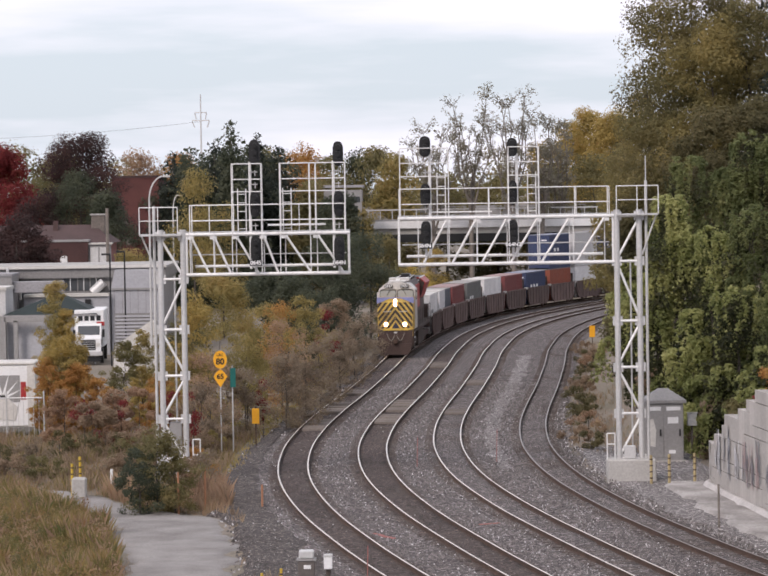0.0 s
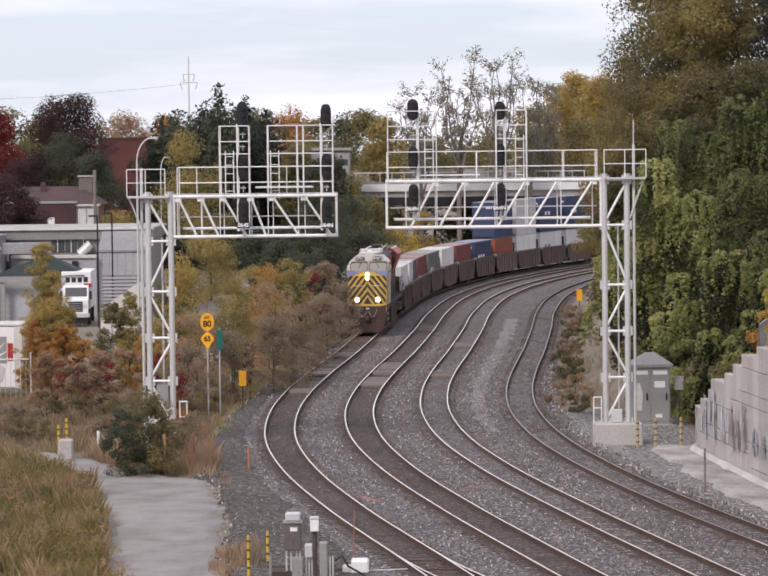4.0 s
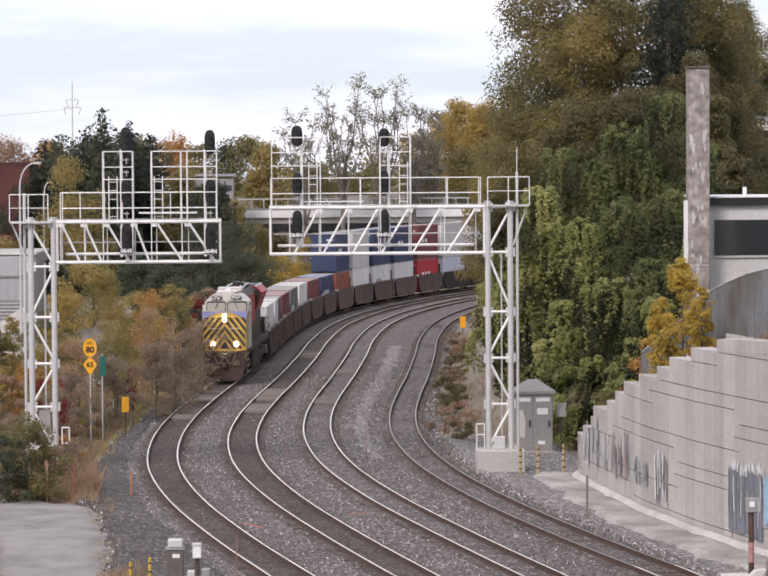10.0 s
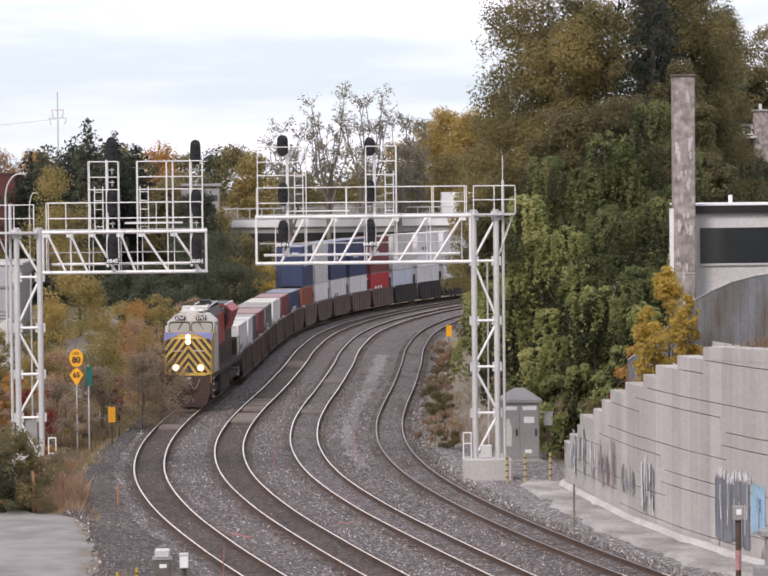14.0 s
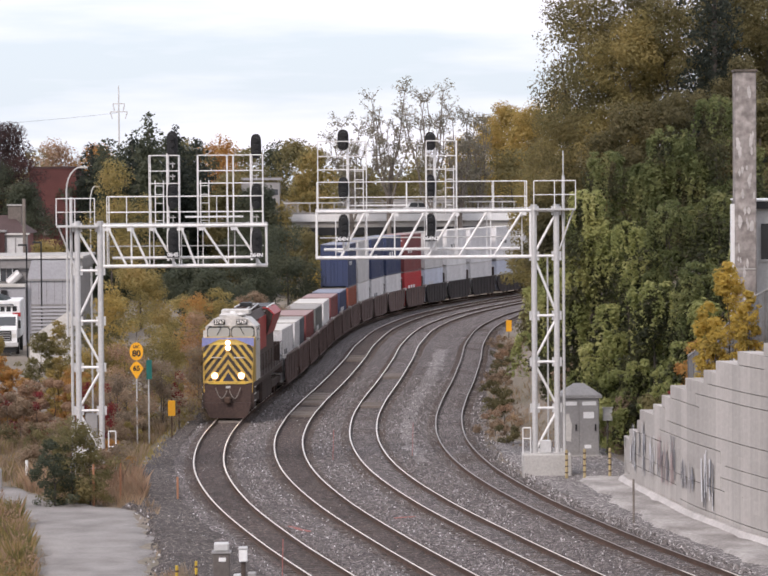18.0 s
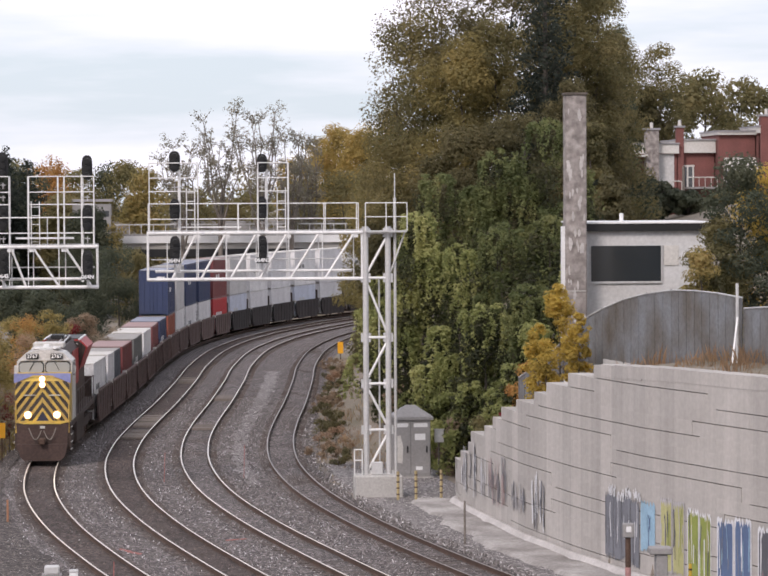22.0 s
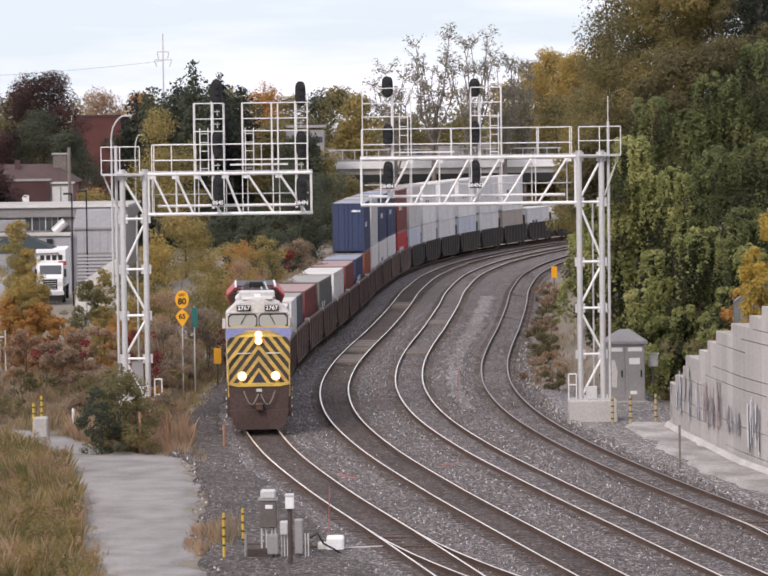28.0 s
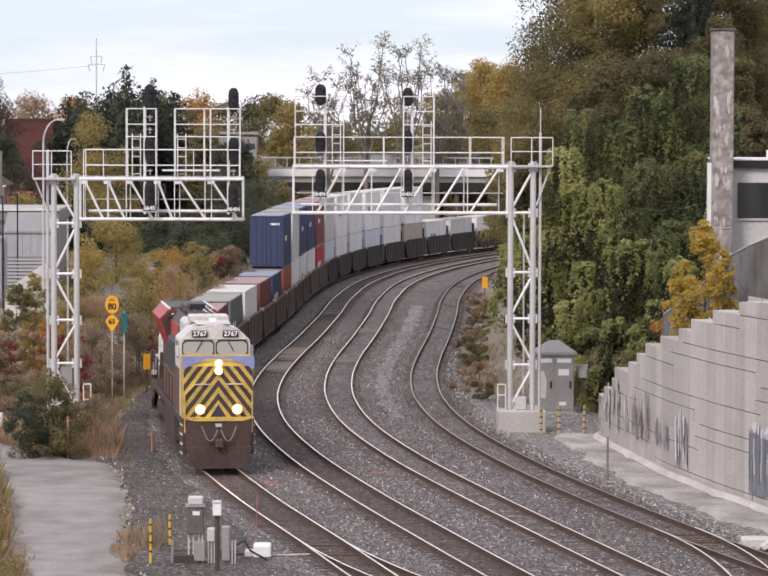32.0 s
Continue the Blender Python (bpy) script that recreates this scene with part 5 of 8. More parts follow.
# ---- loose stones on the ballast ----
def loose_stones(name, count, material, seed, label, lo, hi):
    """Single stones, each a small skewed pyramid, strewn over the ballast."""
    rng = np.random.default_rng(seed)
    y = 78 + 150 * rng.uniform(0, 1, count) ** 1.5
    verge = table((90, 112, 124, 143, 161, 185), (7.4, 7.2, 5.8, 4.4, 3.4, 2.6))
    a = np.array([max(track_x(1, v) - verge(v), road_right(v) - 0.4) for v in y])
    b = np.array([min(track_x(4, v) + 2.3, edge(v) - 2.4) for v in y])
    x = a + (b - a) * rng.uniform(0, 1, count)
    off = np.min([np.abs(np.abs(x - np.array([track_x(k, v) for v in y])) - GAUGE / 2) for k in (1, 2, 3, 4)], axis=0)
    mid = np.min([np.abs(x - np.array([track_x(k, v) for v in y])) for k in (1, 2)], axis=0)
    west = x < np.array([track_x(1, v) for v in y]) - 1.6
    ok = (off > 0.14) & (~west | (rng.uniform(0, 1, count) < 0.3)) & ((mid > 1.15 + 0.3 * rng.uniform(-1, 1, count)) | (rng.uniform(0, 1, count) < 0.12))
    x, y = x[ok], y[ok]
    n = len(x)
    s = rng.uniform(lo, hi, n)
    z = np.full(n, -0.225)
    t = rng.uniform(0, 2 * math.pi, n)
    v = [np.stack([x + s * np.cos(t + q) * k, y + s * np.sin(t + q) * k, z - 0.03], 1) for q, k in ((0, 1), (1.4, 0.8), (3.0, 1.1), (4.6, 0.75))]
    v.append(np.stack([x + s * 0.3 * np.cos(t), y + s * 0.3 * np.sin(t), z + s * rng.uniform(0.5, 1.1, n)], 1))
    v.append(np.stack([x - s * 0.35 * np.sin(t), y + s * 0.35 * np.cos(t), z + s * rng.uniform(0.4, 0.9, n)], 1))
    v = np.stack(v, 1).reshape(-1, 3)
    i = np.arange(n)[:, None] * 6
    f = np.concatenate([i + np.array([p]) for p in ((0, 1, 4), (1, 5, 4), (1, 2, 5), (2, 3, 5), (3, 4, 5), (3, 0, 4))])
    tagged(new(name, raw(name, v, f, material)), label, "stones", kind="stuff")


STONE = mat("ballast_stone", (0.175, 0.157, 0.152), 0.95, 0, 0.3, 0.4, 9, 0.0, spread=0.55, island=True)
PALESTONE = mat("pale_ballast_stone", (0.50, 0.48, 0.48), 0.9, 0, 0.2, 0.4, 9, 0.0, spread=0.35, island=True)
loose_stones("loose_stones", 52000, STONE, 21, "grey crushed stones strewn over the ballast", 0.04, 0.085)
loose_stones("pale_stones", 13000, PALESTONE, 22, "pale broken stones among the ballast", 0.03, 0.07)

# ---- grass and weeds ----
def beside_road(x, y):
    return not (road_left(y) - 0.2 < x < road_right(y) + 0.2) and x < track_x(1, y) - 3.4


strip("dirt_road", road_left, road_right, 60, 156, 0.5, FLOOR + 0.09, DIRT, "pale packed dirt track beside the ballast", "road", 10, 0.9)
grass("tall_grass", -24, -8.8, 98, 152, 170000, 1.05, LEAF["grass"], "tall yellow-green grass beside the dirt track", 5, lambda x, y: beside_road(x, y) and not 106.6 < y < 108.6 and x < road_left(y) - 0.5 * noise.noise((y * 1.1, x, 3)), 0.010)
grass("weeds", -24, -8.8, 98, 152, 46000, 1.15, LEAF["russet"], "reddish seed stalks in the tall grass", 15, lambda x, y: beside_road(x, y) and not 106.6 < y < 108.6, 0.009)
def meadow():
    """Leafy weeds that stand among the tall grass."""
    rng = np.random.default_rng(91)
    for col, n, seed in (("grass", 420, 92), ("russet", 160, 93), ("olive", 200, 94)):
        pts = []
        while len(pts) < n:
            x, y = rng.uniform(-20, -8.9), rng.uniform(98, 152)
            if beside_road(x, y) and x < road_left(y) - 0.1 and not 106.4 < y < 108.8:
                pts.append((x, y, ground_z(x, y) + rng.uniform(0.25, 0.95)))
        r = np.tile(np.array([0.28, 0.28, 0.4]), (n, 1)) * rng.uniform(0.5, 1.3, (n, 1))
        tagged(new("meadow_weeds", leaves("meadow_weeds", pts, r, n * 55, 0.095, LEAF[col], seed)), "leafy %s weeds among the tall grass" % {"grass": "yellow-green", "russet": "reddish", "olive": "olive"}[col], "weeds", kind="stuff")


meadow()
grass("weeds", -30, -7, 136, 186, 60000, 0.75, LEAF["weed"], "faded brown weeds on the waste ground", 6, beside_road, 0.015)
grass("weeds", -26, -8.5, 148, 190, 14000, 0.7, LEAF["grass"], "yellowing weeds on the waste ground", 8, beside_road, 0.015)
grass("weeds", -8.4, -5.2, 104, 121, 9000, 0.8, LEAF["russet"], "reddish dry weeds by the switch", 7, lambda x, y: math.hypot((x + 6.45) / 0.7, (y - 112) / 4) < 1, 0.011)
grass("weeds", -8.4, -5.2, 104, 121, 4000, 0.9, LEAF["mauve"], "mauve-brown weeds by the switch", 17, lambda x, y: math.hypot((x + 5.9) / 0.7, (y - 112) / 4) < 1, 0.011)
grass("weeds", -14, -7, 96, 150, 5000, 0.35, LEAF["weed"], "low dry weeds along the dirt track's edge", 18, lambda x, y: abs(x - road_right(y)) < 0.5 * abs(noise.noise((y * 0.5, 2, 8))) + 0.1 or abs(x - road_left(y)) < 0.5, 0.012)
grass("weeds", -11.5, 6, 155, 262, 30000, 0.5, LEAF["yellow"], "low yellow weeds along the ballast", 9, lambda x, y: -4.6 < x - track_x(1, y) < -2.5, 0.03)
grass("weeds", 8, 16, 158, 282, 9000, 0.45, LEAF["weed"], "dry brown weeds beside the siding", 10, lambda x, y: x > track_x(4, y) + 2.0 and x < edge(y) + 1 and not (8.5 < x and y < 170), 0.03)
grass("dry_grass", 14, 24, 100, 146, 14000, 0.75, LEAF["straw"], "straw-coloured grass on top of the retaining wall", 11, lambda x, y: 1.1 < x - edge(y) < 4.2 and 100 < y < 136 and noise.noise((x * 0.5, y * 0.3, 1)) > -0.1, 0.014)
grass("weeds", 13.5, 26, 128, 160, 12000, 0.7, LEAF["weed"], "brown weeds above the wall", 12, lambda x, y: x - edge(y) > 1.1)


# ---- signs, posts and cases by the tracks ----
def speed_sign():
    t = thing("speed_sign", -11.0, 173, FLOOR, "yellow round and diamond speed boards marked 80 and 65", "sign")
    part("post", one_tube((0, 0.06, -0.3), (0, 0.06, 5.6), 0.04, 6), GALV, t)
    n = 28
    disc = part("round_board", one_prism([(0.37 * math.cos(2 * math.pi * i / n), 5.2 + 0.49 * math.sin(2 * math.pi * i / n)) for i in range(n)], -0.02, 0.02), YELLOW, t, "yellow oval board")
    writing("digits", "80", 0.46, BLACK, disc, pose(0, -0.03, 5.08, 90, 0, 0))
    writing("letters", "LRC", 0.2, RUST, disc, pose(0, -0.03, 5.45, 90, 0, 0))
    dia = part("diamond_board", one_prism([(-0.38, 4.28), (0, 3.68), (0.38, 4.28), (0.18, 4.55), (0, 4.68), (-0.18, 4.55)], -0.02, 0.02), YELLOW, t, "yellow pointed board")
    writing("digits", "65", 0.38, BLACK, dia, pose(0, -0.03, 4.27, 90, 0, 0))


def plain_sign(name, x, y, w, z0, z1, material, label, post=True, turn=0.0):
    t = thing(name, x, y, FLOOR, label, "sign", turn=turn)
    part("post", one_tube((0, 0.05, -0.3), (0, 0.05, z1 + 0.1), 0.04, 6), RUST if post else GALV, t)
    part("board", one_box(-w / 2, w / 2, -0.02, 0.02, z0, z1, 0.008), material, t)


def bollard(x, y, h, r, col, label, striped=True):
    t = thing("marker_post", x, y, FLOOR, label, "post", "marker posts")
    part("post", one_tube((0, 0, -0.2), (0, 0, h), r, 8), col, t)
    if striped:
        for i in range(4):
            part("band", one_tube((0, 0, h - 0.16 - i * 0.3), (0, 0, h - 0.23 - i * 0.3), r + 0.005, 8), RUST, t)


GREEN = mat("sign_green", (0.02, 0.20, 0.17), 0.5, 0, 0.1)
POSTYELLOW = mat("post_yellow", (0.62, 0.42, 0.05), 0.6, 0, 0.2, 1.0, 8, 0.05)
POSTPALE = mat("faded_post_yellow", (0.50, 0.40, 0.21), 0.7, 0, 0.3, 1.0, 8, 0.05)
POSTORANGE = mat("post_orange", (0.42, 0.2, 0.11), 0.7, 0, 0.25)
BROWNCASE = mat("brown_grey_case", (0.14, 0.12, 0.11), 0.6, 0.1, 0.2, 0.9, 9, 0.05)

speed_sign()
plain_sign("marker_sign", -10.35, 173.5, 0.36, 3.65, 4.7, GREEN, "green marker board seen edge-on on a thin post", False, 40)
plain_sign("marker_sign", -9.27, 176, 0.4, 1.45, 2.3, YELLOW, "plain yellow rectangular board on a short post")
plain_sign("marker_sign", 15.0, 280, 0.5, 0.75, 1.75, YELLOW, "plain yellow rectangular board beside the siding")


def signal_case():
    t = thing("signal_case", 12.42, 164.6, FLOOR, "grey metal signal case with a hipped roof", "cabinet")
    part("plinth", one_box(-1.15, 1.15, -0.6, 0.6, -0.2, 0.15), CONCRETE, t)
    part("body", one_box(-1.02, 1.02, -0.5, 0.5, 0.15, 3.1, 0.02), CASE, t)
    bm = bmesh.new()
    lo = [bm.verts.new(p) for p in ((-1.16, -0.62, 3.1), (1.16, -0.62, 3.1), (1.16, 0.62, 3.1), (-1.16, 0.62, 3.1))]
    mid = [bm.verts.new(p) for p in ((-1.16, -0.62, 3.25), (1.16, -0.62, 3.25), (1.16, 0.62, 3.25), (-1.16, 0.62, 3.25))]
    top = [bm.verts.new(p) for p in ((-0.25, 0, 3.85), (0.25, 0, 3.85))]
    for i in range(4):
        bm.faces.new((lo[i], lo[(i + 1) % 4], mid[(i + 1) % 4], mid[i]))
    bm.faces.new((mid[0], mid[1], top[1], top[0]))
    bm.faces.new((mid[1], mid[2], top[1]))
    bm.faces.new((mid[2], mid[3], top[0], top[1]))
    bm.faces.new((mid[3], mid[0], top[0]))
    bm.faces.new(lo[::-1])
    part("roof", bm, CASE, t)
    for x0, x1 in ((-0.98, -0.02), (0.02, 0.98)):
        d = part("door", one_box(x0, x1, -0.53, -0.5, 0.3, 3.0, 0.01), CASE, t)
        part("handle", one_box(x1 - 0.2, x1 - 0.12, -0.58, -0.53, 1.4, 1.75), BLACK, d)
        part("louvre", one_box(x0 + 0.12, x1 - 0.12, -0.545, -0.53, 2.72, 2.92), WHITE, d, "white louvre plate")
    part("notice", one_box(0.2, 0.75, -0.545, -0.53, 2.05, 2.38), WHITE, t, "white notice")
    part("notice", one_box(0.25, 0.6, -0.545, -0.53, 0.5, 0.68), WHITE, t, "white notice")
    part("paint_smear", one_prism([(-0.75, 0.9), (-0.45, 0.85), (-0.4, 1.7), (-0.55, 2.3), (-0.85, 2.25), (-0.7, 1.6)], -0.545, -0.53), PALE, t)


def post_box(x, y, zb, zt, w):
    t = thing("junction_post", x, y, FLOOR, "grey junction box on a timber post", "post box")
    part("post", one_tube((0, 0.1, -0.2), (0, 0.1, zt), 0.06, 6), WOOD, t)
    part("box", one_box(-w / 2, w / 2, -0.15, 0.08, zb, zt, 0.02), GALV, t)
    part("lid", one_box(-w / 2 - 0.03, w / 2 + 0.03, -0.18, 0.1, zt, zt + 0.05), GALV, t)


signal_case()
post_box(13.95, 165, 1.85, 2.5, 0.5)
for x, y, h, r in ((10.9, 152.4, 1.45, 0.07), (11.75, 152.2, 1.5, 0.07), (13.0, 152.6, 1.5, 0.07)):
    bollard(x, y, h, r, POSTPALE, "faded yellow guard post by the foundation")
plinth = thing("concrete_slab", 12.3, 152.3, FLOOR, "low pale concrete slab between guard posts", "slab")
part("slab", one_box(-0.5, 0.5, -0.3, 0.3, -0.1, 0.16, 0.03), PALE, plinth)
bollard(12.3, 132.8, 1.9, 0.045, WOOD, "leaning timber stake by the service path", False)
for x, y, h in ((-11.0, 142.0, 1.9), (-9.9, 143.5, 2.0), (-7.3, 143.0, 1.2)):
    bollard(x, y, h, 0.05, POSTORANGE, "rusty orange stake among the weeds", False)
for x, y, h in ((-5.48, 106.3, 1.72), (-5.03, 110.6, 1.34), (-2.41, 88.2, 1.3), (-1.92, 90.7, 1.3)):
    bollard(x, y, h, 0.05, POSTYELLOW, "yellow striped marker post beside the dirt track")
for x, y, h in ((-16.7, 150.6, 1.6), (-16.35, 150.9, 1.9)):
    bollard(x, y, h, 0.065, POSTYELLOW, "yellow guard post by the dirt track")
for y, x0 in ((109.3, -5.0), (108.5, -4.7)):
    beam_t = thing("timber", x0, y, FLOOR, "dark weathered timber under the switch boxes", "timber", "timbers under the switch boxes")
    part("timber", one_box(0, 2.4, -0.14, 0.14, 0.02, 0.3, 0.02), TIE, beam_t)
bollard(-14.9, 151.4, 1.25, 0.07, WHITE, "white marker post with a dark foot", False)
blk = thing("concrete_block", -16.3, 150.0, FLOOR, "broken pale concrete block on the waste ground", "block")
part("block", one_box(-0.35, 0.35, -0.3, 0.3, -0.1, 1.0, 0.08), CONCRETE, blk)


def whip(x, y, h):
    t = thing("red_marker", x, y, FLOOR, "thin faded red marker rod in the ballast", "marker rod", "red marker rods")
    part("rod", one_tube((0, 0, -0.1), (0.06, 0, h), 0.02, 6), POSTRED, t)


SPRAYPINK = mat("faded_pink_spray", (0.45, 0.24, 0.23), 0.8, 0, 0.3, 3.0, 9, 0.1)
POSTRED = mat("faded_red", (0.36, 0.13, 0.115), 0.7, 0, 0.2)
for x, y, h in ((-2.05, 110.5, 2.1), (-0.35, 162, 1.7), (3.75, 164, 1.9)):
    whip(x, y, h)


def switch_stand():
    """The power switch machine by the first track and its cases."""
    t = thing("switch_cases", -3.95, 106.5, FLOOR, "grey and brown switch equipment cases on dark timbers", "equipment case")
    for y in (-0.75, 0.0, 0.6):
        part("timber", one_box(-0.95, 1.75, y - 0.13, y + 0.13, -0.1, 0.2, 0.02), TIE, t)
    part("timber", one_box(-0.75, 0.1, -0.3, 0.3, 0.2, 0.5, 0.02), TIE, t)
    tall = part("tall_case", one_box(-0.32, 0.25, -0.28, 0.25, 1.2, 2.12, 0.03), BROWNCASE, t, "brown-grey upper case")
    part("rim", one_box(-0.36, 0.29, -0.32, 0.28, 2.12, 2.18), CASE, tall)
    part("cap", one_box(-0.28, 0.22, -0.25, 0.2, 2.18, 2.46, 0.04), GALV, tall)
    part("nameplate", one_box(-0.12, 0.12, -0.3, -0.28, 1.85, 1.98), WHITE, tall)
    for x in (-0.26, -0.1, 0.08, 0.2):
        part("stand_leg", one_tube((x, -0.1, 0.2), (x, -0.1, 1.2), 0.035, 6), GALV, t)
    part("low_case", one_box(-0.08, 0.3, -0.32, 0.2, 0.3, 0.95, 0.03), CASE, t)
    part("side_case", one_box(0.36, 0.62, -0.3, 0.1, 0.95, 1.4, 0.03), GALV, t)
    part("side_case", one_box(0.85, 1.12, -0.25, 0.2, 0.3, 1.45, 0.03), CASE, t)
    for x in (0.4, 0.5, 0.6, 1.2, 1.3):
        part("conduit", one_tube((x, -0.1, 0.1), (x, -0.1, 0.98), 0.03, 6), GALV, t)
    part("stub_pipe", one_tube((-0.8, -0.2, 0.1), (-0.8, -0.2, 1.0), 0.05, 6), CASE, t)
    p = thing("switch_lamp", -3.2, 104.6, FLOOR, "white signal box on a brown timber post", "post box")
    part("post", one_tube((0, 0, -0.9), (0, 0, 2.1), 0.08, 8), TIE, p)
    part("box", one_box(-0.14, 0.14, -0.2, 0.05, 2.05, 2.45, 0.02), WHITE, p)
    part("cap", one_box(-0.15, 0.15, -0.22, 0.07, 2.45, 2.54, 0.02), GALV, p)
    c = thing("cable", -2.6, 107.0, FLOOR, "thick black cable looping over the ballast", "cable")
    pts = [(0.0, 0, 0.75), (0.25, 0, 0.9), (0.45, 0, 0.55), (0.8, 0, 0.35), (1.1, 0.1, 0.15)]
    part("cable", pipe(pts, 0.035), BLACK, c)
    m = thing("switch_machine", -1.75, 108.3, FLOOR, "white painted switch machine beside the rail", "switch machine")
    part("body", one_box(-0.32, 0.28, -0.4, 0.4, 0.1, 0.62, 0.05), WHITE, m)
    part("motor", one_box(-0.62, -0.3, -0.25, 0.25, 0.1, 0.42, 0.05), PALE, m)
    part("rod", one_tube((0.25, 0, 0.22), (1.6, 0.3, 0.22), 0.03, 6), GALV, m)
    e = thing("switch_cases", 16.35, 108.6, FLOOR, "grey switch equipment case on a dark timber base by the wall", "equipment case")
    part("timber", one_prism([(-1.2, 0.0), (0.9, 0.0), (0.95, 0.55), (0.2, 0.5), (-0.9, 0.35)], -0.7, 0.7), TIE, e, "dark sloping base")
    part("ramp_board", one_prism([(-0.95, 0.4), (-0.35, 0.75), (-0.2, 1.0), (-0.55, 0.95), (-1.0, 0.5)], -0.5, 0.1), PALE, e, "pale tilted board")
    part("low_case", one_box(-0.1, 0.35, -0.5, 0.3, 0.5, 1.35, 0.03), CASE, e)
    part("pillar", one_box(0.3, 0.7, -0.25, 0.25, 0.5, 2.35, 0.03), CASE, e)
    part("cap", one_box(0.08, 0.85, -0.35, 0.35, 2.35, 2.6, 0.04), CASE, e)
    q = thing("switch_lamp", 15.95, 110.3, FLOOR, "grey signal box on a pink-sprayed rusty post by the wall", "post box")
    part("post", one_tube((0, 0, -0.3), (0, 0, 2.9), 0.1, 8), RUST, q)
    part("spray_patch", one_tube((0, 0, 1.0), (0, 0, 1.7), 0.105, 8), SPRAYPINK, q, "faded pink spray paint")
    part("box", one_box(-0.2, 0.2, -0.2, 0.1, 2.75, 3.25, 0.03), CASE, q)
    part("lens_plate", one_box(-0.09, 0.09, -0.22, -0.2, 2.95, 3.15), WHITE, q)
    k = thing("switch_machine", 15.5, 110.6, FLOOR, "grey switch machine beside the siding", "switch machine")
    part("body", one_box(-0.55, 0.55, -0.4, 0.4, 0.1, 0.55, 0.06), PALE, k)
    part("motor", one_box(0.55, 1.0, -0.25, 0.25, 0.1, 0.4, 0.05), CASE, k)
    for x, y in ((17.8, 105.0), (18.0, 109.4)):
        bollard(x, y, 1.9, 0.06, POSTYELLOW, "yellow guard post beside the wall")


switch_stand()


# ---- crossovers and the plank crossing ----
def turnout(k, j, y0, y1, label):
    """Curved rails that lead from one track to the next."""
    t = thing("turnout", 0, 0, 0, label, "railway switch", "turnouts")

    class Lead:
        ys = np.linspace(y0, y1, 60)
        u = (ys - y0) / (y1 - y0)
        w = u * u * (3 - 2 * u)
        p = np.stack([[(1 - a) * track_x(k, y) + a * track_x(j, y) for a, y in zip(w, ys)], ys], 1)
        s = np.concatenate([[0], np.cumsum(np.hypot(*np.diff(p, axis=0).T))])

        def at(self, s):
            return np.array([np.interp(s, self.s, self.p[:, 0]), np.interp(s, self.s, self.p[:, 1])])
    lead = Lead()
    lead.s = Lead.s if Lead.s[-1] > 0 else -Lead.s
    n = float(lead.s[-1]) - 1
    for side in (-1, 1):
        v, f = sweep(lead, 0.0, n, 1.0, side * GAUGE / 2, RAIL_FOOT)
        rail = new("rail", raw("rail", v, f, RUST))
        rail.parent = t
        v, f = sweep(lead, 0.0, n, 1.0, side * GAUGE / 2, [(a, b + 0.003) for a, b in RAIL_HEAD])
        head = new("railhead", raw("railhead", v, f, RAILTOP))
        head.parent = rail
    for i in range(6):
        y = y0 + (y1 - y0) * (0.02 + i * 0.022)
        part("tie_rod" if i % 3 == 0 else "slide_plate", one_box(track_x(k, y) - 0.9, track_x(k, y) + 0.9, y - 0.07, y + 0.07, -0.225, -0.18 if i % 3 else -0.15), RUST, t)


turnout(1, 2, 111.4, 74, "crossover rails leading from the first track to the second")
turnout(4, 3, 114.2, 82, "crossover rails leading from the siding to the third track")


def crossing(k, y0, y1):
    t = thing("plank_crossing", 0, 0, 0, "worn timber crossing planks between the rails", "crossing", "plank crossings")
    n = int((y1 - y0) / 0.42)
    me = link("plank", one_box(-0.66, 0.66, -0.19, 0.19, -0.2, -0.04, 0.015), PLANK)
    for i in range(n):
        y = y0 + (i + 0.5) * (y1 - y0) / n
        if math.sin(y * 2.1) + math.sin(y * 0.7) < -1.2:
            continue
        ob = new("plank", me)
        ob.parent = t
        ob.matrix_basis = pose(track_x(k, y), y, 0.02 * math.sin(y * 9), 0, 0, -math.degrees(math.atan2(track_x(k, y + 1) - track_x(k, y), 1)))


for k, y0, y1 in ((1, 186, 193), (1, 199, 208), (1, 216, 220), (2, 190, 196), (2, 200, 209), (2, 246, 252), (3, 196, 200), (3, 225, 229)):
    crossing(k, y0, y1)


def litter():
    """Broken boards that lie in the ballast."""
    for x, y, turn in ((-1.9, 131, 25), (-1.5, 130, 30), (2.75, 134.5, -60), (6.3, 236, 80), (6.0, 230, 60)):
        t = thing("board", x, y, -0.26, "broken reddish board lying on the ballast", "board", "boards in the ballast", turn=turn)
        part("board", one_box(-0.07, 0.07, -0.5, 0.5, 0, 0.07, 0.01), POSTRED if y < 200 else TIE, t)


litter()


# ---- graffiti on the wall ----
def paint(name, rgb):
    return mat(name, rgb, 0.7, 0, 0.15, 0.8, 9, 0.1)


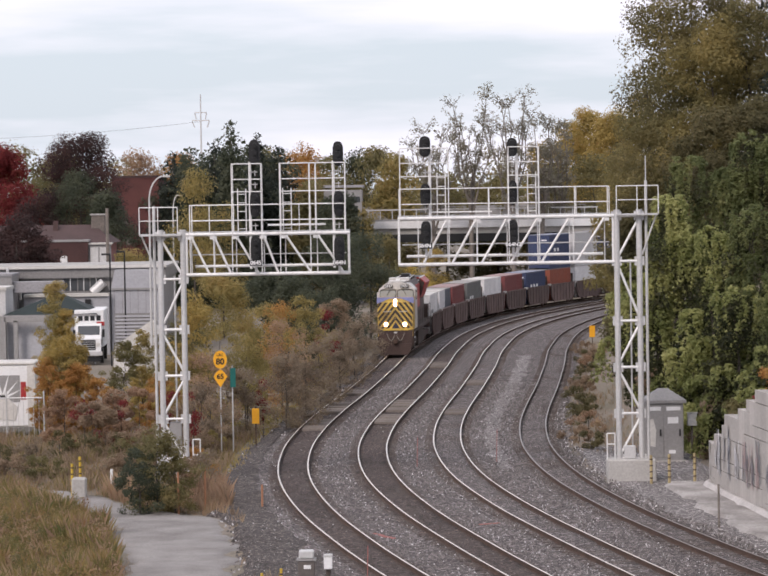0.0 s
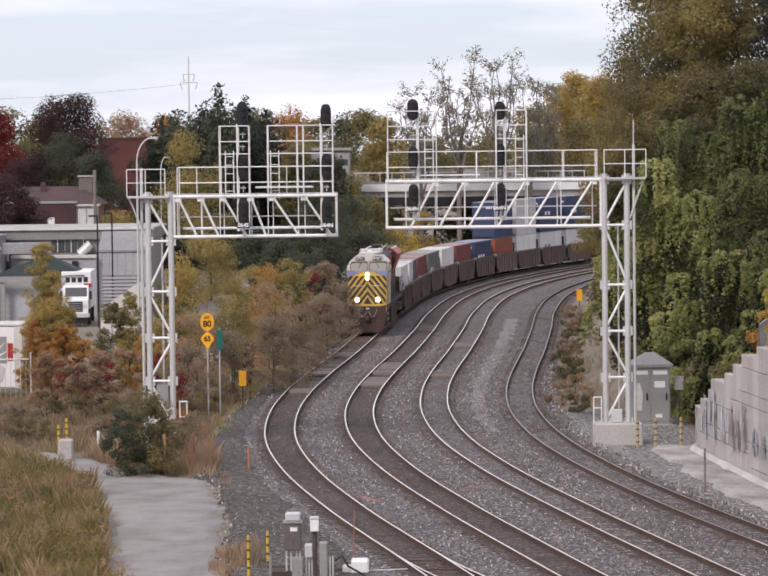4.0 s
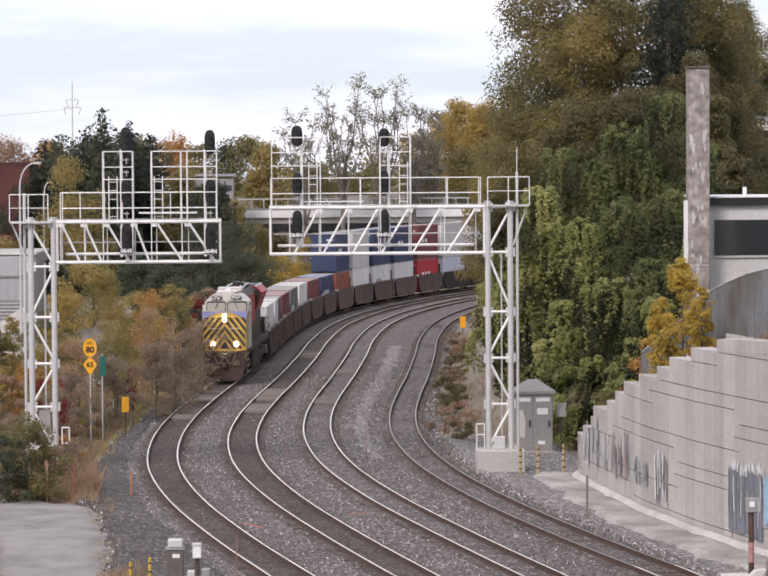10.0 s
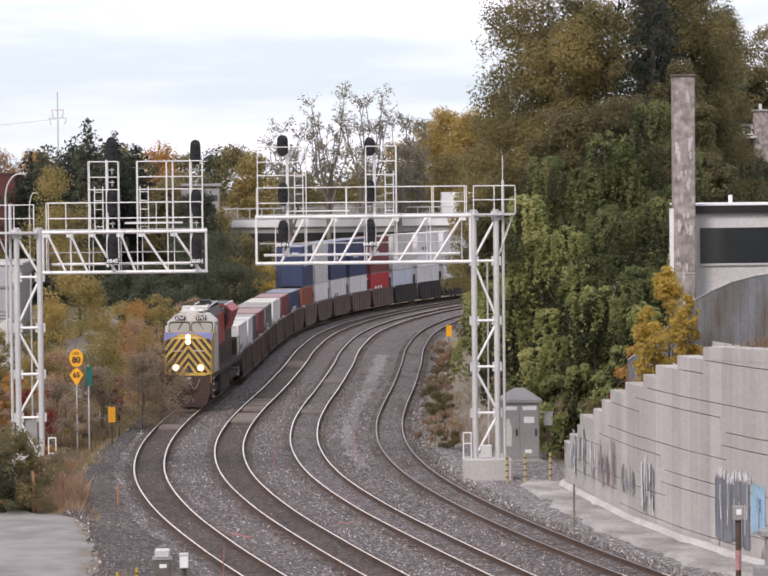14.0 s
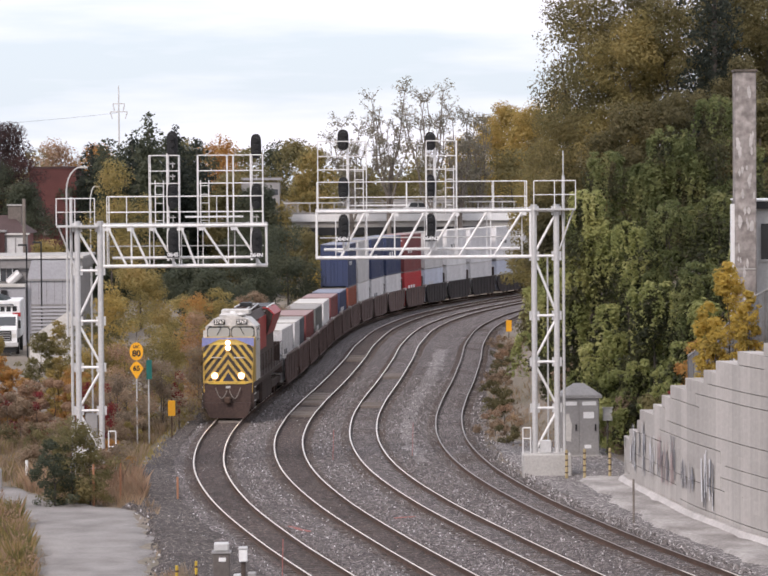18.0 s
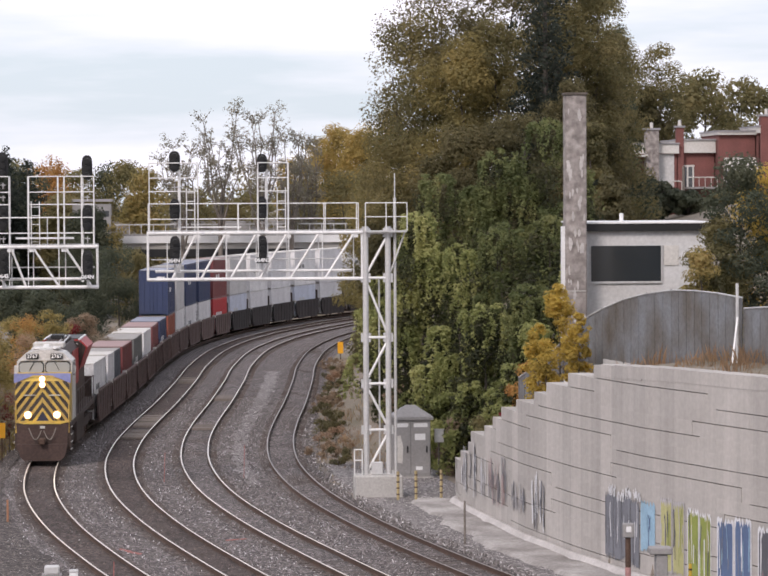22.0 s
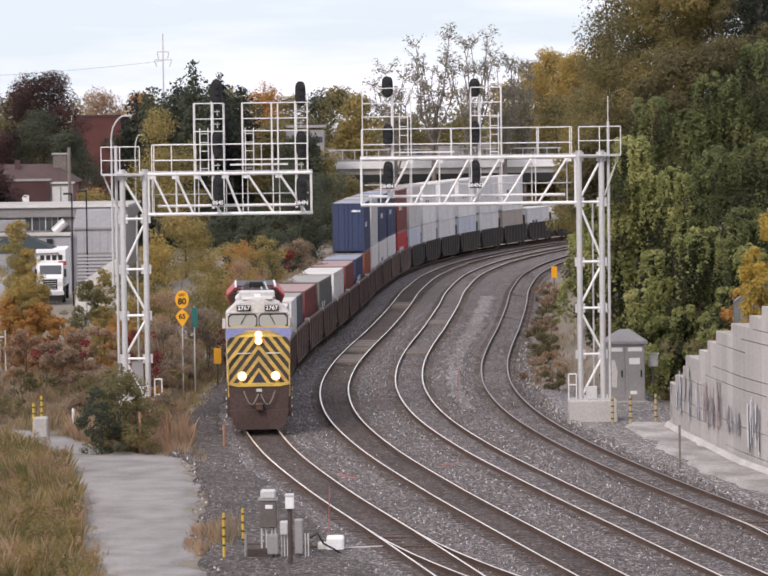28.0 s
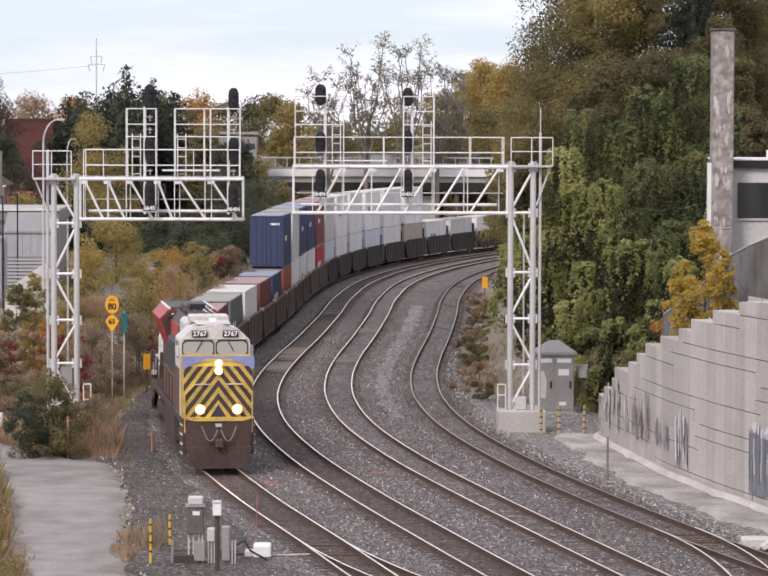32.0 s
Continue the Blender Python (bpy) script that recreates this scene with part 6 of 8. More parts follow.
SPRAY = {"white": paint("white_spray", (0.72, 0.72, 0.74)), "black": paint("black_spray", (0.10, 0.10, 0.115)), "blue": paint("blue_spray", (0.10, 0.15, 0.27)), "sky": paint("sky_spray", (0.30, 0.47, 0.60)),
         "lime": paint("lime_spray", (0.44, 0.42, 0.20)), "moss": paint("moss_spray", (0.26, 0.30, 0.07)), "pink": paint("pink_spray", (0.47, 0.36, 0.345)), "grey": paint("grey_spray", (0.19, 0.195, 0.22)), "pale": paint("pale_spray", (0.46, 0.44, 0.45)), "pinkish": paint("dusty_pink_spray", (0.43, 0.31, 0.30)), "lilac": paint("lilac_spray", (0.42, 0.41, 0.45))}


def tag(ya, yb, z0, z1, colours, letters, seed, label, solid=True):
    """Tall sprayed letters on the wall's face, no words: an outline, a fill with ragged ends, and thin runs of paint over it."""
    rng = random.Random(seed)
    g = thing("graffiti", 0, 0, 0, label, "graffiti", "graffiti on the wall")
    sa, sb = wall_s(ya), wall_s(yb)
    w = (sb - sa) / letters

    def spread(s0, s1, a, b, col, off, teeth, ragged, bend=0.0):
        """A patch of paint between two heights whose ends are ragged."""
        bm = bmesh.new()
        last = None
        for i in range(teeth * 2 + 1):
            u = i / (teeth * 2)
            dent = 1.0 if i % 2 else rng.uniform(-0.2, 0.5)
            lo, hi = a + ragged * rng.uniform(0.0, 1.0) * dent, b - ragged * rng.uniform(0.1, 1.0) * (1 - dent) * 1.4
            col_v = []
            for k in range(5):
                v = k / 4
                sx = s0 + (s1 - s0) * u + bend * math.sin(v * 4.1 + seed)
                x, y = WallLine.at(sx)
                col_v.append(bm.verts.new((x - 0.02 - off, y - 0.004, lo + (hi - lo) * v)))
            if last:
                for k in range(4):
                    bm.faces.new((last[k], col_v[k], col_v[k + 1], last[k + 1]))
            last = col_v
        part("stroke", bm, SPRAY[col], g)
    for i in range(letters):
        s0, h = sa + i * w, z1 - z0
        j = rng.uniform(-0.12, 0.12)
        if solid:
            spread(s0 + 0.02 * w, s0 + 0.98 * w, z0 + j - 0.1, z1 + j + 0.16, colours[-1], 0.006, 5, 0.3)
            spread(s0 + 0.08 * w, s0 + 0.92 * w, z0 + j, z1 + j, colours[0], 0.011, 6, 0.24)
        for k in range(7 if solid else 15):
            q, thin = rng.uniform(0.08, 0.86) * w, rng.uniform(0.03, 0.09) * (1 if solid else 1.7)
            a = z0 + j + rng.uniform(0.0, 0.5) * h
            b = min(z1 + j + 0.1, a + rng.uniform(0.25, 0.7) * h)
            spread(s0 + q, s0 + q + thin, a, b, colours[1 + k % (len(colours) - 1)], 0.016 + 0.002 * k, 1, 0.1, rng.uniform(-0.07, 0.07))


tag(149.2, 147.6, 0.3, 2.6, ("black", "lilac", "white", "black", "white"), 1, 1, "black and white sprayed lettering on the wall", False)
tag(147.0, 145.2, 0.2, 2.7, ("black", "grey", "black", "white"), 1, 2, "black and pale sprayed lettering on the wall", False)
tag(144.6, 143.0, 0.5, 2.5, ("lilac", "white", "pale"), 1, 12, "pale lilac sprayed lettering on the wall", False)
tag(142.6, 138.4, 0.4, 2.6, ("pinkish", "pink", "grey", "pinkish"), 3, 3, "faded pink sprayed lettering on the wall", False)
tag(137.4, 134.6, 0.6, 2.0, ("lilac", "pale", "grey"), 2, 4, "faint grey sprayed lettering on the wall", False)
tag(133.6, 131.2, 0.2, 2.9, ("grey", "grey", "black", "white"), 1, 14, "thin grey and white sprayed lettering on the wall", False)
tag(123.6, 119.8, 0.2, 2.55, ("grey", "black", "white", "grey"), 4, 5, "dark grey sprayed lettering on the wall")
tag(123.2, 119.6, 2.5, 3.05, ("sky", "white", "white"), 4, 19, "pale blue sprayed cloud above the lettering", False)
tag(119.7, 118.4, 0.9, 2.6, ("sky", "blue", "sky"), 1, 9, "sky blue sprayed shapes on the wall")
tag(118.0, 116.0, 0.2, 2.8, ("lime", "moss", "black", "pale"), 2, 6, "lime green sprayed lettering on the wall")
tag(115.8, 113.9, 0.2, 2.7, ("moss", "lime", "black", "white"), 2, 16, "moss green sprayed lettering on the wall")
tag(113.5, 110.9, 0.2, 2.6, ("blue", "grey", "sky", "white"), 2, 7, "blue and white sprayed lettering on the wall")
tag(110.5, 105.0, 0.2, 2.6, ("black", "pinkish", "white"), 4, 8, "dark sprayed lettering on the wall")


# ---- above the wall: fence, chimney, workshop, houses ----
FENCE = mat("weathered_grey_fence", (0.20, 0.21, 0.225), 0.7, 0.1, 0.25, 0.55, 6, 0.1, second=(0.115, 0.10, 0.085))


def sheet_fence():
    t = thing("fence", 0, 0, 0, "weathered grey sheet fence with an arched top rail", "fence", kind="structure")
    runs = (((150, 147.5, 145, 143, 140, 137, 134, 131, 128, 125.5, 123, 120.5), (5.65, 6.35, 7.1, 7.75, 8.75, 9.35, 9.85, 10.2, 10.42, 10.48, 10.45, 10.35)), ((120.3, 117.5, 114.5, 111.5, 108.5, 105.5), (9.95, 10.1, 10.15, 10.05, 9.95, 9.9)))
    for n, (ys, tops) in enumerate(runs):
        pts = [(float(np.interp(y, (100, 120.5, 128, 134, 140, 143, 145, 150), (24.9, 21.85, 20.3, 19.2, 18.2, 17.75, 17.5, 16.5))), y, z) for i, (y, z) in enumerate(zip(ys, tops))]
        for (xa, ya, za), (xb, yb, zb) in zip(pts[:-1], pts[1:]):
            for h in range(3):
                u, v = h / 3, (h + 1) / 3
                a = Vector((xa + (xb - xa) * u, ya + (yb - ya) * u, 0))
                b = Vector((xa + (xb - xa) * v, ya + (yb - ya) * v, 0))
                bm = bmesh.new()
                za2, zb2 = za + (zb - za) * u, za + (zb - za) * v
                low = 7.2 if n or ya < 138 else 6.0 if ya < 144 else 3.9
                d = (b - a).normalized() * 0.03
                side = Vector((0.03, 0.03, 0))
                vs = [bm.verts.new(p) for p in ((a + d).to_tuple()[:2] + (low,), (b - d).to_tuple()[:2] + (low,), (b - d).to_tuple()[:2] + (zb2,), (a + d).to_tuple()[:2] + (za2,))]
                vs2 = [bm.verts.new(Vector(q.co) + side) for q in vs]
                bm.faces.new(vs)
                bm.faces.new(vs2[::-1])
                for i in range(4):
                    bm.faces.new((vs[i], vs2[i], vs2[(i + 1) % 4], vs[(i + 1) % 4]))
                part("panel", bm, FENCE, t)
            part("fence_post", one_tube((xa, ya - 0.05, 6.5 if ya < 144 else 3.7), (xa, ya - 0.05, za + 0.05), 0.035, 6), FENCE, t)
            part("top_rail", one_tube((xa, ya - 0.03, za), (xb, yb - 0.03, zb), 0.035, 6), GALV, t)
    part("fence_post", one_tube((21.62, 120.3, 6.5), (21.62, 120.3, 10.9), 0.06, 6), GALV, t)
    part("prop", one_tube((21.62, 120.2, 9.6), (21.2, 119.0, 7.9), 0.05, 6), ALU, t)


sheet_fence()
STUCCO = mat("stained_stack_concrete", (0.36, 0.325, 0.305), 0.95, 0, 0.4, 2.6, 3.5, 0.5, second=(0.19, 0.165, 0.155))


CLADW = mat("grubby_white_wall", (0.6, 0.6, 0.6), 0.8, 0, 0.15, 0.4, 6, 0.1, second=(0.48, 0.47, 0.46))


def workshop():
    c = thing("chimney", 19.2, 150, ground_z(19.2, 150), "tall square concrete chimney with flaking grey paint", "chimney")
    h = 19.0 - ground_z(19.2, 150)
    part("stack", one_box(-0.5, 0.5, -0.5, 0.5, -0.6, h, 0.05), STUCCO, c)
    part("cap", one_box(-0.55, 0.55, -0.55, 0.55, h, h + 0.12, 0.02), BARK, c)
    rng = random.Random(5)
    for i in range(44):
        x, z, r = rng.uniform(-0.4, 0.4), rng.uniform(h * 0.35, h - 0.5) if i % 4 else rng.uniform(1, h * 0.4), rng.uniform(0.05, 0.13)
        part("paint_flake", one_prism([(x + r * rng.uniform(0.4, 1) * math.cos(a), z + 3.4 * r * rng.uniform(0.4, 1) * math.sin(a)) for a in (k * 0.785 for k in range(8))], -0.506 - 0.0006 * i, -0.5), KERB, c, "patch of pale old paint")
    part("flue_strip", one_box(-0.66, -0.5, -0.2, 0.2, -0.5, h - 6.2), WHITE, c, "white edge strip")
    for z in (1.5, 4.5, 7.5):
        part("band", one_box(-0.52, 0.52, -0.52, 0.52, z, z + 0.06), CONCRETE, c)
    g = ground_z(21, 152)
    w = thing("workshop", 22.3, 154, g, "low white workshop with a dark strip window and flat roof", "building")
    top = 12.55 - g
    part("wall", one_box(-2.5, 3.4, -3.0, 4.0, -0.8, top), CLADW, w)
    part("fascia", one_box(-2.7, 3.6, -3.25, 4.2, top, top + 0.36), BLACK, w)
    part("roof", one_box(-2.75, 3.65, -3.3, 4.25, top + 0.36, top + 0.44), WHITE, w)
    win = part("window", one_box(-2.2, 1.15, -3.06, -2.98, 10.15 - g, 11.85 - g), glass("dark_glass"), w, "dark strip window")
    part("window_frame", one_box(-2.25, 1.15, -3.1, -2.96, 10.05 - g, 10.15 - g), GALV, win)
    part("mullion", one_box(1.15, 1.22, -3.1, -2.96, 10.05 - g, 11.9 - g), GALV, win)
    part("side_window", one_box(1.3, 2.0, -3.05, -2.98, 10.9 - g, 11.85 - g), PALE, w, "boarded pale window")
    part("vent", one_tube((-0.6, -2.0, top + 0.4), (-0.6, -2.0, top + 0.85), 0.1, 8), WHITE, w)


workshop()
BRICK = mat("red_brick", (0.22, 0.085, 0.075), 0.9, 0, 0.25, 0.6, 12, 0.2, second=(0.15, 0.062, 0.055))
ROOFGREY = mat("grey_roofing", (0.33, 0.32, 0.33), 0.9, 0, 0.2, 0.6, 9, 0.2)


glass_pane = glass("window_glass", (0.06, 0.065, 0.07), 0.1)
HILL = 12.2


def terrace(x0, x1, y, eave, roof, label, wall=BRICK, doors=()):
    """One house of the terrace on the hill: a brick front, a white flat roof edge, doors and windows with white frames."""
    w = x1 - x0
    t = thing("brick_house", x0, y, HILL, label, "house", "brick houses on the hill")
    e, r = eave - HILL, roof - HILL
    part("wall", one_box(0, w, 0, 8, -2.5, e), wall, t)
    part("cornice", one_box(-0.1, w + 0.05, -0.35, 8.2, e, r - 0.12), PALE, t, "white cornice")
    part("roof", one_box(-0.15, w + 0.1, -0.45, 8.3, r - 0.12, r), ROOFGREY, t)
    for a, b, z0, z1 in doors:
        win = part("window", one_box(a, b, -0.05, 0.02, z0 - HILL, z1 - HILL), glass_pane, t)
        for x in (a, (a + b) / 2, b):
            part("jamb", one_box(x - 0.06, x + 0.06, -0.12, -0.05, z0 - HILL, z1 - HILL), PALE, win)
        part("lintel", one_box(a - 0.1, b + 0.1, -0.14, -0.05, z1 - HILL, z1 - HILL + 0.14), PALE, win)
    return t


def stack(t, x, w, z0, z1, material, y=-0.5):
    c = part("chimney", one_box(x, x + w, y, y + w, z0 - HILL, z1 - HILL, 0.03), material, t)
    part("chimney_cap", one_box(x - 0.1, x + w + 0.1, y - 0.1, y + w + 0.1, z1 - HILL, z1 - HILL + 0.15), ROOFGREY, c)
    part("flue", one_tube((x + w / 2, y + w / 2, z1 - HILL + 0.15), (x + w / 2, y + w / 2, z1 - HILL + 0.6), 0.13, 8), PALE, c)


def deck(t, x0, x1, z, stair):
    """A timber deck with white posts, and a stair down to the yard."""
    part("deck", one_box(x0, x1, -2.0, -0.1, z - HILL - 0.15, z - HILL), CASE, t)
    n = int((x1 - x0) / 0.45)
    for i in range(n + 1):
        part("baluster", one_tube((x0 + i * (x1 - x0) / n, -1.95, z - HILL), (x0 + i * (x1 - x0) / n, -1.95, z - HILL + 0.75), 0.03, 5), PALE, t)
    part("deck_rail", one_tube((x0, -1.95, z - HILL + 0.75), (x1, -1.95, z - HILL + 0.75), 0.05, 6), PALE, t)
    if stair:
        for i in range(9):
            part("stair", one_box(x0 - 0.22 * i - 0.25, x0 - 0.22 * i, -2.0, -1.2, z - HILL - 0.28 * i - 0.12, z - HILL - 0.28 * i), PALE, t)
        for y in (-2.0, -1.2):
            part("stair_rail", one_tube((x0, y, z - HILL + 0.8), (x0 - 2.2, y, z - HILL - 1.7), 0.05, 6), PALE, t)


a = terrace(34.9, 40.2, 250, 17.45, 18.3, "low brick house with a white roof edge and tall grey chimney", doors=((38.75, 39.7, 15.0, 17.1), (36.0, 36.8, 15.2, 16.6)))
part("side_cladding", one_box(3.5, 5.0, -0.06, 0, 2.6, 5.2), CLADW, a)
stack(a, 0.3, 0.85, 17.5, 19.4, BRICK)
stack(a, 2.6, 1.05, 12.5, 19.3, STUCCO, -1.1)
part("porch_roof", one_box(0.8, 2.7, -1.6, 0, 5.0, 5.15), PALE, a)
deck(a, 4.6, 5.3, 14.5, True)
b = terrace(40.3, 43.2, 250.5, 17.5, 18.6, "brick house with a white roof edge and deck", doors=((40.6 - 40.3, 41.5 - 40.3, 14.7, 16.4),))
stack(b, -0.2, 0.6, 12.5, 19.5, BRICK)
deck(b, 0.4, 2.8, 14.8, False)
c = terrace(43.3, 46.2, 249.0, 18.9, 19.25, "brick house with a striped awning over the door", doors=((0.4, 1.6, 14.9, 16.4),))
aw = part("awning", one_prism([(-1.7, 3.9), (-0.05, 4.9), (-0.05, 4.7), (-1.7, 3.75)], 0.4, 2.9, "x"), PALE, c, "striped white awning")
for i in range(5):
    part("stripe", one_box(0.6 + i * 0.48, 0.78 + i * 0.48, -1.74, -1.69, 3.4, 3.85), BLACK, aw)
deck(c, 0.3, 2.8, 14.7, False)
d = terrace(46.3, 50.0, 247.5, 19.0, 19.6, "brick house with a stout chimney and white windows", doors=((1.6, 2.9, 16.2, 17.9), (0.9, 2.0, 13.4, 15.0)))
stack(d, 0.0, 1.0, 12.5, 20.3, BRICK)
e = terrace(50.1, 54.5, 247, 18.6, 19.3, "plain brick house at the end of the terrace", doors=((0.8, 2.0, 15.8, 17.5), (2.7, 3.9, 15.8, 17.5)))
stack(e, 3.4, 0.8, 18.0, 20.0, BRICK)
for x, y, z in ((36.2, 245, 16.2), (34.7, 244, 16.4), (37.2, 262, 24.5), (40.0, 246, 16.4)):
    p = thing("power_pole", x, y, ground_z(x, y), "thin grey timber pole by the terrace", "pole", "poles by the terrace")
    part("pole", one_tube((0, 0, -0.5), (0, 0, z - ground_z(x, y)), 0.1, 8), WOOD, p)


# ---- west side: depot, house, trucks, lamps ----
CLAD = mat("grey_white_cladding", (0.25, 0.24, 0.235), 0.6, 0.1, 0.2, 0.3, 6, 0.05)
CLADPALE = mat("pale_cladding", (0.40, 0.40, 0.425), 0.6, 0.1, 0.12, 0.3, 6, 0.05)
MAROON = mat("maroon_shingles", (0.085, 0.05, 0.047), 0.9, 0, 0.25, 0.6, 9, 0.2)


def depot():
    t = thing("depot", -40, 282, FLOOR, "long low white depot with a flat roof and dark windows", "building")
    part("wall", one_box(-25, 17.2, 0, 14, -0.4, 6.6), CLAD, t)
    part("fascia", one_box(-25.2, 17.4, -0.4, 14.2, 6.6, 7.4), CLAD, t)
    part("roof", one_box(-25.4, 17.5, -0.6, 14.4, 7.4, 7.62), CONCRETE, t)
    part("eave_line", one_box(-25.4, 17.5, -0.66, -0.6, 7.45, 7.7), PALE, t)
    big = part("clad_hall", one_prism([(12.6, -0.4), (12.6, 5.6), (13.0, 7.3), (16.9, 7.3), (16.9, -0.4)], -1.4, 0.0), CLADPALE, t, "pale clad hall with a dark ledge")
    part("ledge", one_box(12.5, 17.0, -1.55, -1.4, 5.5, 5.68), CASE, big)
    for i in range(6):
        part("sheet_seam", one_box(12.9 + i * 0.7, 12.93 + i * 0.7, -1.42, -1.4, 0.2, 5.5), CLAD, big)
    for x0, x1 in ((8.3, 9.5), (9.6, 10.6), (10.7, 11.7)):
        win = part("window", one_box(x0, x1, -0.05, 0.02, 5.45, 6.55), glass_pane, t)
        part("mullion", one_box((x0 + x1) / 2 - 0.03, (x0 + x1) / 2 + 0.03, -0.09, -0.05, 5.45, 6.55), WHITE, win)
    for i in range(9):
        part("window", one_box(-24 + i * 3.4, -21.7 + i * 3.4, -0.05, 0.02, 4.9, 6.4), glass_pane, t)
    part("duct", one_tube((10.9, -0.5, 5.3), (11.9, -0.5, 6.2), 0.42, 10), GALV, t, "grey metal duct")
    part("lower_roof", one_box(5.0, 12.5, -2.2, -0.4, 5.0, 5.25), PALE, t)
    part("lower_wall", one_box(5.0, 12.5, -2.0, -0.4, -0.4, 5.0), CLADPALE, t)
    part("flood_light", one_box(10.4, 10.9, -2.3, -2.0, 4.3, 4.75), BLACK, t)
    for x, z in ((3.6, 7.6), (4.7, 6.4)):
        part("vent_pipe", one_tube((x, -2.0, 4.8), (x, -2.0, z), 0.12, 8), GALV if z > 7 else PALE, t)
    n = thing("annex", -38.5, 276, FLOOR, "dark grey flat-roofed annex beside the depot", "building")
    part("wall", one_box(-12, 2.95, 0, 5, -0.4, 7.0), CASE, n)
    part("roof", one_box(-12.1, 3.05, -0.1, 5.1, 7.0, 7.2), ROOFGREY, n)
    part("duct", one_box(3.0, 7.4, 0.5, 1.5, 5.5, 6.5, 0.05), ROOFGREY, n)
    y = thing("yard_office", -38.0, 264, FLOOR, "low white yard office with grey posts", "building")
    part("upper_wall", one_box(-9, 3.2, 2.0, 7, -0.4, 6.1), CLADW, y)
    part("upper_roof", one_box(-9.1, 3.3, 1.9, 7.1, 6.1, 6.35), PALE, y)
    part("window", one_box(-0.2, 1.7, 1.94, 2.02, 4.2, 5.45), glass_pane, y)
    part("lower_wall", one_box(-9, 2.35, 0.0, 2.0, -0.4, 4.0), CLADW, y)
    part("lower_roof", one_box(-9.1, 2.5, -0.1, 2.0, 4.0, 4.25), CONCRETE, y)
    part("window", one_box(-1.0, 1.3, -0.05, 0.02, 0.3, 2.4), glass_pane, y)
    part("pilaster", one_box(2.4, 3.4, 0.2, 0.6, -0.4, 4.0), CASE, y)
    part("side_wall", one_box(3.4, 6.6, 1.4, 1.7, -0.4, 4.0), CLADPALE, y)
    part("post", one_box(4.05, 4.4, 0.2, 0.5, -0.4, 3.6), CASE, y)
    part("lintel", one_box(3.3, 6.8, 0.2, 0.5, 3.5, 3.95), CASE, y)
    f = thing("corrugated_screen", -23.7, 262, FLOOR, "grey corrugated metal screen beside the depot", "fence")
    part("frame", one_box(-1.55, 1.6, 0.0, 0.08, -0.3, 4.2), CLAD, f)
    for i in range(14):
        part("sheet_rib", one_box(-1.55, 1.6, -0.07, 0.0, 0.1 + i * 0.29, 0.25 + i * 0.29), CLADPALE, f)


def awning():
    t = thing("canopy", -30.5, 268, FLOOR, "dark green pitched fabric canopy over the yard", "canopy")
    bm = bmesh.new()
    apex = bm.verts.new((0, 0, 5.8))
    rim = [bm.verts.new(p) for p in ((-4.4, -3, 4.05), (3.5, -3, 4.05), (3.5, 3, 4.05), (-4.4, 3, 4.05))]
    for i in range(4):
        bm.faces.new((rim[i], rim[(i + 1) % 4], apex))
    part("roof", bm, mat("green_canvas", (0.022, 0.034, 0.034), 0.8, 0, 0.2), t)
    part("valance", one_box(-4.4, 3.5, -3.02, 3.02, 3.9, 4.05), CASE, t)
    for x in (-4.1, 3.2):
        for y in (-2.8, 2.8):
            part("post", one_tube((x, y, -0.3), (x, y, 3.95), 0.07, 6), GALV, t)


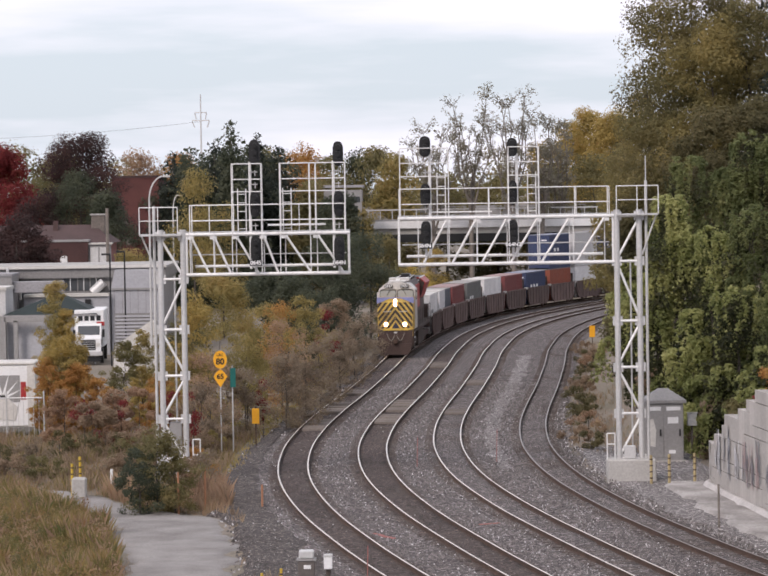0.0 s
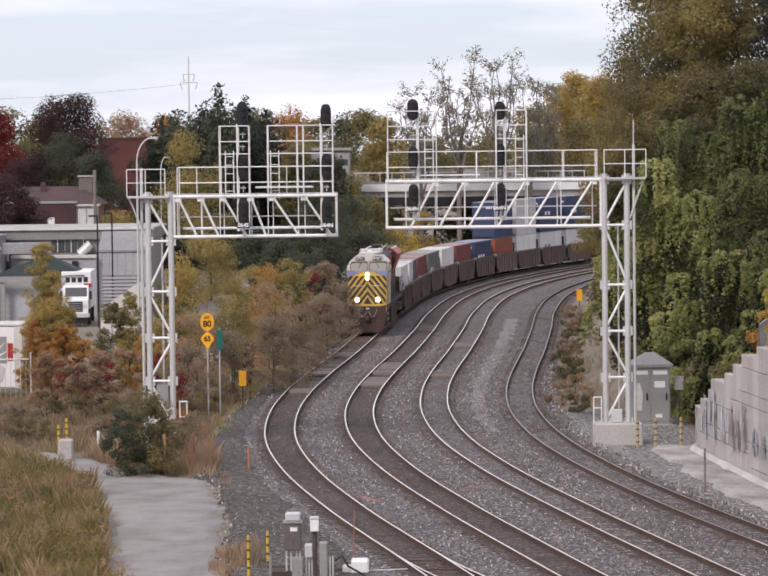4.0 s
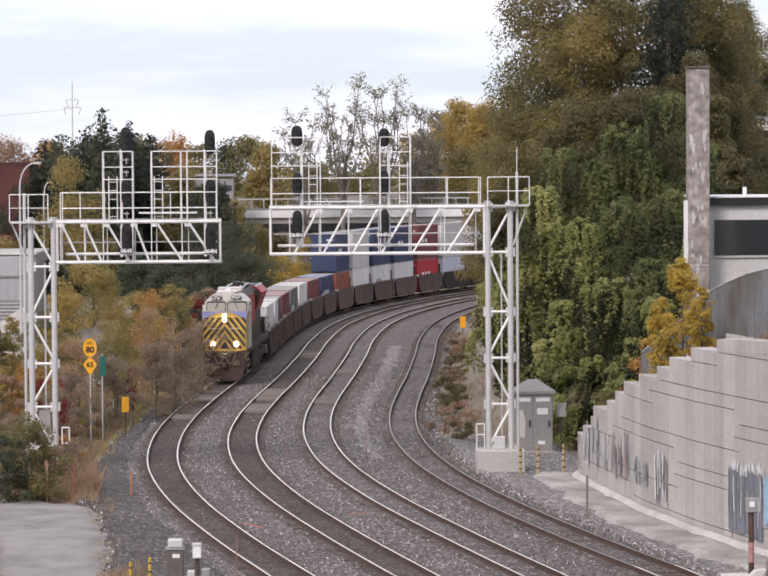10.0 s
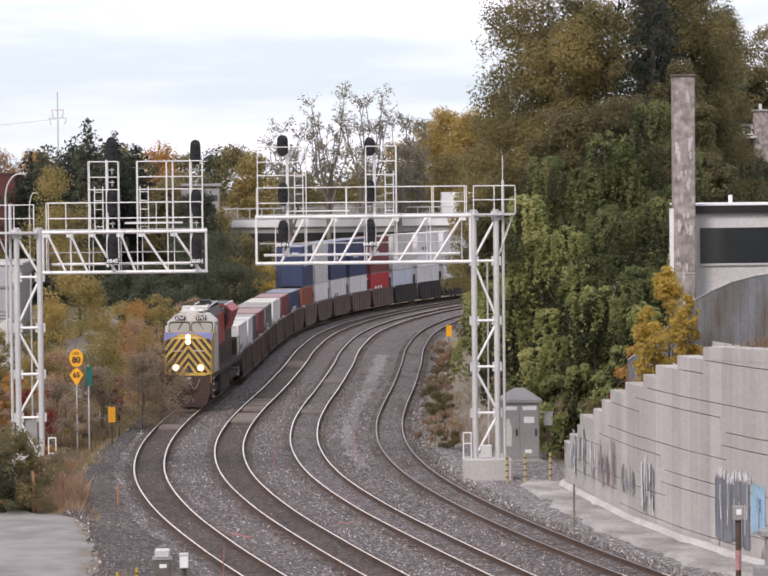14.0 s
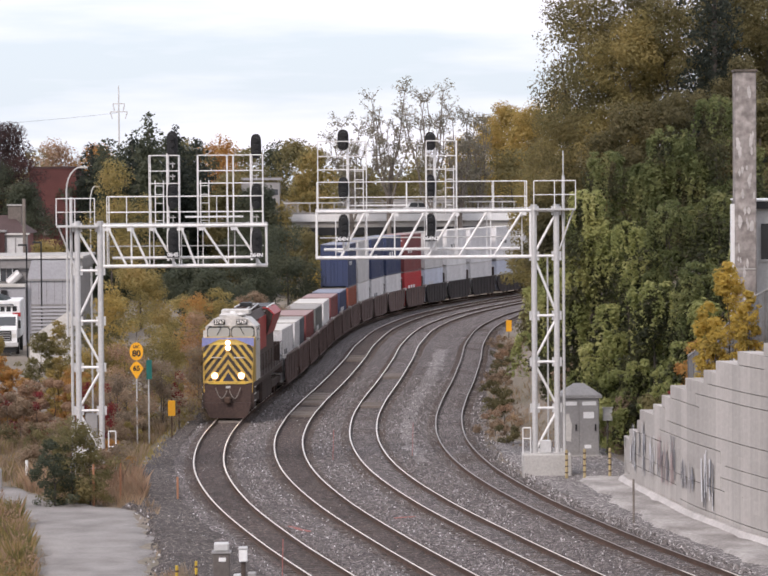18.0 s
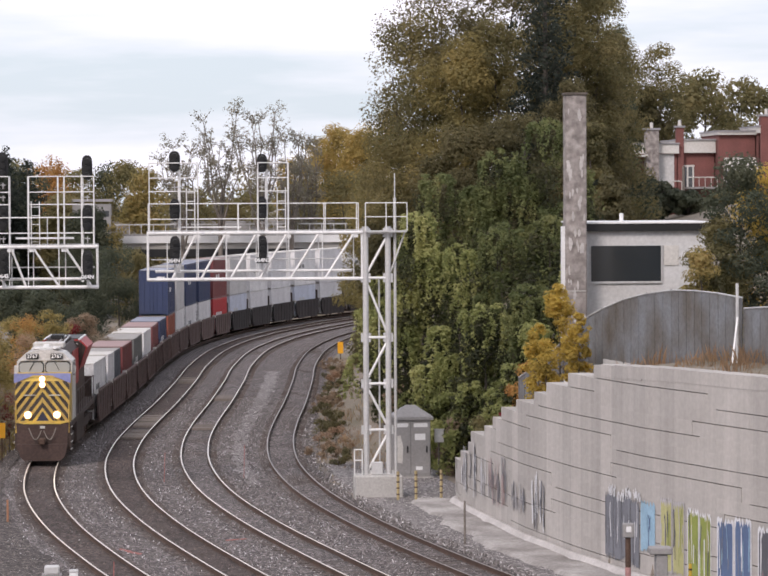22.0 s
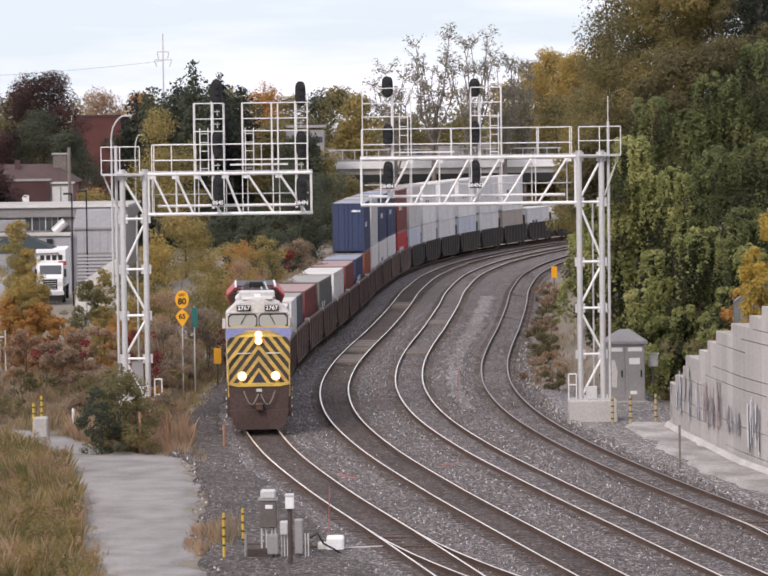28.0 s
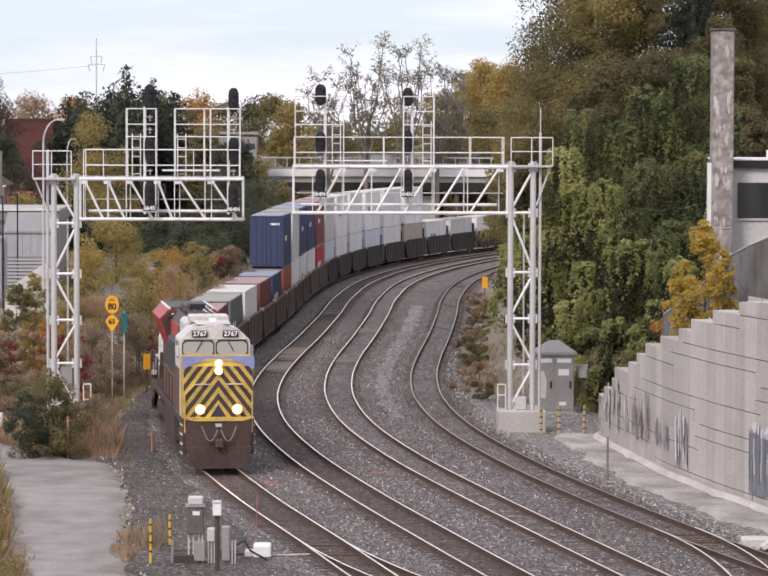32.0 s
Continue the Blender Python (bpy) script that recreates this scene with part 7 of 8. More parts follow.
def truck(x, y, turn):
    t = thing("truck", x, y, FLOOR, "white box truck with a black grille parked at the depot", "truck", turn=turn)
    k = TALL
    part("box_body", one_box(-1.25, 1.25, -3.4, 3.4, 1.0 * k, 3.3 * k, 0.06), WHITE, t)
    part("stripe", one_box(0.6, 1.27, -3.43, -3.4, 2.3 * k, 2.55 * k), LOCO_RED, t, "red stripe")
    cab = part("cab", one_prism([(-5.2, 0.65 * k), (-5.2, 1.55 * k), (-4.5, 1.75 * k), (-4.1, 2.4 * k), (-3.5, 2.45 * k), (-3.5, 0.65 * k)], -1.02, 1.02, "x"), WHITE, t)
    part("windscreen", one_prism([(-4.52, 1.78 * k), (-4.16, 2.32 * k), (-4.12, 2.3 * k), (-4.46, 1.76 * k)], -0.9, 0.9, "x"), glass_pane, cab)
    part("grille", one_box(-0.58, 0.58, -5.24, -5.2, 0.85 * k, 1.48 * k), BLACK, cab)
    for i in range(4):
        part("grille_bar", one_box(-0.5, 0.5, -5.26, -5.24, (0.92 + i * 0.14) * k, (0.95 + i * 0.14) * k), GALV, cab)
    for i in range(4):
        part("lettering_bar", one_box(-0.9 + i * 0.5, -0.55 + i * 0.5, -3.44, -3.4, 2.62 * k, 2.95 * k), BLACK, t, "dark painted bar of lettering")
    part("front_axle", one_box(-1.0, 1.0, -5.1, -4.9, 0.12 * k, 0.45 * k), BLACK, t)
    part("bumper", one_box(-1.15, 1.15, -5.4, -5.2, 0.5 * k, 0.75 * k, 0.03), GALV, t)
    for sx in (-0.78, 0.78):
        part("headlight", one_box(sx - 0.17, sx + 0.17, -5.24, -5.2, 1.05 * k, 1.3 * k), PALE, cab)
        part("mirror", one_box(sx * 1.55 - 0.1, sx * 1.55 + 0.1, -4.5, -4.4, 1.6 * k, 2.1 * k), BLACK, cab)
        for wy in (-4.4, 1.6):
            part("wheel", one_prism([(wy + 0.5 * math.cos(a), 0.5 * k + 0.5 * k * math.sin(a)) for a in (i * math.pi / 8 for i in range(16))], sx * 1.35 - 0.14, sx * 1.35 + 0.14, "x"), BLACK, t)


def house():
    t = thing("house", -38.5, 322, FLOOR, "low house with a maroon shingle roof and brick chimney", "house")
    part("wall", one_box(-14, 6.9, 0, 9, -0.3, 9.0), BRICK, t)
    bm = bmesh.new()
    lo = [bm.verts.new(p) for p in ((-15, -0.6, 8.9), (7.3, -0.6, 8.9), (7.3, 9.6, 8.9), (-15, 9.6, 8.9))]
    hi = [bm.verts.new(p) for p in ((-11, 4.5, 10.75), (5.2, 4.5, 10.75))]
    for q in ((lo[0], lo[1], hi[1], hi[0]), (lo[1], lo[2], hi[1]), (lo[2], lo[3], hi[0], hi[1]), (lo[3], lo[0], hi[0]), tuple(lo[::-1])):
        bm.faces.new(q)
    part("roof", bm, MAROON, t, "maroon hipped roof")
    part("front_wing", one_box(-14, 5.0, -1.6, 0.0, -0.3, 9.1), mat("dull_maroon_brick", (0.075, 0.035, 0.033), 0.9, 0, 0.25, 0.6, 12, 0.2), t, "dull maroon brick wing")
    part("wing_edge", one_box(-14.1, 5.1, -1.7, 0.0, 9.1, 9.3), CASE, t)
    part("gable_wall", one_box(5.0, 7.2, -1.2, 0.0, 6.8, 8.8), CASE, t)
    part("side_eave", one_box(4.9, 7.4, -1.4, 0.0, 8.8, 8.98), PALE, t, "white eave")
    part("garage_door", one_box(5.2, 6.0, -1.25, -1.2, 6.9, 8.5), CLADW, t)
    part("garage_door", one_box(6.15, 6.95, -1.25, -1.2, 6.9, 8.5), CLADW, t)
    part("roof_fan", one_box(2.2, 2.9, -1.68, -1.6, 6.6, 7.7, 0.05), WHITE, t)
    ch = part("chimney", one_box(4.85, 6.25, 3.4, 4.8, 9, 11.7, 0.05), PLANK, t)
    part("chimney_cap", one_box(4.75, 6.35, 3.3, 4.9, 11.7, 11.85), CONCRETE, ch)
    for x in (-7, 1.0):
        part("roof_vent", one_box(x, x + 0.5, 3.0, 3.6, 10.0, 11.2), MAROON, t)
    for x in (-11, -6):
        part("window", one_box(x, x + 2.2, -1.66, -1.58, 6.2, 7.8), glass_pane, t)


def brick_block():
    t = thing("apartment_block", -37.9, 392, FLOOR, "plain dark red brick block behind the house", "building")
    part("wall", one_box(0, 5.8, 0, 12, -0.5, 15.6), mat("dark_brick", (0.125, 0.045, 0.04), 0.9, 0, 0.25, 0.5, 10, 0.1), t)
    part("parapet", one_box(-0.1, 6.1, -0.1, 12.1, 15.6, 15.85), MAROON, t)
    for x, z in ((1.0, 9.5), (1.6, 7.4), (4.5, 9.0), (4.5, 12.0)):
        part("window", one_box(x, x + 0.8, -0.08, 0.02, z, z + 1.2), PLANK, t)
    u = thing("far_building", -11.6, 385, FLOOR, "plain pale grey flat-roofed building behind the trees", "building")
    part("wall", one_box(0, 4.6, 0, 8, 0, 13.7), CASE, u)
    part("roof", one_box(-0.1, 4.8, -0.1, 8.1, 14.0, 14.3), ROOFGREY, u)
    part("window", one_box(2.2, 4.4, -0.05, 0.02, 12.2, 12.9), glass_pane, u)


def street_lamp(x, y, top, reach, label):
    t = thing("street_lamp", x, y, FLOOR, label, "street lamp", "street lamps")
    part("pole", one_tube((0, 0, -0.3), (0, 0, top - 1.8), 0.1, 8, 0.07), GALV, t)
    pts = [(reach * (1 - math.cos(a)) , 0, top - 1.8 + 1.8 * math.sin(a)) for a in (i * math.pi / 12 for i in range(7))]
    part("arm", pipe(pts, 0.06), GALV, t)
    part("lantern", one_box(reach - 0.1, reach + 0.45, -0.15, 0.15, top - 0.1, top + 0.05, 0.03), PALE, t)


def yard_pole(x, y, top):
    t = thing("yard_light", x, y, FLOOR, "thin black yard light on a tall post", "street lamp", "yard lights")
    part("pole", one_tube((0, 0, -0.3), (0, 0, top), 0.07, 6), BLACK, t)
    part("lantern", one_box(-0.7, 0.05, -0.12, 0.12, top, top + 0.16, 0.02), BLACK, t)


def pylon():
    t = thing("pylon", -41.0, 600, FLOOR, "thin far steel pylon with short arms", "pylon")
    part("mast", one_tube((0, 0, 0), (0, 0, 31.5), 0.28, 6, 0.12), GALV, t)
    for z, w in ((26.5, 1.6), (28.0, 1.1)):
        part("arm", one_box(-w, w, -0.1, 0.1, z, z + 0.2), GALV, t)
        for s in (-1, 1):
            part("strut", one_tube((s * w, 0, z), (s * w * 0.75, 0, z - 1.2), 0.1, 5), GALV, t)
    w = thing("overhead_wire", 0, 0, 0, "thin sagging power line across the sky", "wire")
    for za, zb, y in ((23.2, 26.0, 600),):
        part("span", pipe([(-95 + 54 * q, y, za + (zb - za) * q - 3 * q * (1 - q)) for q in (i / 12 for i in range(13))], 0.02, 4), BLACK, w)


def trailer():
    t = thing("trailer", -24.6, 190, FLOOR, "white box trailer with an aerial lift behind a mesh fence", "trailer")
    part("body", one_box(-6.5, 1.4, 0, 2.6, 0.4, 4.1, 0.08), WHITE, t)
    part("roof", one_box(-6.6, 1.45, -0.06, 2.7, 4.1, 4.3, 0.06), PALE, t)
    part("corner_post", one_box(0.95, 1.42, -0.04, 0.0, 0.4, 4.1), PALE, t)
    pic = part("picture_panel", one_box(-1.6, 0.5, -0.03, 0.0, 1.9, 3.5), CASE, t, "dark printed panel with pale leaf shapes")
    for a, n in ((0.45, 1.35), (0.85, 1.5), (1.3, 1.6), (1.8, 1.5), (2.3, 1.2), (2.75, 0.9)):
        c, q = math.cos(a), math.sin(a)
        part("leaf_shape", one_prism([(-0.55 + 0.1 * q, 2.1 - 0.1 * c), (-0.55 + n * c, 2.1 + n * q), (-0.55 - 0.1 * q, 2.1 + 0.1 * c)], -0.045, -0.03), WHITE, pic)
    part("van_shape", one_prism([(-1.6, 0.9), (0.2, 0.8), (0.35, 1.6), (-0.2, 2.1), (-1.0, 2.1), (-1.6, 1.6)], -0.05, -0.03), PALE, t, "pale printed car shape")
    for x in (-3.4, -2.0, 0.55, 1.05):
        part("red_panel", one_box(x, x + 0.32, -0.035, 0.0, 2.05, 3.1), LOCO_RED, t, "red printed panel")
    for x in (-4.5, -3.6):
        part("wheel", one_tube((x, -0.05, 0.42), (x, 0.25, 0.42), 0.42, 14), BLACK, t)
    f = thing("mesh_fence", -24, 186, FLOOR, "galvanised mesh fence around the yard", "fence")
    part("top_rail", one_tube((-6, 0, 2.4), (1.7, 0, 2.4), 0.045, 6), GALV, f)
    for x in (-5, -2.7, -0.4, 1.8):
        part("fence_post", one_tube((x, 0, -0.3), (x, 0, 2.8), 0.05, 6), GALV, f)
    for i in range(26):
        part("mesh_wire", one_tube((-6 + i * 0.3, 0, 0), (-6 + i * 0.3, 0, 2.5), 0.012, 4), GALV, f)


depot()
awning()
truck(-27.9, 268.5, 3)
house()
brick_block()
street_lamp(-20.4, 240, 15.4, 1.15, "grey curved street lamp above the shrubs")
street_lamp(-25.6, 330, 13.6, 0.5, "short grey street lamp by the depot")
for x, y, top in ((-25.6, 262, 9.0), (-24.4, 262, 9.2)):
    yard_pole(x, y, top)
q = thing("power_pole", -29.5, 300, FLOOR, "bare grey timber pole behind the depot", "pole")
part("pole", one_tube((0, 0, -0.4), (0, 0, 12.6), 0.16, 8), WOOD, q)
pylon()
trailer()
pile = thing("tarp_pile", -23.0, 252, FLOOR, "white tarpaulin over a stack beside the depot", "tarpaulin")
part("tarp", one_prism([(-1.4, -0.3), (2.0, -0.3), (2.0, 3.95), (1.5, 3.95), (-1.3, 2.0)], -1.2, 1.2), PALE, pile)


# ---- the road bridge behind the bend, with its traffic ----
def road_bridge():
    t = thing("road_bridge", 0, 398, 0, "concrete road bridge with a white edge beam and railing", "bridge", kind="structure")
    part("edge_beam", one_box(-8, 92, -0.4, 0, 8.35, 9.25), WHITE, t)
    part("deck", one_box(-8, 92, 0, 11, 7.6, 8.6), CONCRETE, t)
    part("girder", one_box(-8, 92, -0.1, 10, 6.6, 7.6), BLACK, t)
    for x in (-7.5, 13.5, 24.5):
        part("pier", one_box(x, x + 1.6, 1.5, 9.5, -0.5, 5.9), CONCRETE, t)
    part("railing", one_box(-8, 92, -0.2, -0.1, 10.6, 10.75), GALV, t)
    for i in range(66):
        part("railing_post", one_box(-8 + i * 1.5, -7.9 + i * 1.5, -0.2, -0.1, 8.75, 10.6), GALV, t)
    part("parapet", one_box(-8, 92, -0.3, -0.25, 8.75, 9.5), CASE, t)
    part("far_parapet", one_box(-8, 92, 10.9, 11.0, 8.6, 11.0), CASE, t)
    part("approach_road", one_box(-56, -8, 0.2, 10.8, 7.6, 8.6), CONCRETE, t)
    part("abutment", one_box(-56, -7.6, 0.2, 10.8, -0.5, 7.6), CONCRETE, t)


road_bridge()


def vehicle(kind, colour, label):
    k = TALL
    t = thing(kind, -60, 401, 8.6, label, "truck" if kind == "box_truck" else "car", "traffic on the road bridge")
    if kind == "box_truck":
        part("cargo_box", one_box(-3.4, 1.6, -1.1, 1.1, 0.8 * k, 2.9 * k, 0.05), colour, t)
        part("cab", one_prism([(1.7, 0.5 * k), (3.6, 0.5 * k), (3.6, 1.2 * k), (3.0, 1.45 * k), (2.6, 2.1 * k), (1.7, 2.1 * k)], -1.0, 1.0), colour, t)
        part("side_window", one_box(1.9, 2.6, -1.03, -1.0, 1.45 * k, 1.95 * k), glass_pane, t)
    else:
        part("body", one_prism([(-2.2, 0.35 * k), (2.2, 0.35 * k), (2.25, 0.85 * k), (1.2, 1.0 * k), (-2.2, 1.05 * k)], -0.9, 0.9), colour, t)
        part("cabin", one_prism([(-1.9, 1.03 * k), (1.1, 1.0 * k), (0.4, 1.55 * k), (-1.4, 1.58 * k)], -0.8, 0.8), colour, t)
        part("side_window", one_prism([(-1.6, 1.08 * k), (0.85, 1.06 * k), (0.3, 1.48 * k), (-1.3, 1.5 * k)], -0.83, -0.8), glass_pane, t)
    for x in (-1.45, 1.5):
        for y in (-0.8, 0.8):
            part("wheel", one_prism([(x + 0.34 * math.cos(a), 0.34 * k + 0.34 * k * math.sin(a)) for a in (i * math.pi / 6 for i in range(12))], y - 0.1, y + 0.1), BLACK, t)
    return t


TRAFFIC = [(vehicle("pickup", WHITE, "white pickup crossing the road bridge"), 9.0, -5.7, 9.6), (vehicle("box_truck", WHITE, "white box truck crossing the road bridge"), 11.0, -4.2, 9.4),
           (vehicle("car", CLAD, "silver car crossing the road bridge"), 7.0, 7.8, 9.5), (vehicle("car", WHITE, "white car crossing the road bridge"), 16.0, 7.0, 9.0),
           (vehicle("car", CLAD, "grey car crossing the road bridge"), 28.0, 4.2, 8.0), (vehicle("pickup", WHITE, "pale pickup crossing the road bridge"), 18.0, 10.5, 9.0)]


# ---- the train ----
NOSE = ((0, 260.5), (6, 230.6), (9, 219.5), (13, 203.5), (19, 182.5), (23, 168.0), (28, 147.5), (32, 133.2))


def travelled(t):
    """Where the nose stands along the first track."""
    return curve_at([LINES[1].s_of(y) for _, y in NOSE], t, [k for k, _ in NOSE])


def ride(ob, behind, length, up=0.0):
    """Carry a vehicle along the first track: its middle lies so far behind the train's nose."""
    line, rows = LINES[1], []
    for i in range(33):
        t = i * 1.0
        s = travelled(t) + behind
        a, b = line.at(s - length * 0.36), line.at(s + length * 0.36)
        m, d = (a + b) / 2, b - a
        rows.append((t, pose(m[0], m[1], up, 0, 0, math.degrees(math.atan2(d[1], d[0])) - 90)))
    walk(ob, rows)


LOCO_WHITE = mat("white_loco_paint", (0.62, 0.60, 0.58), 0.45, 0, 0.2, 0.9, 9, 0.05, second=(0.48, 0.46, 0.43))
LOCO_BLUE = mat("lavender_blue_stripe", (0.25, 0.27, 0.50), 0.45, 0, 0.15, 0.9, 9, 0.05)
LOCO_YELLOW = mat("nose_yellow", (0.68, 0.45, 0.075), 0.5, 0, 0.25, 1.2, 9, 0.05, second=(0.42, 0.28, 0.09))
LOCO_BLACK = mat("nose_black", (0.055, 0.04, 0.032), 0.55, 0, 0.25, 1.2, 9, 0.05)
GRIME = mat("grimy_underframe", (0.075, 0.05, 0.042), 0.85, 0.1, 0.35, 0.9, 8, 0.2)
RUSTYPLOW = mat("rust_brown_plow", (0.082, 0.050, 0.042), 0.8, 0.1, 0.3, 1.1, 8, 0.15)
WELLDARK = mat("sooty_well_car", (0.055, 0.045, 0.044), 0.85, 0.1, 0.35, 0.7, 9, 0.2, spread=0.2)
WELLPAINT = mat("grimy_well_car", (0.175, 0.118, 0.106), 0.85, 0.1, 0.35, 0.7, 9, 0.2, spread=0.2)
HEADLAMP = glow("headlamp", (1.0, 0.90, 0.70), 110)
# two warm glows painted as the halo round each lamp
INNER_HALO = glow("inner_halo_glow", (1.0, 0.78, 0.45), 6.0)
OUTER_HALO = glow("outer_halo_glow", (1.0, 0.6, 0.28), 1.4)
# the panes' pale reflection is put into a grey base colour
SCREEN = glass("painted_reflection_glass", (0.34, 0.35, 0.345), 0.12)
HOODRUST = mat("rusty_hood_side", (0.15, 0.065, 0.042), 0.7, 0, 0.3, 0.8, 9, 0.1)
HOODPAINT = mat("sooty_hood", (0.07, 0.045, 0.04), 0.6, 0, 0.3, 0.6, 9, 0.05)


def clip(poly, a, b, c):
    """Keep the part of a polygon where a x + b z <= c."""
    out = []
    for i, p in enumerate(poly):
        q = poly[(i + 1) % len(poly)]
        dp, dq = a * p[0] + b * p[1] - c, a * q[0] + b * q[1] - c
        if dp <= 0:
            out.append(p)
        if (dp < 0) != (dq < 0) and dp != dq:
            u = dp / (dp - dq)
            out.append((p[0] + (q[0] - p[0]) * u, p[1] + (q[1] - p[1]) * u))
    return out


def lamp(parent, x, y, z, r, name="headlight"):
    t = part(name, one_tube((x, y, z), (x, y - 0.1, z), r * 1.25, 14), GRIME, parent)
    # glowing discs added behind the bulb stand in for its halo
    part("halo_outer", one_tube((x, y - 0.1, z), (x, y - 0.11, z), r * 1.6, 18), OUTER_HALO, t)
    part("halo_inner", one_tube((x, y - 0.11, z), (x, y - 0.12, z), r * 1.12, 18), INNER_HALO, t)
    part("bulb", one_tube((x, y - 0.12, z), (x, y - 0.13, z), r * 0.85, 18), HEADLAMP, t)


def locomotive():
    """The nose is towards -y."""
    k = TALL
    t = thing("locomotive", 0, 0, 0, "diesel locomotive with white cab, red hood, yellow and black nose", "locomotive")
    nose = part("nose", one_prism([(-10.95, 1.62 * k), (-10.95, 3.3 * k), (-10.7, 3.5 * k), (-9.1, 3.58 * k), (-9.1, 1.62 * k)], -1.47, 1.47, "x"), LOCO_YELLOW, t, "yellow nose with black chevrons")
    w, zb = 1.46, 1.64 * k
    for i in range(-1, 14):
        c = zb - 0.35 + i * 0.56
        for s in (-1, 1):
            p = [(0, c), (s * 2, c - 2 * 1.3), (s * 2, c - 2 * 1.3 + 0.3), (0, c + 0.3)]
            for a, b, d in ((1, 0, w), (-1, 0, w), (0, 1, 3.28 * k), (0, -1, -zb)):
                p = clip(p, a, b, d)
                if len(p) < 3:
                    break
            if len(p) >= 3:
                part("chevron", one_prism(p, -10.957, -10.949), LOCO_BLACK, nose, "black stripe")
    part("crest", one_prism([(-0.34, 1.68 * k), (0.34, 1.68 * k), (0, 2.08 * k)], -10.967, -10.958), mat("dark_crest", (0.03, 0.03, 0.055), 0.5, 0, 0.2), nose, "dark blue crest")
    part("nose_top", one_prism([(-1.47, 3.28 * k), (1.47, 3.28 * k), (1.47, 3.34 * k), (0.6, 3.56 * k), (-0.6, 3.56 * k), (-1.47, 3.34 * k)], -10.72, -10.6), LOCO_YELLOW, nose)
    part("blue_band", one_prism([(-1.52, 3.2 * k), (-1.52, 3.6 * k), (1.52, 3.6 * k), (1.52, 3.2 * k), (0.5, 3.52 * k), (-0.5, 3.52 * k)], -10.985, -10.96), LOCO_BLUE, t, "lavender blue band")
    cab = part("cab", one_prism([(-1.5, 1.62 * k), (1.5, 1.62 * k), (1.5, 4.02 * k), (1.02, 4.36 * k), (0.3, 4.5 * k), (-0.3, 4.5 * k), (-1.02, 4.36 * k), (-1.5, 4.02 * k)], -9.2, -6.4), LOCO_WHITE, t)
    for s in (-1, 1):
        a, b = sorted((s * 0.08, s * 1.36))
        def rounded(g):
            c = 0.12
            x0, x1, z0, z1 = a - g, b + g, 3.55 * k - g, 3.98 * k + g
            return [(x0 + c, z0), (x1 - c, z0), (x1, z0 + c), (x1, z1 - c), (x1 - c, z1), (x0 + c, z1), (x0, z1 - c), (x0, z0 + c)]
        part("gasket", one_prism(rounded(0.05), -9.24, -9.2), BLACK, cab)
        win = part("windscreen", one_prism(rounded(0.0), -9.27, -9.24), SCREEN, cab, "windscreen pane with its grey reflection painted in")
        part("wiper", one_tube((s * 0.55, -9.3, 4.0 * k), (s * 0.8, -9.3, 3.66 * k), 0.02, 5), BLACK, win)
        nb = part("number_board", one_box(s * 0.66 - 0.33, s * 0.66 + 0.33, -9.33, -9.2, 4.12 * k, 4.33 * k, 0.02), BLACK, cab, "black number board")
        for d, ch in enumerate("2767"):
            writing("digit", ch, 0.27, WHITE, nb, pose(s * 0.66 - 0.22 + d * 0.147, -9.34, 4.225 * k, 90, 0, 0))
        part("sun_visor", one_box(a, b, -9.34, -9.2, 4.06 * k, 4.08 * k), LOCO_WHITE, cab)
        part("side_window", one_box(s * 1.5 - 0.02, s * 1.5 + 0.02, -8.6, -7.0, 3.4 * k, 3.95 * k), SCREEN, cab)
        part("mirror", one_box(s * 1.6 - 0.07, s * 1.6 + 0.07, -8.9, -8.85, 3.5 * k, 3.85 * k), LOCO_WHITE, cab)
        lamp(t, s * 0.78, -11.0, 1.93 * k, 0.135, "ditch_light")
        part("handrail", one_tube((s * 1.42, -11.05, 1.2 * k), (s * 1.42, -11.05, 2.4 * k), 0.035, 6), LOCO_YELLOW, t, "yellow handrail")
        part("handrail", one_tube((s * 1.42, -11.05, 2.4 * k), (s * 1.0, -11.05, 2.72 * k), 0.035, 6), LOCO_YELLOW, t, "yellow handrail")
        part("handrail", one_tube((s * 1.0, -11.05, 2.72 * k), (s * 0.35, -11.05, 2.72 * k), 0.03, 6), LOCO_WHITE, t, "white handrail")
        part("step_well", one_prism([(s * 1.5, 0.5 * k), (s * 1.5, 1.6 * k), (s * 1.1, 1.6 * k), (s * 1.1, 0.5 * k)], -11.0, -9.6), GRIME, t)
        for i in range(4):
            part("step", one_box(min(s * 1.2, s * 1.56), max(s * 1.2, s * 1.56), -10.9, -9.9, (0.5 + i * 0.3) * k, (0.53 + i * 0.3) * k), PALE, t)
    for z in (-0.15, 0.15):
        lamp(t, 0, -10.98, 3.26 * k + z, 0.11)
    part("roof_cap", one_box(-0.75, 0.75, -8.6, -6.8, 4.48 * k, 4.55 * k, 0.04), LOCO_WHITE, cab)
    part("horn", one_tube((0.55, -8.4, 4.46 * k), (0.55, -8.9, 4.58 * k), 0.06, 8, 0.1), GALV, cab)
    part("aerial", one_box(-0.15, 0.15, -8.0, -7.6, 4.55 * k, 4.66 * k), WHITE, cab)
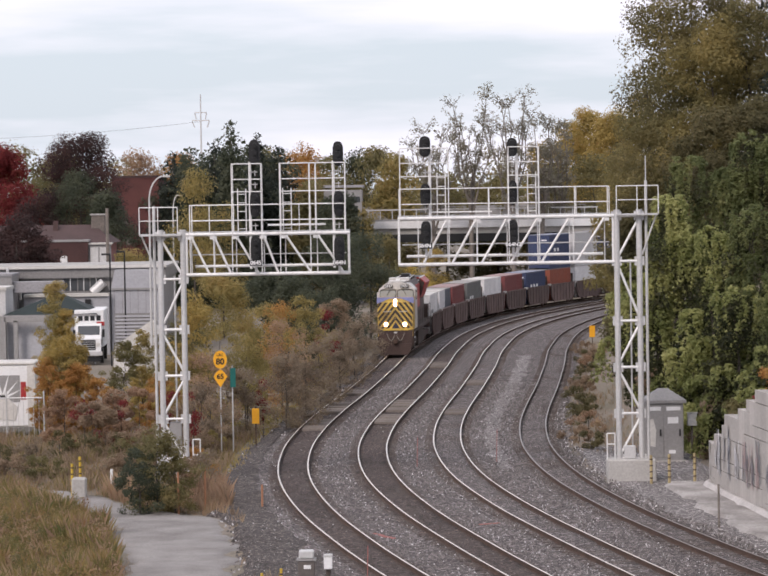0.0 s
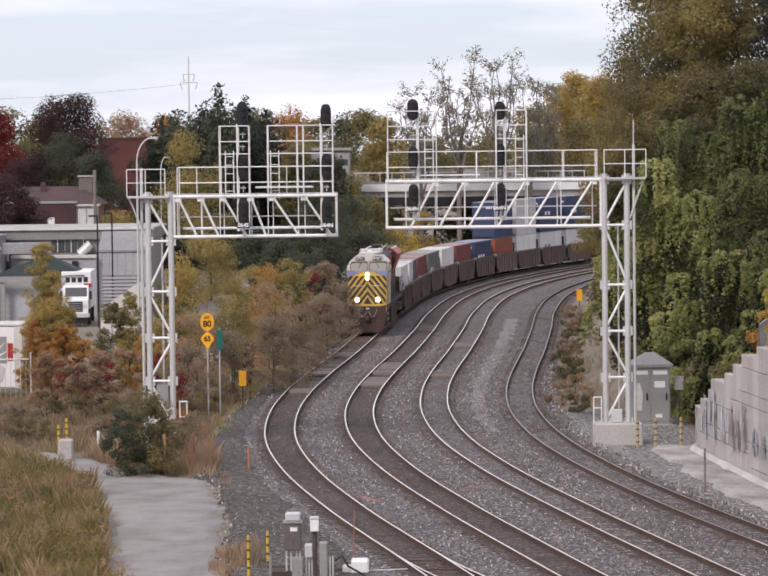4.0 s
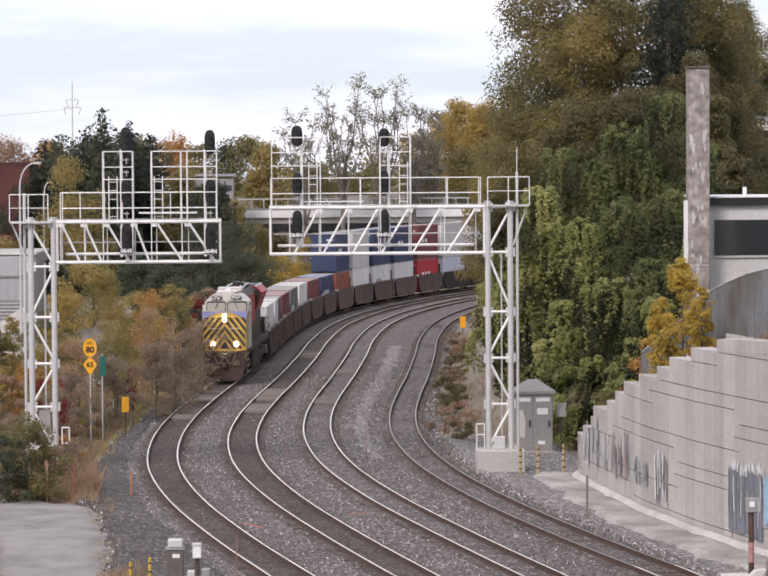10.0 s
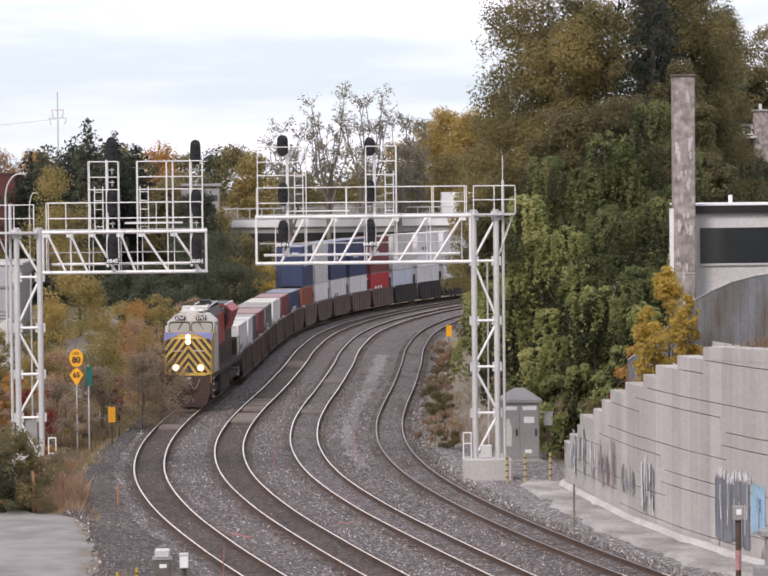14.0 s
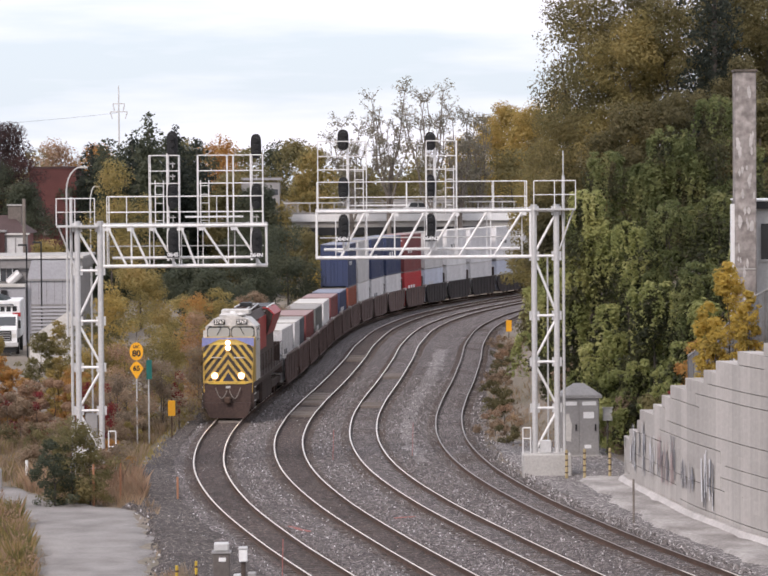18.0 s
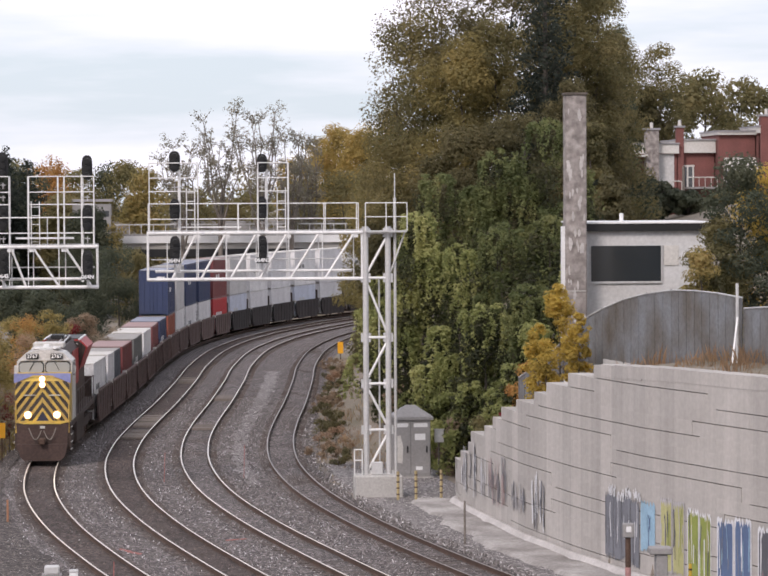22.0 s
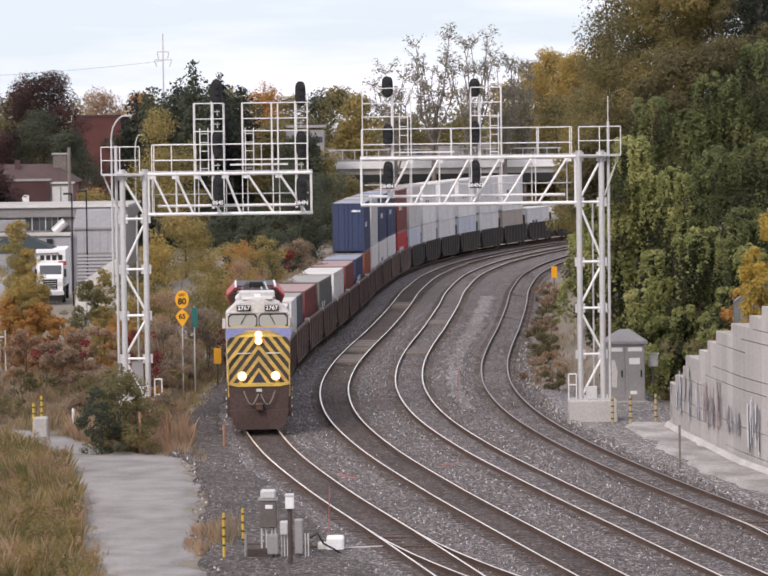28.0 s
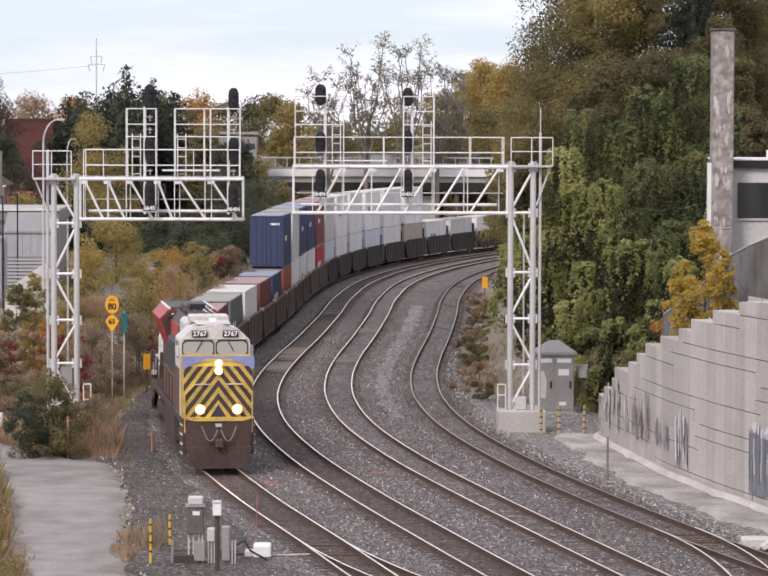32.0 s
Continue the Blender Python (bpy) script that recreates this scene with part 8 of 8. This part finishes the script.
    part("hood", one_prism([(-0.95, 1.62 * k), (0.95, 1.62 * k), (0.95, 4.1 * k), (0.7, 4.45 * k), (-0.7, 4.45 * k), (-0.95, 4.1 * k)], -6.4, 10.4), HOODPAINT, t, "sooty dark engine hood")
    part("red_panel", one_box(-0.985, 0.985, -0.8, 4.4, 2.6 * k, 4.1 * k), LOCO_RED, t, "red hood panel")
    for x in (-0.55, -0.2, 0.3, 0.6):
        part("roof_pipe", one_tube((x, -5.6, 4.5 * k), (x * 0.8, 4.4, 4.62 * k), 0.05, 6), GALV if x > 0 else GRIME, t)
    part("white_flash", one_box(-1.1, 1.1, -6.38, -5.4, 3.0 * k, 4.25 * k, 0.05), LOCO_WHITE, t, "white panel behind the cab")
    part("hood_side", one_box(-0.965, 0.965, -4.8, -1.2, 1.7 * k, 3.2 * k), BLACK, t, "black side panel")
    red = part("red_side", one_box(0.97, 1.01, -6.3, -0.8, 2.2 * k, 4.0 * k), LOCO_RED, t, "red hood side with pale marks")
    for i in range(2):
        part("marking", one_box(1.01, 1.02, -5.4 + i * 2.1, -4.3 + i * 2.1, 2.9 * k, 3.15 * k), WHITE, red, "white painted bar")
    part("cab_side", one_box(-1.525, -1.5, -9.0, -6.5, 1.66 * k, 3.1 * k), HOODRUST, t, "rust-brown cab side panel")
    part("lower_side", one_box(-1.4, -0.9, -6.2, 3.0, 1.64 * k, 2.6 * k, 0.03), HOODRUST, t, "rust-brown lower hood side")
    part("inverter_cabinet", one_box(-1.35, -0.9, -5.0, 1.0, 2.6 * k, 3.7 * k, 0.04), BLACK, t)
    part("radiator", one_prism([(-1.0, 3.1 * k), (1.0, 3.1 * k), (1.5, 4.1 * k), (1.05, 4.44 * k), (-1.05, 4.44 * k), (-1.5, 4.1 * k)], 4.6, 10.3), LOCO_RED, t, "red flared radiator housing")
    part("radiator_grille", one_box(-0.95, 0.95, 4.8, 10.1, 4.44 * k, 4.48 * k), BLACK, t)
    part("radiator_screen", one_prism([(-1.0, 3.12 * k), (1.0, 3.12 * k), (1.42, 4.09 * k), (1.0, 4.38 * k), (-1.0, 4.38 * k), (-1.42, 4.09 * k)], 4.55, 4.6), GRIME, t, "dark radiator screen")
    for x in (-1.02, 1.02):
        part("radiator_rim", one_box(x - 0.05, x + 0.05, 4.55, 10.35, 4.42 * k, 4.48 * k), WHITE, t, "white roof edge")
    part("radiator_lip", one_box(-0.95, 0.95, 4.5, 4.56, 4.24 * k, 4.3 * k), WHITE, t, "pale edge strip")
    for s, z in ((-1, 4.3), (1, 4.28), (-1, 4.18)):
        part("roof_pipe", one_tube((s * 1.1, 4.45, z * k), (s * 0.1, 2.6, (z + 0.24) * k), 0.05, 6), GRIME, t)
    part("air_filter", one_box(-1.05, 0.1, -5.2, -2.6, 3.9 * k, 4.5 * k, 0.15), LOCO_WHITE, t, "dirty white air filter housing")
    for y in (-4.6, -2.2, 0.3, 2.6):
        part("roof_hatch", one_box(-0.6, 0.6, y, y + 1.6, 4.45 * k, 4.58 * k, 0.04), GRIME, t)
    part("exhaust", one_box(-0.35, 0.35, 0.6, 1.9, 4.58 * k, 4.78 * k, 0.04), BLACK, t)
    part("dynamic_brake", one_box(-0.85, 0.85, -6.3, -4.8, 4.45 * k, 4.68 * k, 0.05), LOCO_WHITE, t)
    part("frame", one_box(-1.52, 1.52, -10.9, 10.9, 1.38 * k, 1.62 * k, 0.03), GRIME, t)
    part("anticlimber", one_prism([(-1.0, 1.56 * k), (1.0, 1.56 * k), (1.36, 1.62 * k), (1.36, 1.68 * k), (-1.36, 1.68 * k), (-1.36, 1.62 * k)], -11.15, -10.85), LOCO_YELLOW, t, "yellow anticlimber")
    part("pilot", one_prism([(-1.32, 0.55 * k), (1.32, 0.55 * k), (1.42, 1.6 * k), (-1.42, 1.6 * k)], -11.1, -10.8), RUSTYPLOW, t)
    part("plow", one_prism([(-0.95, 0.08 * k), (0.95, 0.08 * k), (1.2, 0.25 * k), (1.38, 0.75 * k), (-1.38, 0.75 * k), (-1.2, 0.25 * k)], -11.4, -11.05), RUSTYPLOW, t, "rust-brown snow plow")
    part("coupler", one_box(-0.17, 0.17, -11.75, -11.0, 0.75 * k, 1.0 * k, 0.05), RUST, t)
    for a, b in ((-0.72, -0.05), (0.08, 0.74)):
        pts = [(a + (b - a) * u, -11.3, (1.42 - 0.12 * u * (1 if a < 0 else 0) - 0.12 * (1 - u) * (1 if a > 0 else 0) - 0.42 * math.sin(math.pi * u)) * k) for u in (i / 8 for i in range(9))]
        part("air_hose", pipe(pts, 0.026), PALEBARK, t, "dusty air hose")
    part("draft_pocket", one_box(-0.45, 0.45, -11.13, -11.1, 0.7 * k, 1.1 * k), GRIME, t)
    part("number_plate", one_box(-0.13, 0.13, -11.13, -11.1, 1.38 * k, 1.48 * k), GALV, t)
    part("fuel_tank", one_box(-1.35, 1.35, -3.6, 3.6, 0.3 * k, 1.38 * k, 0.12), GRIME, t)
    for yc in (-7.2, 7.2):
        for s in (-1, 1):
            tr = part("truck_frame", one_box(s * 1.15 - 0.12, s * 1.15 + 0.12, yc - 2.6, yc + 2.6, 0.55 * k, 0.95 * k, 0.05), GRIME, t)
            for i in (-1, 0, 1):
                part("wheel", one_prism([(yc + i * 1.9 + 0.53 * math.cos(a), 0.53 * k + 0.53 * k * math.sin(a)) for a in (j * math.pi / 9 for j in range(18))], s * 0.78 - 0.07, s * 0.78 + 0.07, "x"), RUST, tr)
    for s in (-1, 1):
        part("side_rail", one_tube((s * 1.48, -6.2, 2.6 * k), (s * 1.48, 10.6, 2.6 * k), 0.025, 5), GRIME, t)
        for i in range(9):
            part("stanchion", one_tube((s * 1.48, -6.2 + i * 2.1, 1.62 * k), (s * 1.48, -6.2 + i * 2.1, 2.6 * k), 0.022, 5), GRIME, t)
    return t


UNIT = 10.9
BOXL = 8.9


def well_car(paint, look_of):
    k = TALL
    t = thing("well_car", 0, 0, 0, "%s articulated well car on the first track" % look_of, "well car", "container train")
    h = UNIT / 2
    for s in (-1, 1):
        side = part("side_sill", one_prism([(-h + 1.5, 0.32 * k), (h - 1.5, 0.32 * k), (h - 0.75, 0.75 * k), (h - 0.5, 1.72 * k), (-h + 0.5, 1.72 * k), (-h + 0.75, 0.75 * k)], s * 1.5 - 0.06, s * 1.5 + 0.06, "x"), paint, t)
        for i in range(7):
            y = -h + 1.55 + i * (UNIT - 3.1) / 6
            part("rib", one_box(min(s * 1.56, s * 1.61), max(s * 1.56, s * 1.61), y - 0.05, y + 0.05, 0.42 * k, 1.7 * k), paint, side)
        part("top_rail", one_box(s * 1.5 - 0.1, s * 1.5 + 0.1, -h + 0.5, h - 0.5, 1.7 * k, 1.78 * k), paint, side)
    part("floor", one_box(-1.44, 1.44, -h + 1.0, h - 1.0, 0.32 * k, 0.42 * k), GRIME, t)
    for e in (-1, 1):
        part("end_platform", one_box(-1.3, 1.3, min(e * (h - 0.7), e * h), max(e * (h - 0.7), e * h), 0.95 * k, 1.3 * k, 0.03), GRIME, t)
        part("end_post", one_box(-1.2, -1.0, e * (h - 0.3) - 0.05, e * (h - 0.3) + 0.05, 1.3 * k, 2.0 * k), paint, t)
    for s in (-1, 1):
        for e in (-1, 1):
            part("corner_step", one_box(s * 1.45 - 0.12, s * 1.45 + 0.12, e * (h - 0.32) - 0.1, e * (h - 0.32) + 0.1, 1.66 * k, 1.84 * k), PALE, t, "pale corner step")
    # dark panel added to stand in for the shade between the boxes
    part("dark_gap_panel", one_box(-1.15, 1.15, -h + 0.12, -h + 0.3, 1.3 * k, 2.5 * k, 0.03), GRIME, t)
    part("hand_rail", one_box(1.0, 1.12, h - 0.3, h - 0.2, 1.3 * k, 2.3 * k), paint, t)
    tr = part("bogie", one_box(-1.15, 1.15, -h - 1.0, -h + 1.0, 0.5 * k, 0.8 * k, 0.05), GRIME, t)
    for y in (-0.7, 0.7):
        for s in (-1, 1):
            part("wheel", one_prism([(-h + y + 0.42 * math.cos(a), 0.42 * k + 0.42 * k * math.sin(a)) for a in (j * math.pi / 8 for j in range(16))], s * 0.78 - 0.07, s * 0.78 + 0.07, "x"), RUST, tr)
    return t


def container_mesh(length, width, height, material):
    """A corrugated box in one skin: ribbed sides and back."""
    a, b = width / 2, length / 2
    n = int(length / 0.34)
    right = []
    for i in range(n):
        y = -b + 0.12 + i * (length - 0.24) / n
        q = (length - 0.24) / n
        right += [(a - 0.045, y), (a - 0.045, y + q * 0.35), (a - 0.005, y + q * 0.5), (a - 0.005, y + q * 0.85)]
    back = []
    for i in range(7):
        x, q = a - 0.12 - i * (width - 0.24) / 7, (width - 0.24) / 7
        back += [(x, b - 0.05), (x - q * 0.35, b - 0.05), (x - q * 0.5, b - 0.01), (x - q * 0.85, b - 0.01)]
    left = [(-x, y) for x, y in reversed(right)]
    return one_prism(right + back + left, 0.06, height - 0.05, "z")


BOXPAINT = {}


def box_paint(name, rgb):
    BOXPAINT[name] = mat(name + "_container_paint", rgb, 0.55, 0, 0.2, 0.5, 8, 0.05, second=tuple(c * 0.78 + 0.015 for c in rgb))


for name, rgb in (("white", (0.80, 0.79, 0.79)), ("grey", (0.60, 0.59, 0.585)), ("pale", (0.74, 0.73, 0.74)), ("slate", (0.10, 0.115, 0.14)), ("maroon", (0.20, 0.045, 0.045)), ("smoke", (0.15, 0.155, 0.15)),
                  ("navy", (0.028, 0.045, 0.115)), ("rust", (0.30, 0.075, 0.04)), ("red", (0.50, 0.03, 0.035)), ("ochre", (0.46, 0.30, 0.10)), ("beige", (0.46, 0.40, 0.36)), ("icy", (0.62, 0.66, 0.76))):
    box_paint(name, rgb)
# roof colours apart from the sides, paler on the dark boxes
ROOFS = {"white": PALE, "pale": PALE, "maroon": mat("pale_pink_roof", (0.36, 0.24, 0.23), 0.7, 0, 0.2), "navy": mat("pale_blue_roof", (0.28, 0.30, 0.37), 0.7, 0, 0.2), "smoke": mat("plain_grey_roof", (0.33, 0.31, 0.29), 0.7, 0, 0.2)}


def container(colour, tall, marks, BOXL=BOXL):
    k = TALL
    h = (2.9 if tall else 2.59) * k
    m = BOXPAINT[colour]
    t = thing("container", 0, 0, 0, "%s corrugated steel container riding in the well cars" % {"pale": "pale grey", "icy": "icy pale blue", "smoke": "dark grey", "slate": "dark slate", "rust": "rust red", "navy": "navy blue"}.get(colour, colour), "container", "containers on the train")
    part("body", container_mesh(BOXL, 2.44, h, m), m, t)
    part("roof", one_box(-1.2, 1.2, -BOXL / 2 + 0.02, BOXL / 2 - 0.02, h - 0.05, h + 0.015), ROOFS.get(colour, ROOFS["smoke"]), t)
    b = -BOXL / 2
    for s in (-1, 1):
        for y in (b, -b - 0.12):
            part("corner_post", one_box(min(s * 1.1, s * 1.23), max(s * 1.1, s * 1.23), y, y + 0.12, 0, h), m, t)
        for z in (0, h - 0.13):
            part("side_rail", one_box(min(s * 1.11, s * 1.225), max(s * 1.11, s * 1.225), b + 0.12, -b - 0.12, z, z + 0.12), m, t)
        door = part("door", one_box(min(s * 0.02, s * 1.08), max(s * 0.02, s * 1.08), b - 0.02, b + 0.06, 0.14, h - 0.14), m, t)
        for x in (0.3, 0.78):
            part("lock_rod", one_tube((s * x, b - 0.05, 0.1), (s * x, b - 0.05, h - 0.1), 0.022, 5), m, door)
    if marks:
        for i in range(marks):
            light = colour in ("white", "pale", "grey", "beige", "icy")
            part("marking", one_box(1.222, 1.23, -2.5 + i * 1.3, -1.7 + i * 1.3, h * 0.5, h * 0.6), BOXPAINT[("grey", "slate", "smoke")[len(colour) % 3]] if light else WHITE, t, "painted bar of faded writing")
        part("marking", one_box(0.25, 0.95, b - 0.03, b - 0.02, h * 0.82, h * 0.86), WHITE, t, "white painted bar")
    return t


TRAIN = []


def build_train():
    """Loco, then the wells with one or two boxes each, front to back."""
    TRAIN.append((locomotive(), 11.4, 22.3, 0.0))
    lower = ("white", "slate", "maroon", "smoke", "white", "maroon", "navy", "rust", "white", "pale", "pale", "red", "icy", "pale", "pale", "icy", "pale", "beige", "pale", "grey", "white", "pale", "grey", "white", "pale", "grey")
    upper = {7: "navy", 8: "grey", 9: "navy", 10: "navy", 11: "maroon", 12: "grey", 13: "white", 14: "pale", 15: "white", 16: "pale", 17: "white"}
    first, black = well_car(WELLPAINT, "grimy brown"), well_car(WELLDARK, "sooty black")
    for i, low in enumerate(lower):
        behind = 23.6 + UNIT * (i + 0.5)
        car = (first if i == 0 else copy_thing(first, pose(0, 0, 0))) if i < 12 else (black if i == 12 else copy_thing(black, pose(0, 0, 0)))
        TRAIN.append((car, behind, UNIT, 0.0))
        if i == 1:
            TRAIN.append((container("pale", False, 0, 4.6), behind - 2.4, UNIT, 0.43 * TALL))
            TRAIN.append((container("slate", False, 0, 4.6), behind + 2.4, UNIT, 0.43 * TALL))
            continue
        TRAIN.append((container(low, False, 3 if low in ("red", "navy") else 2 if i % 3 == 0 else 0), behind, UNIT, 0.43 * TALL))
        if i in upper:
            TRAIN.append((container(upper[i], True, 2 if upper[i] == "navy" or i % 2 else 0), behind, UNIT, 3.06 * TALL))


build_train()


def motions():
    for ob, behind, length, up in TRAIN:
        ride(ob, behind, length, up)
    for i, (ob, when, where, speed) in enumerate(TRAFFIC):
        rows = []
        for j in range(65):
            t = j * 0.5
            x = where + speed * (t - when)
            rows.append((t, pose(min(max(x, -14.0 - 6.5 * (i % 4)), 50.0 + 6 * i), 400.6, 8.6)))
        walk(ob, rows)


motions()
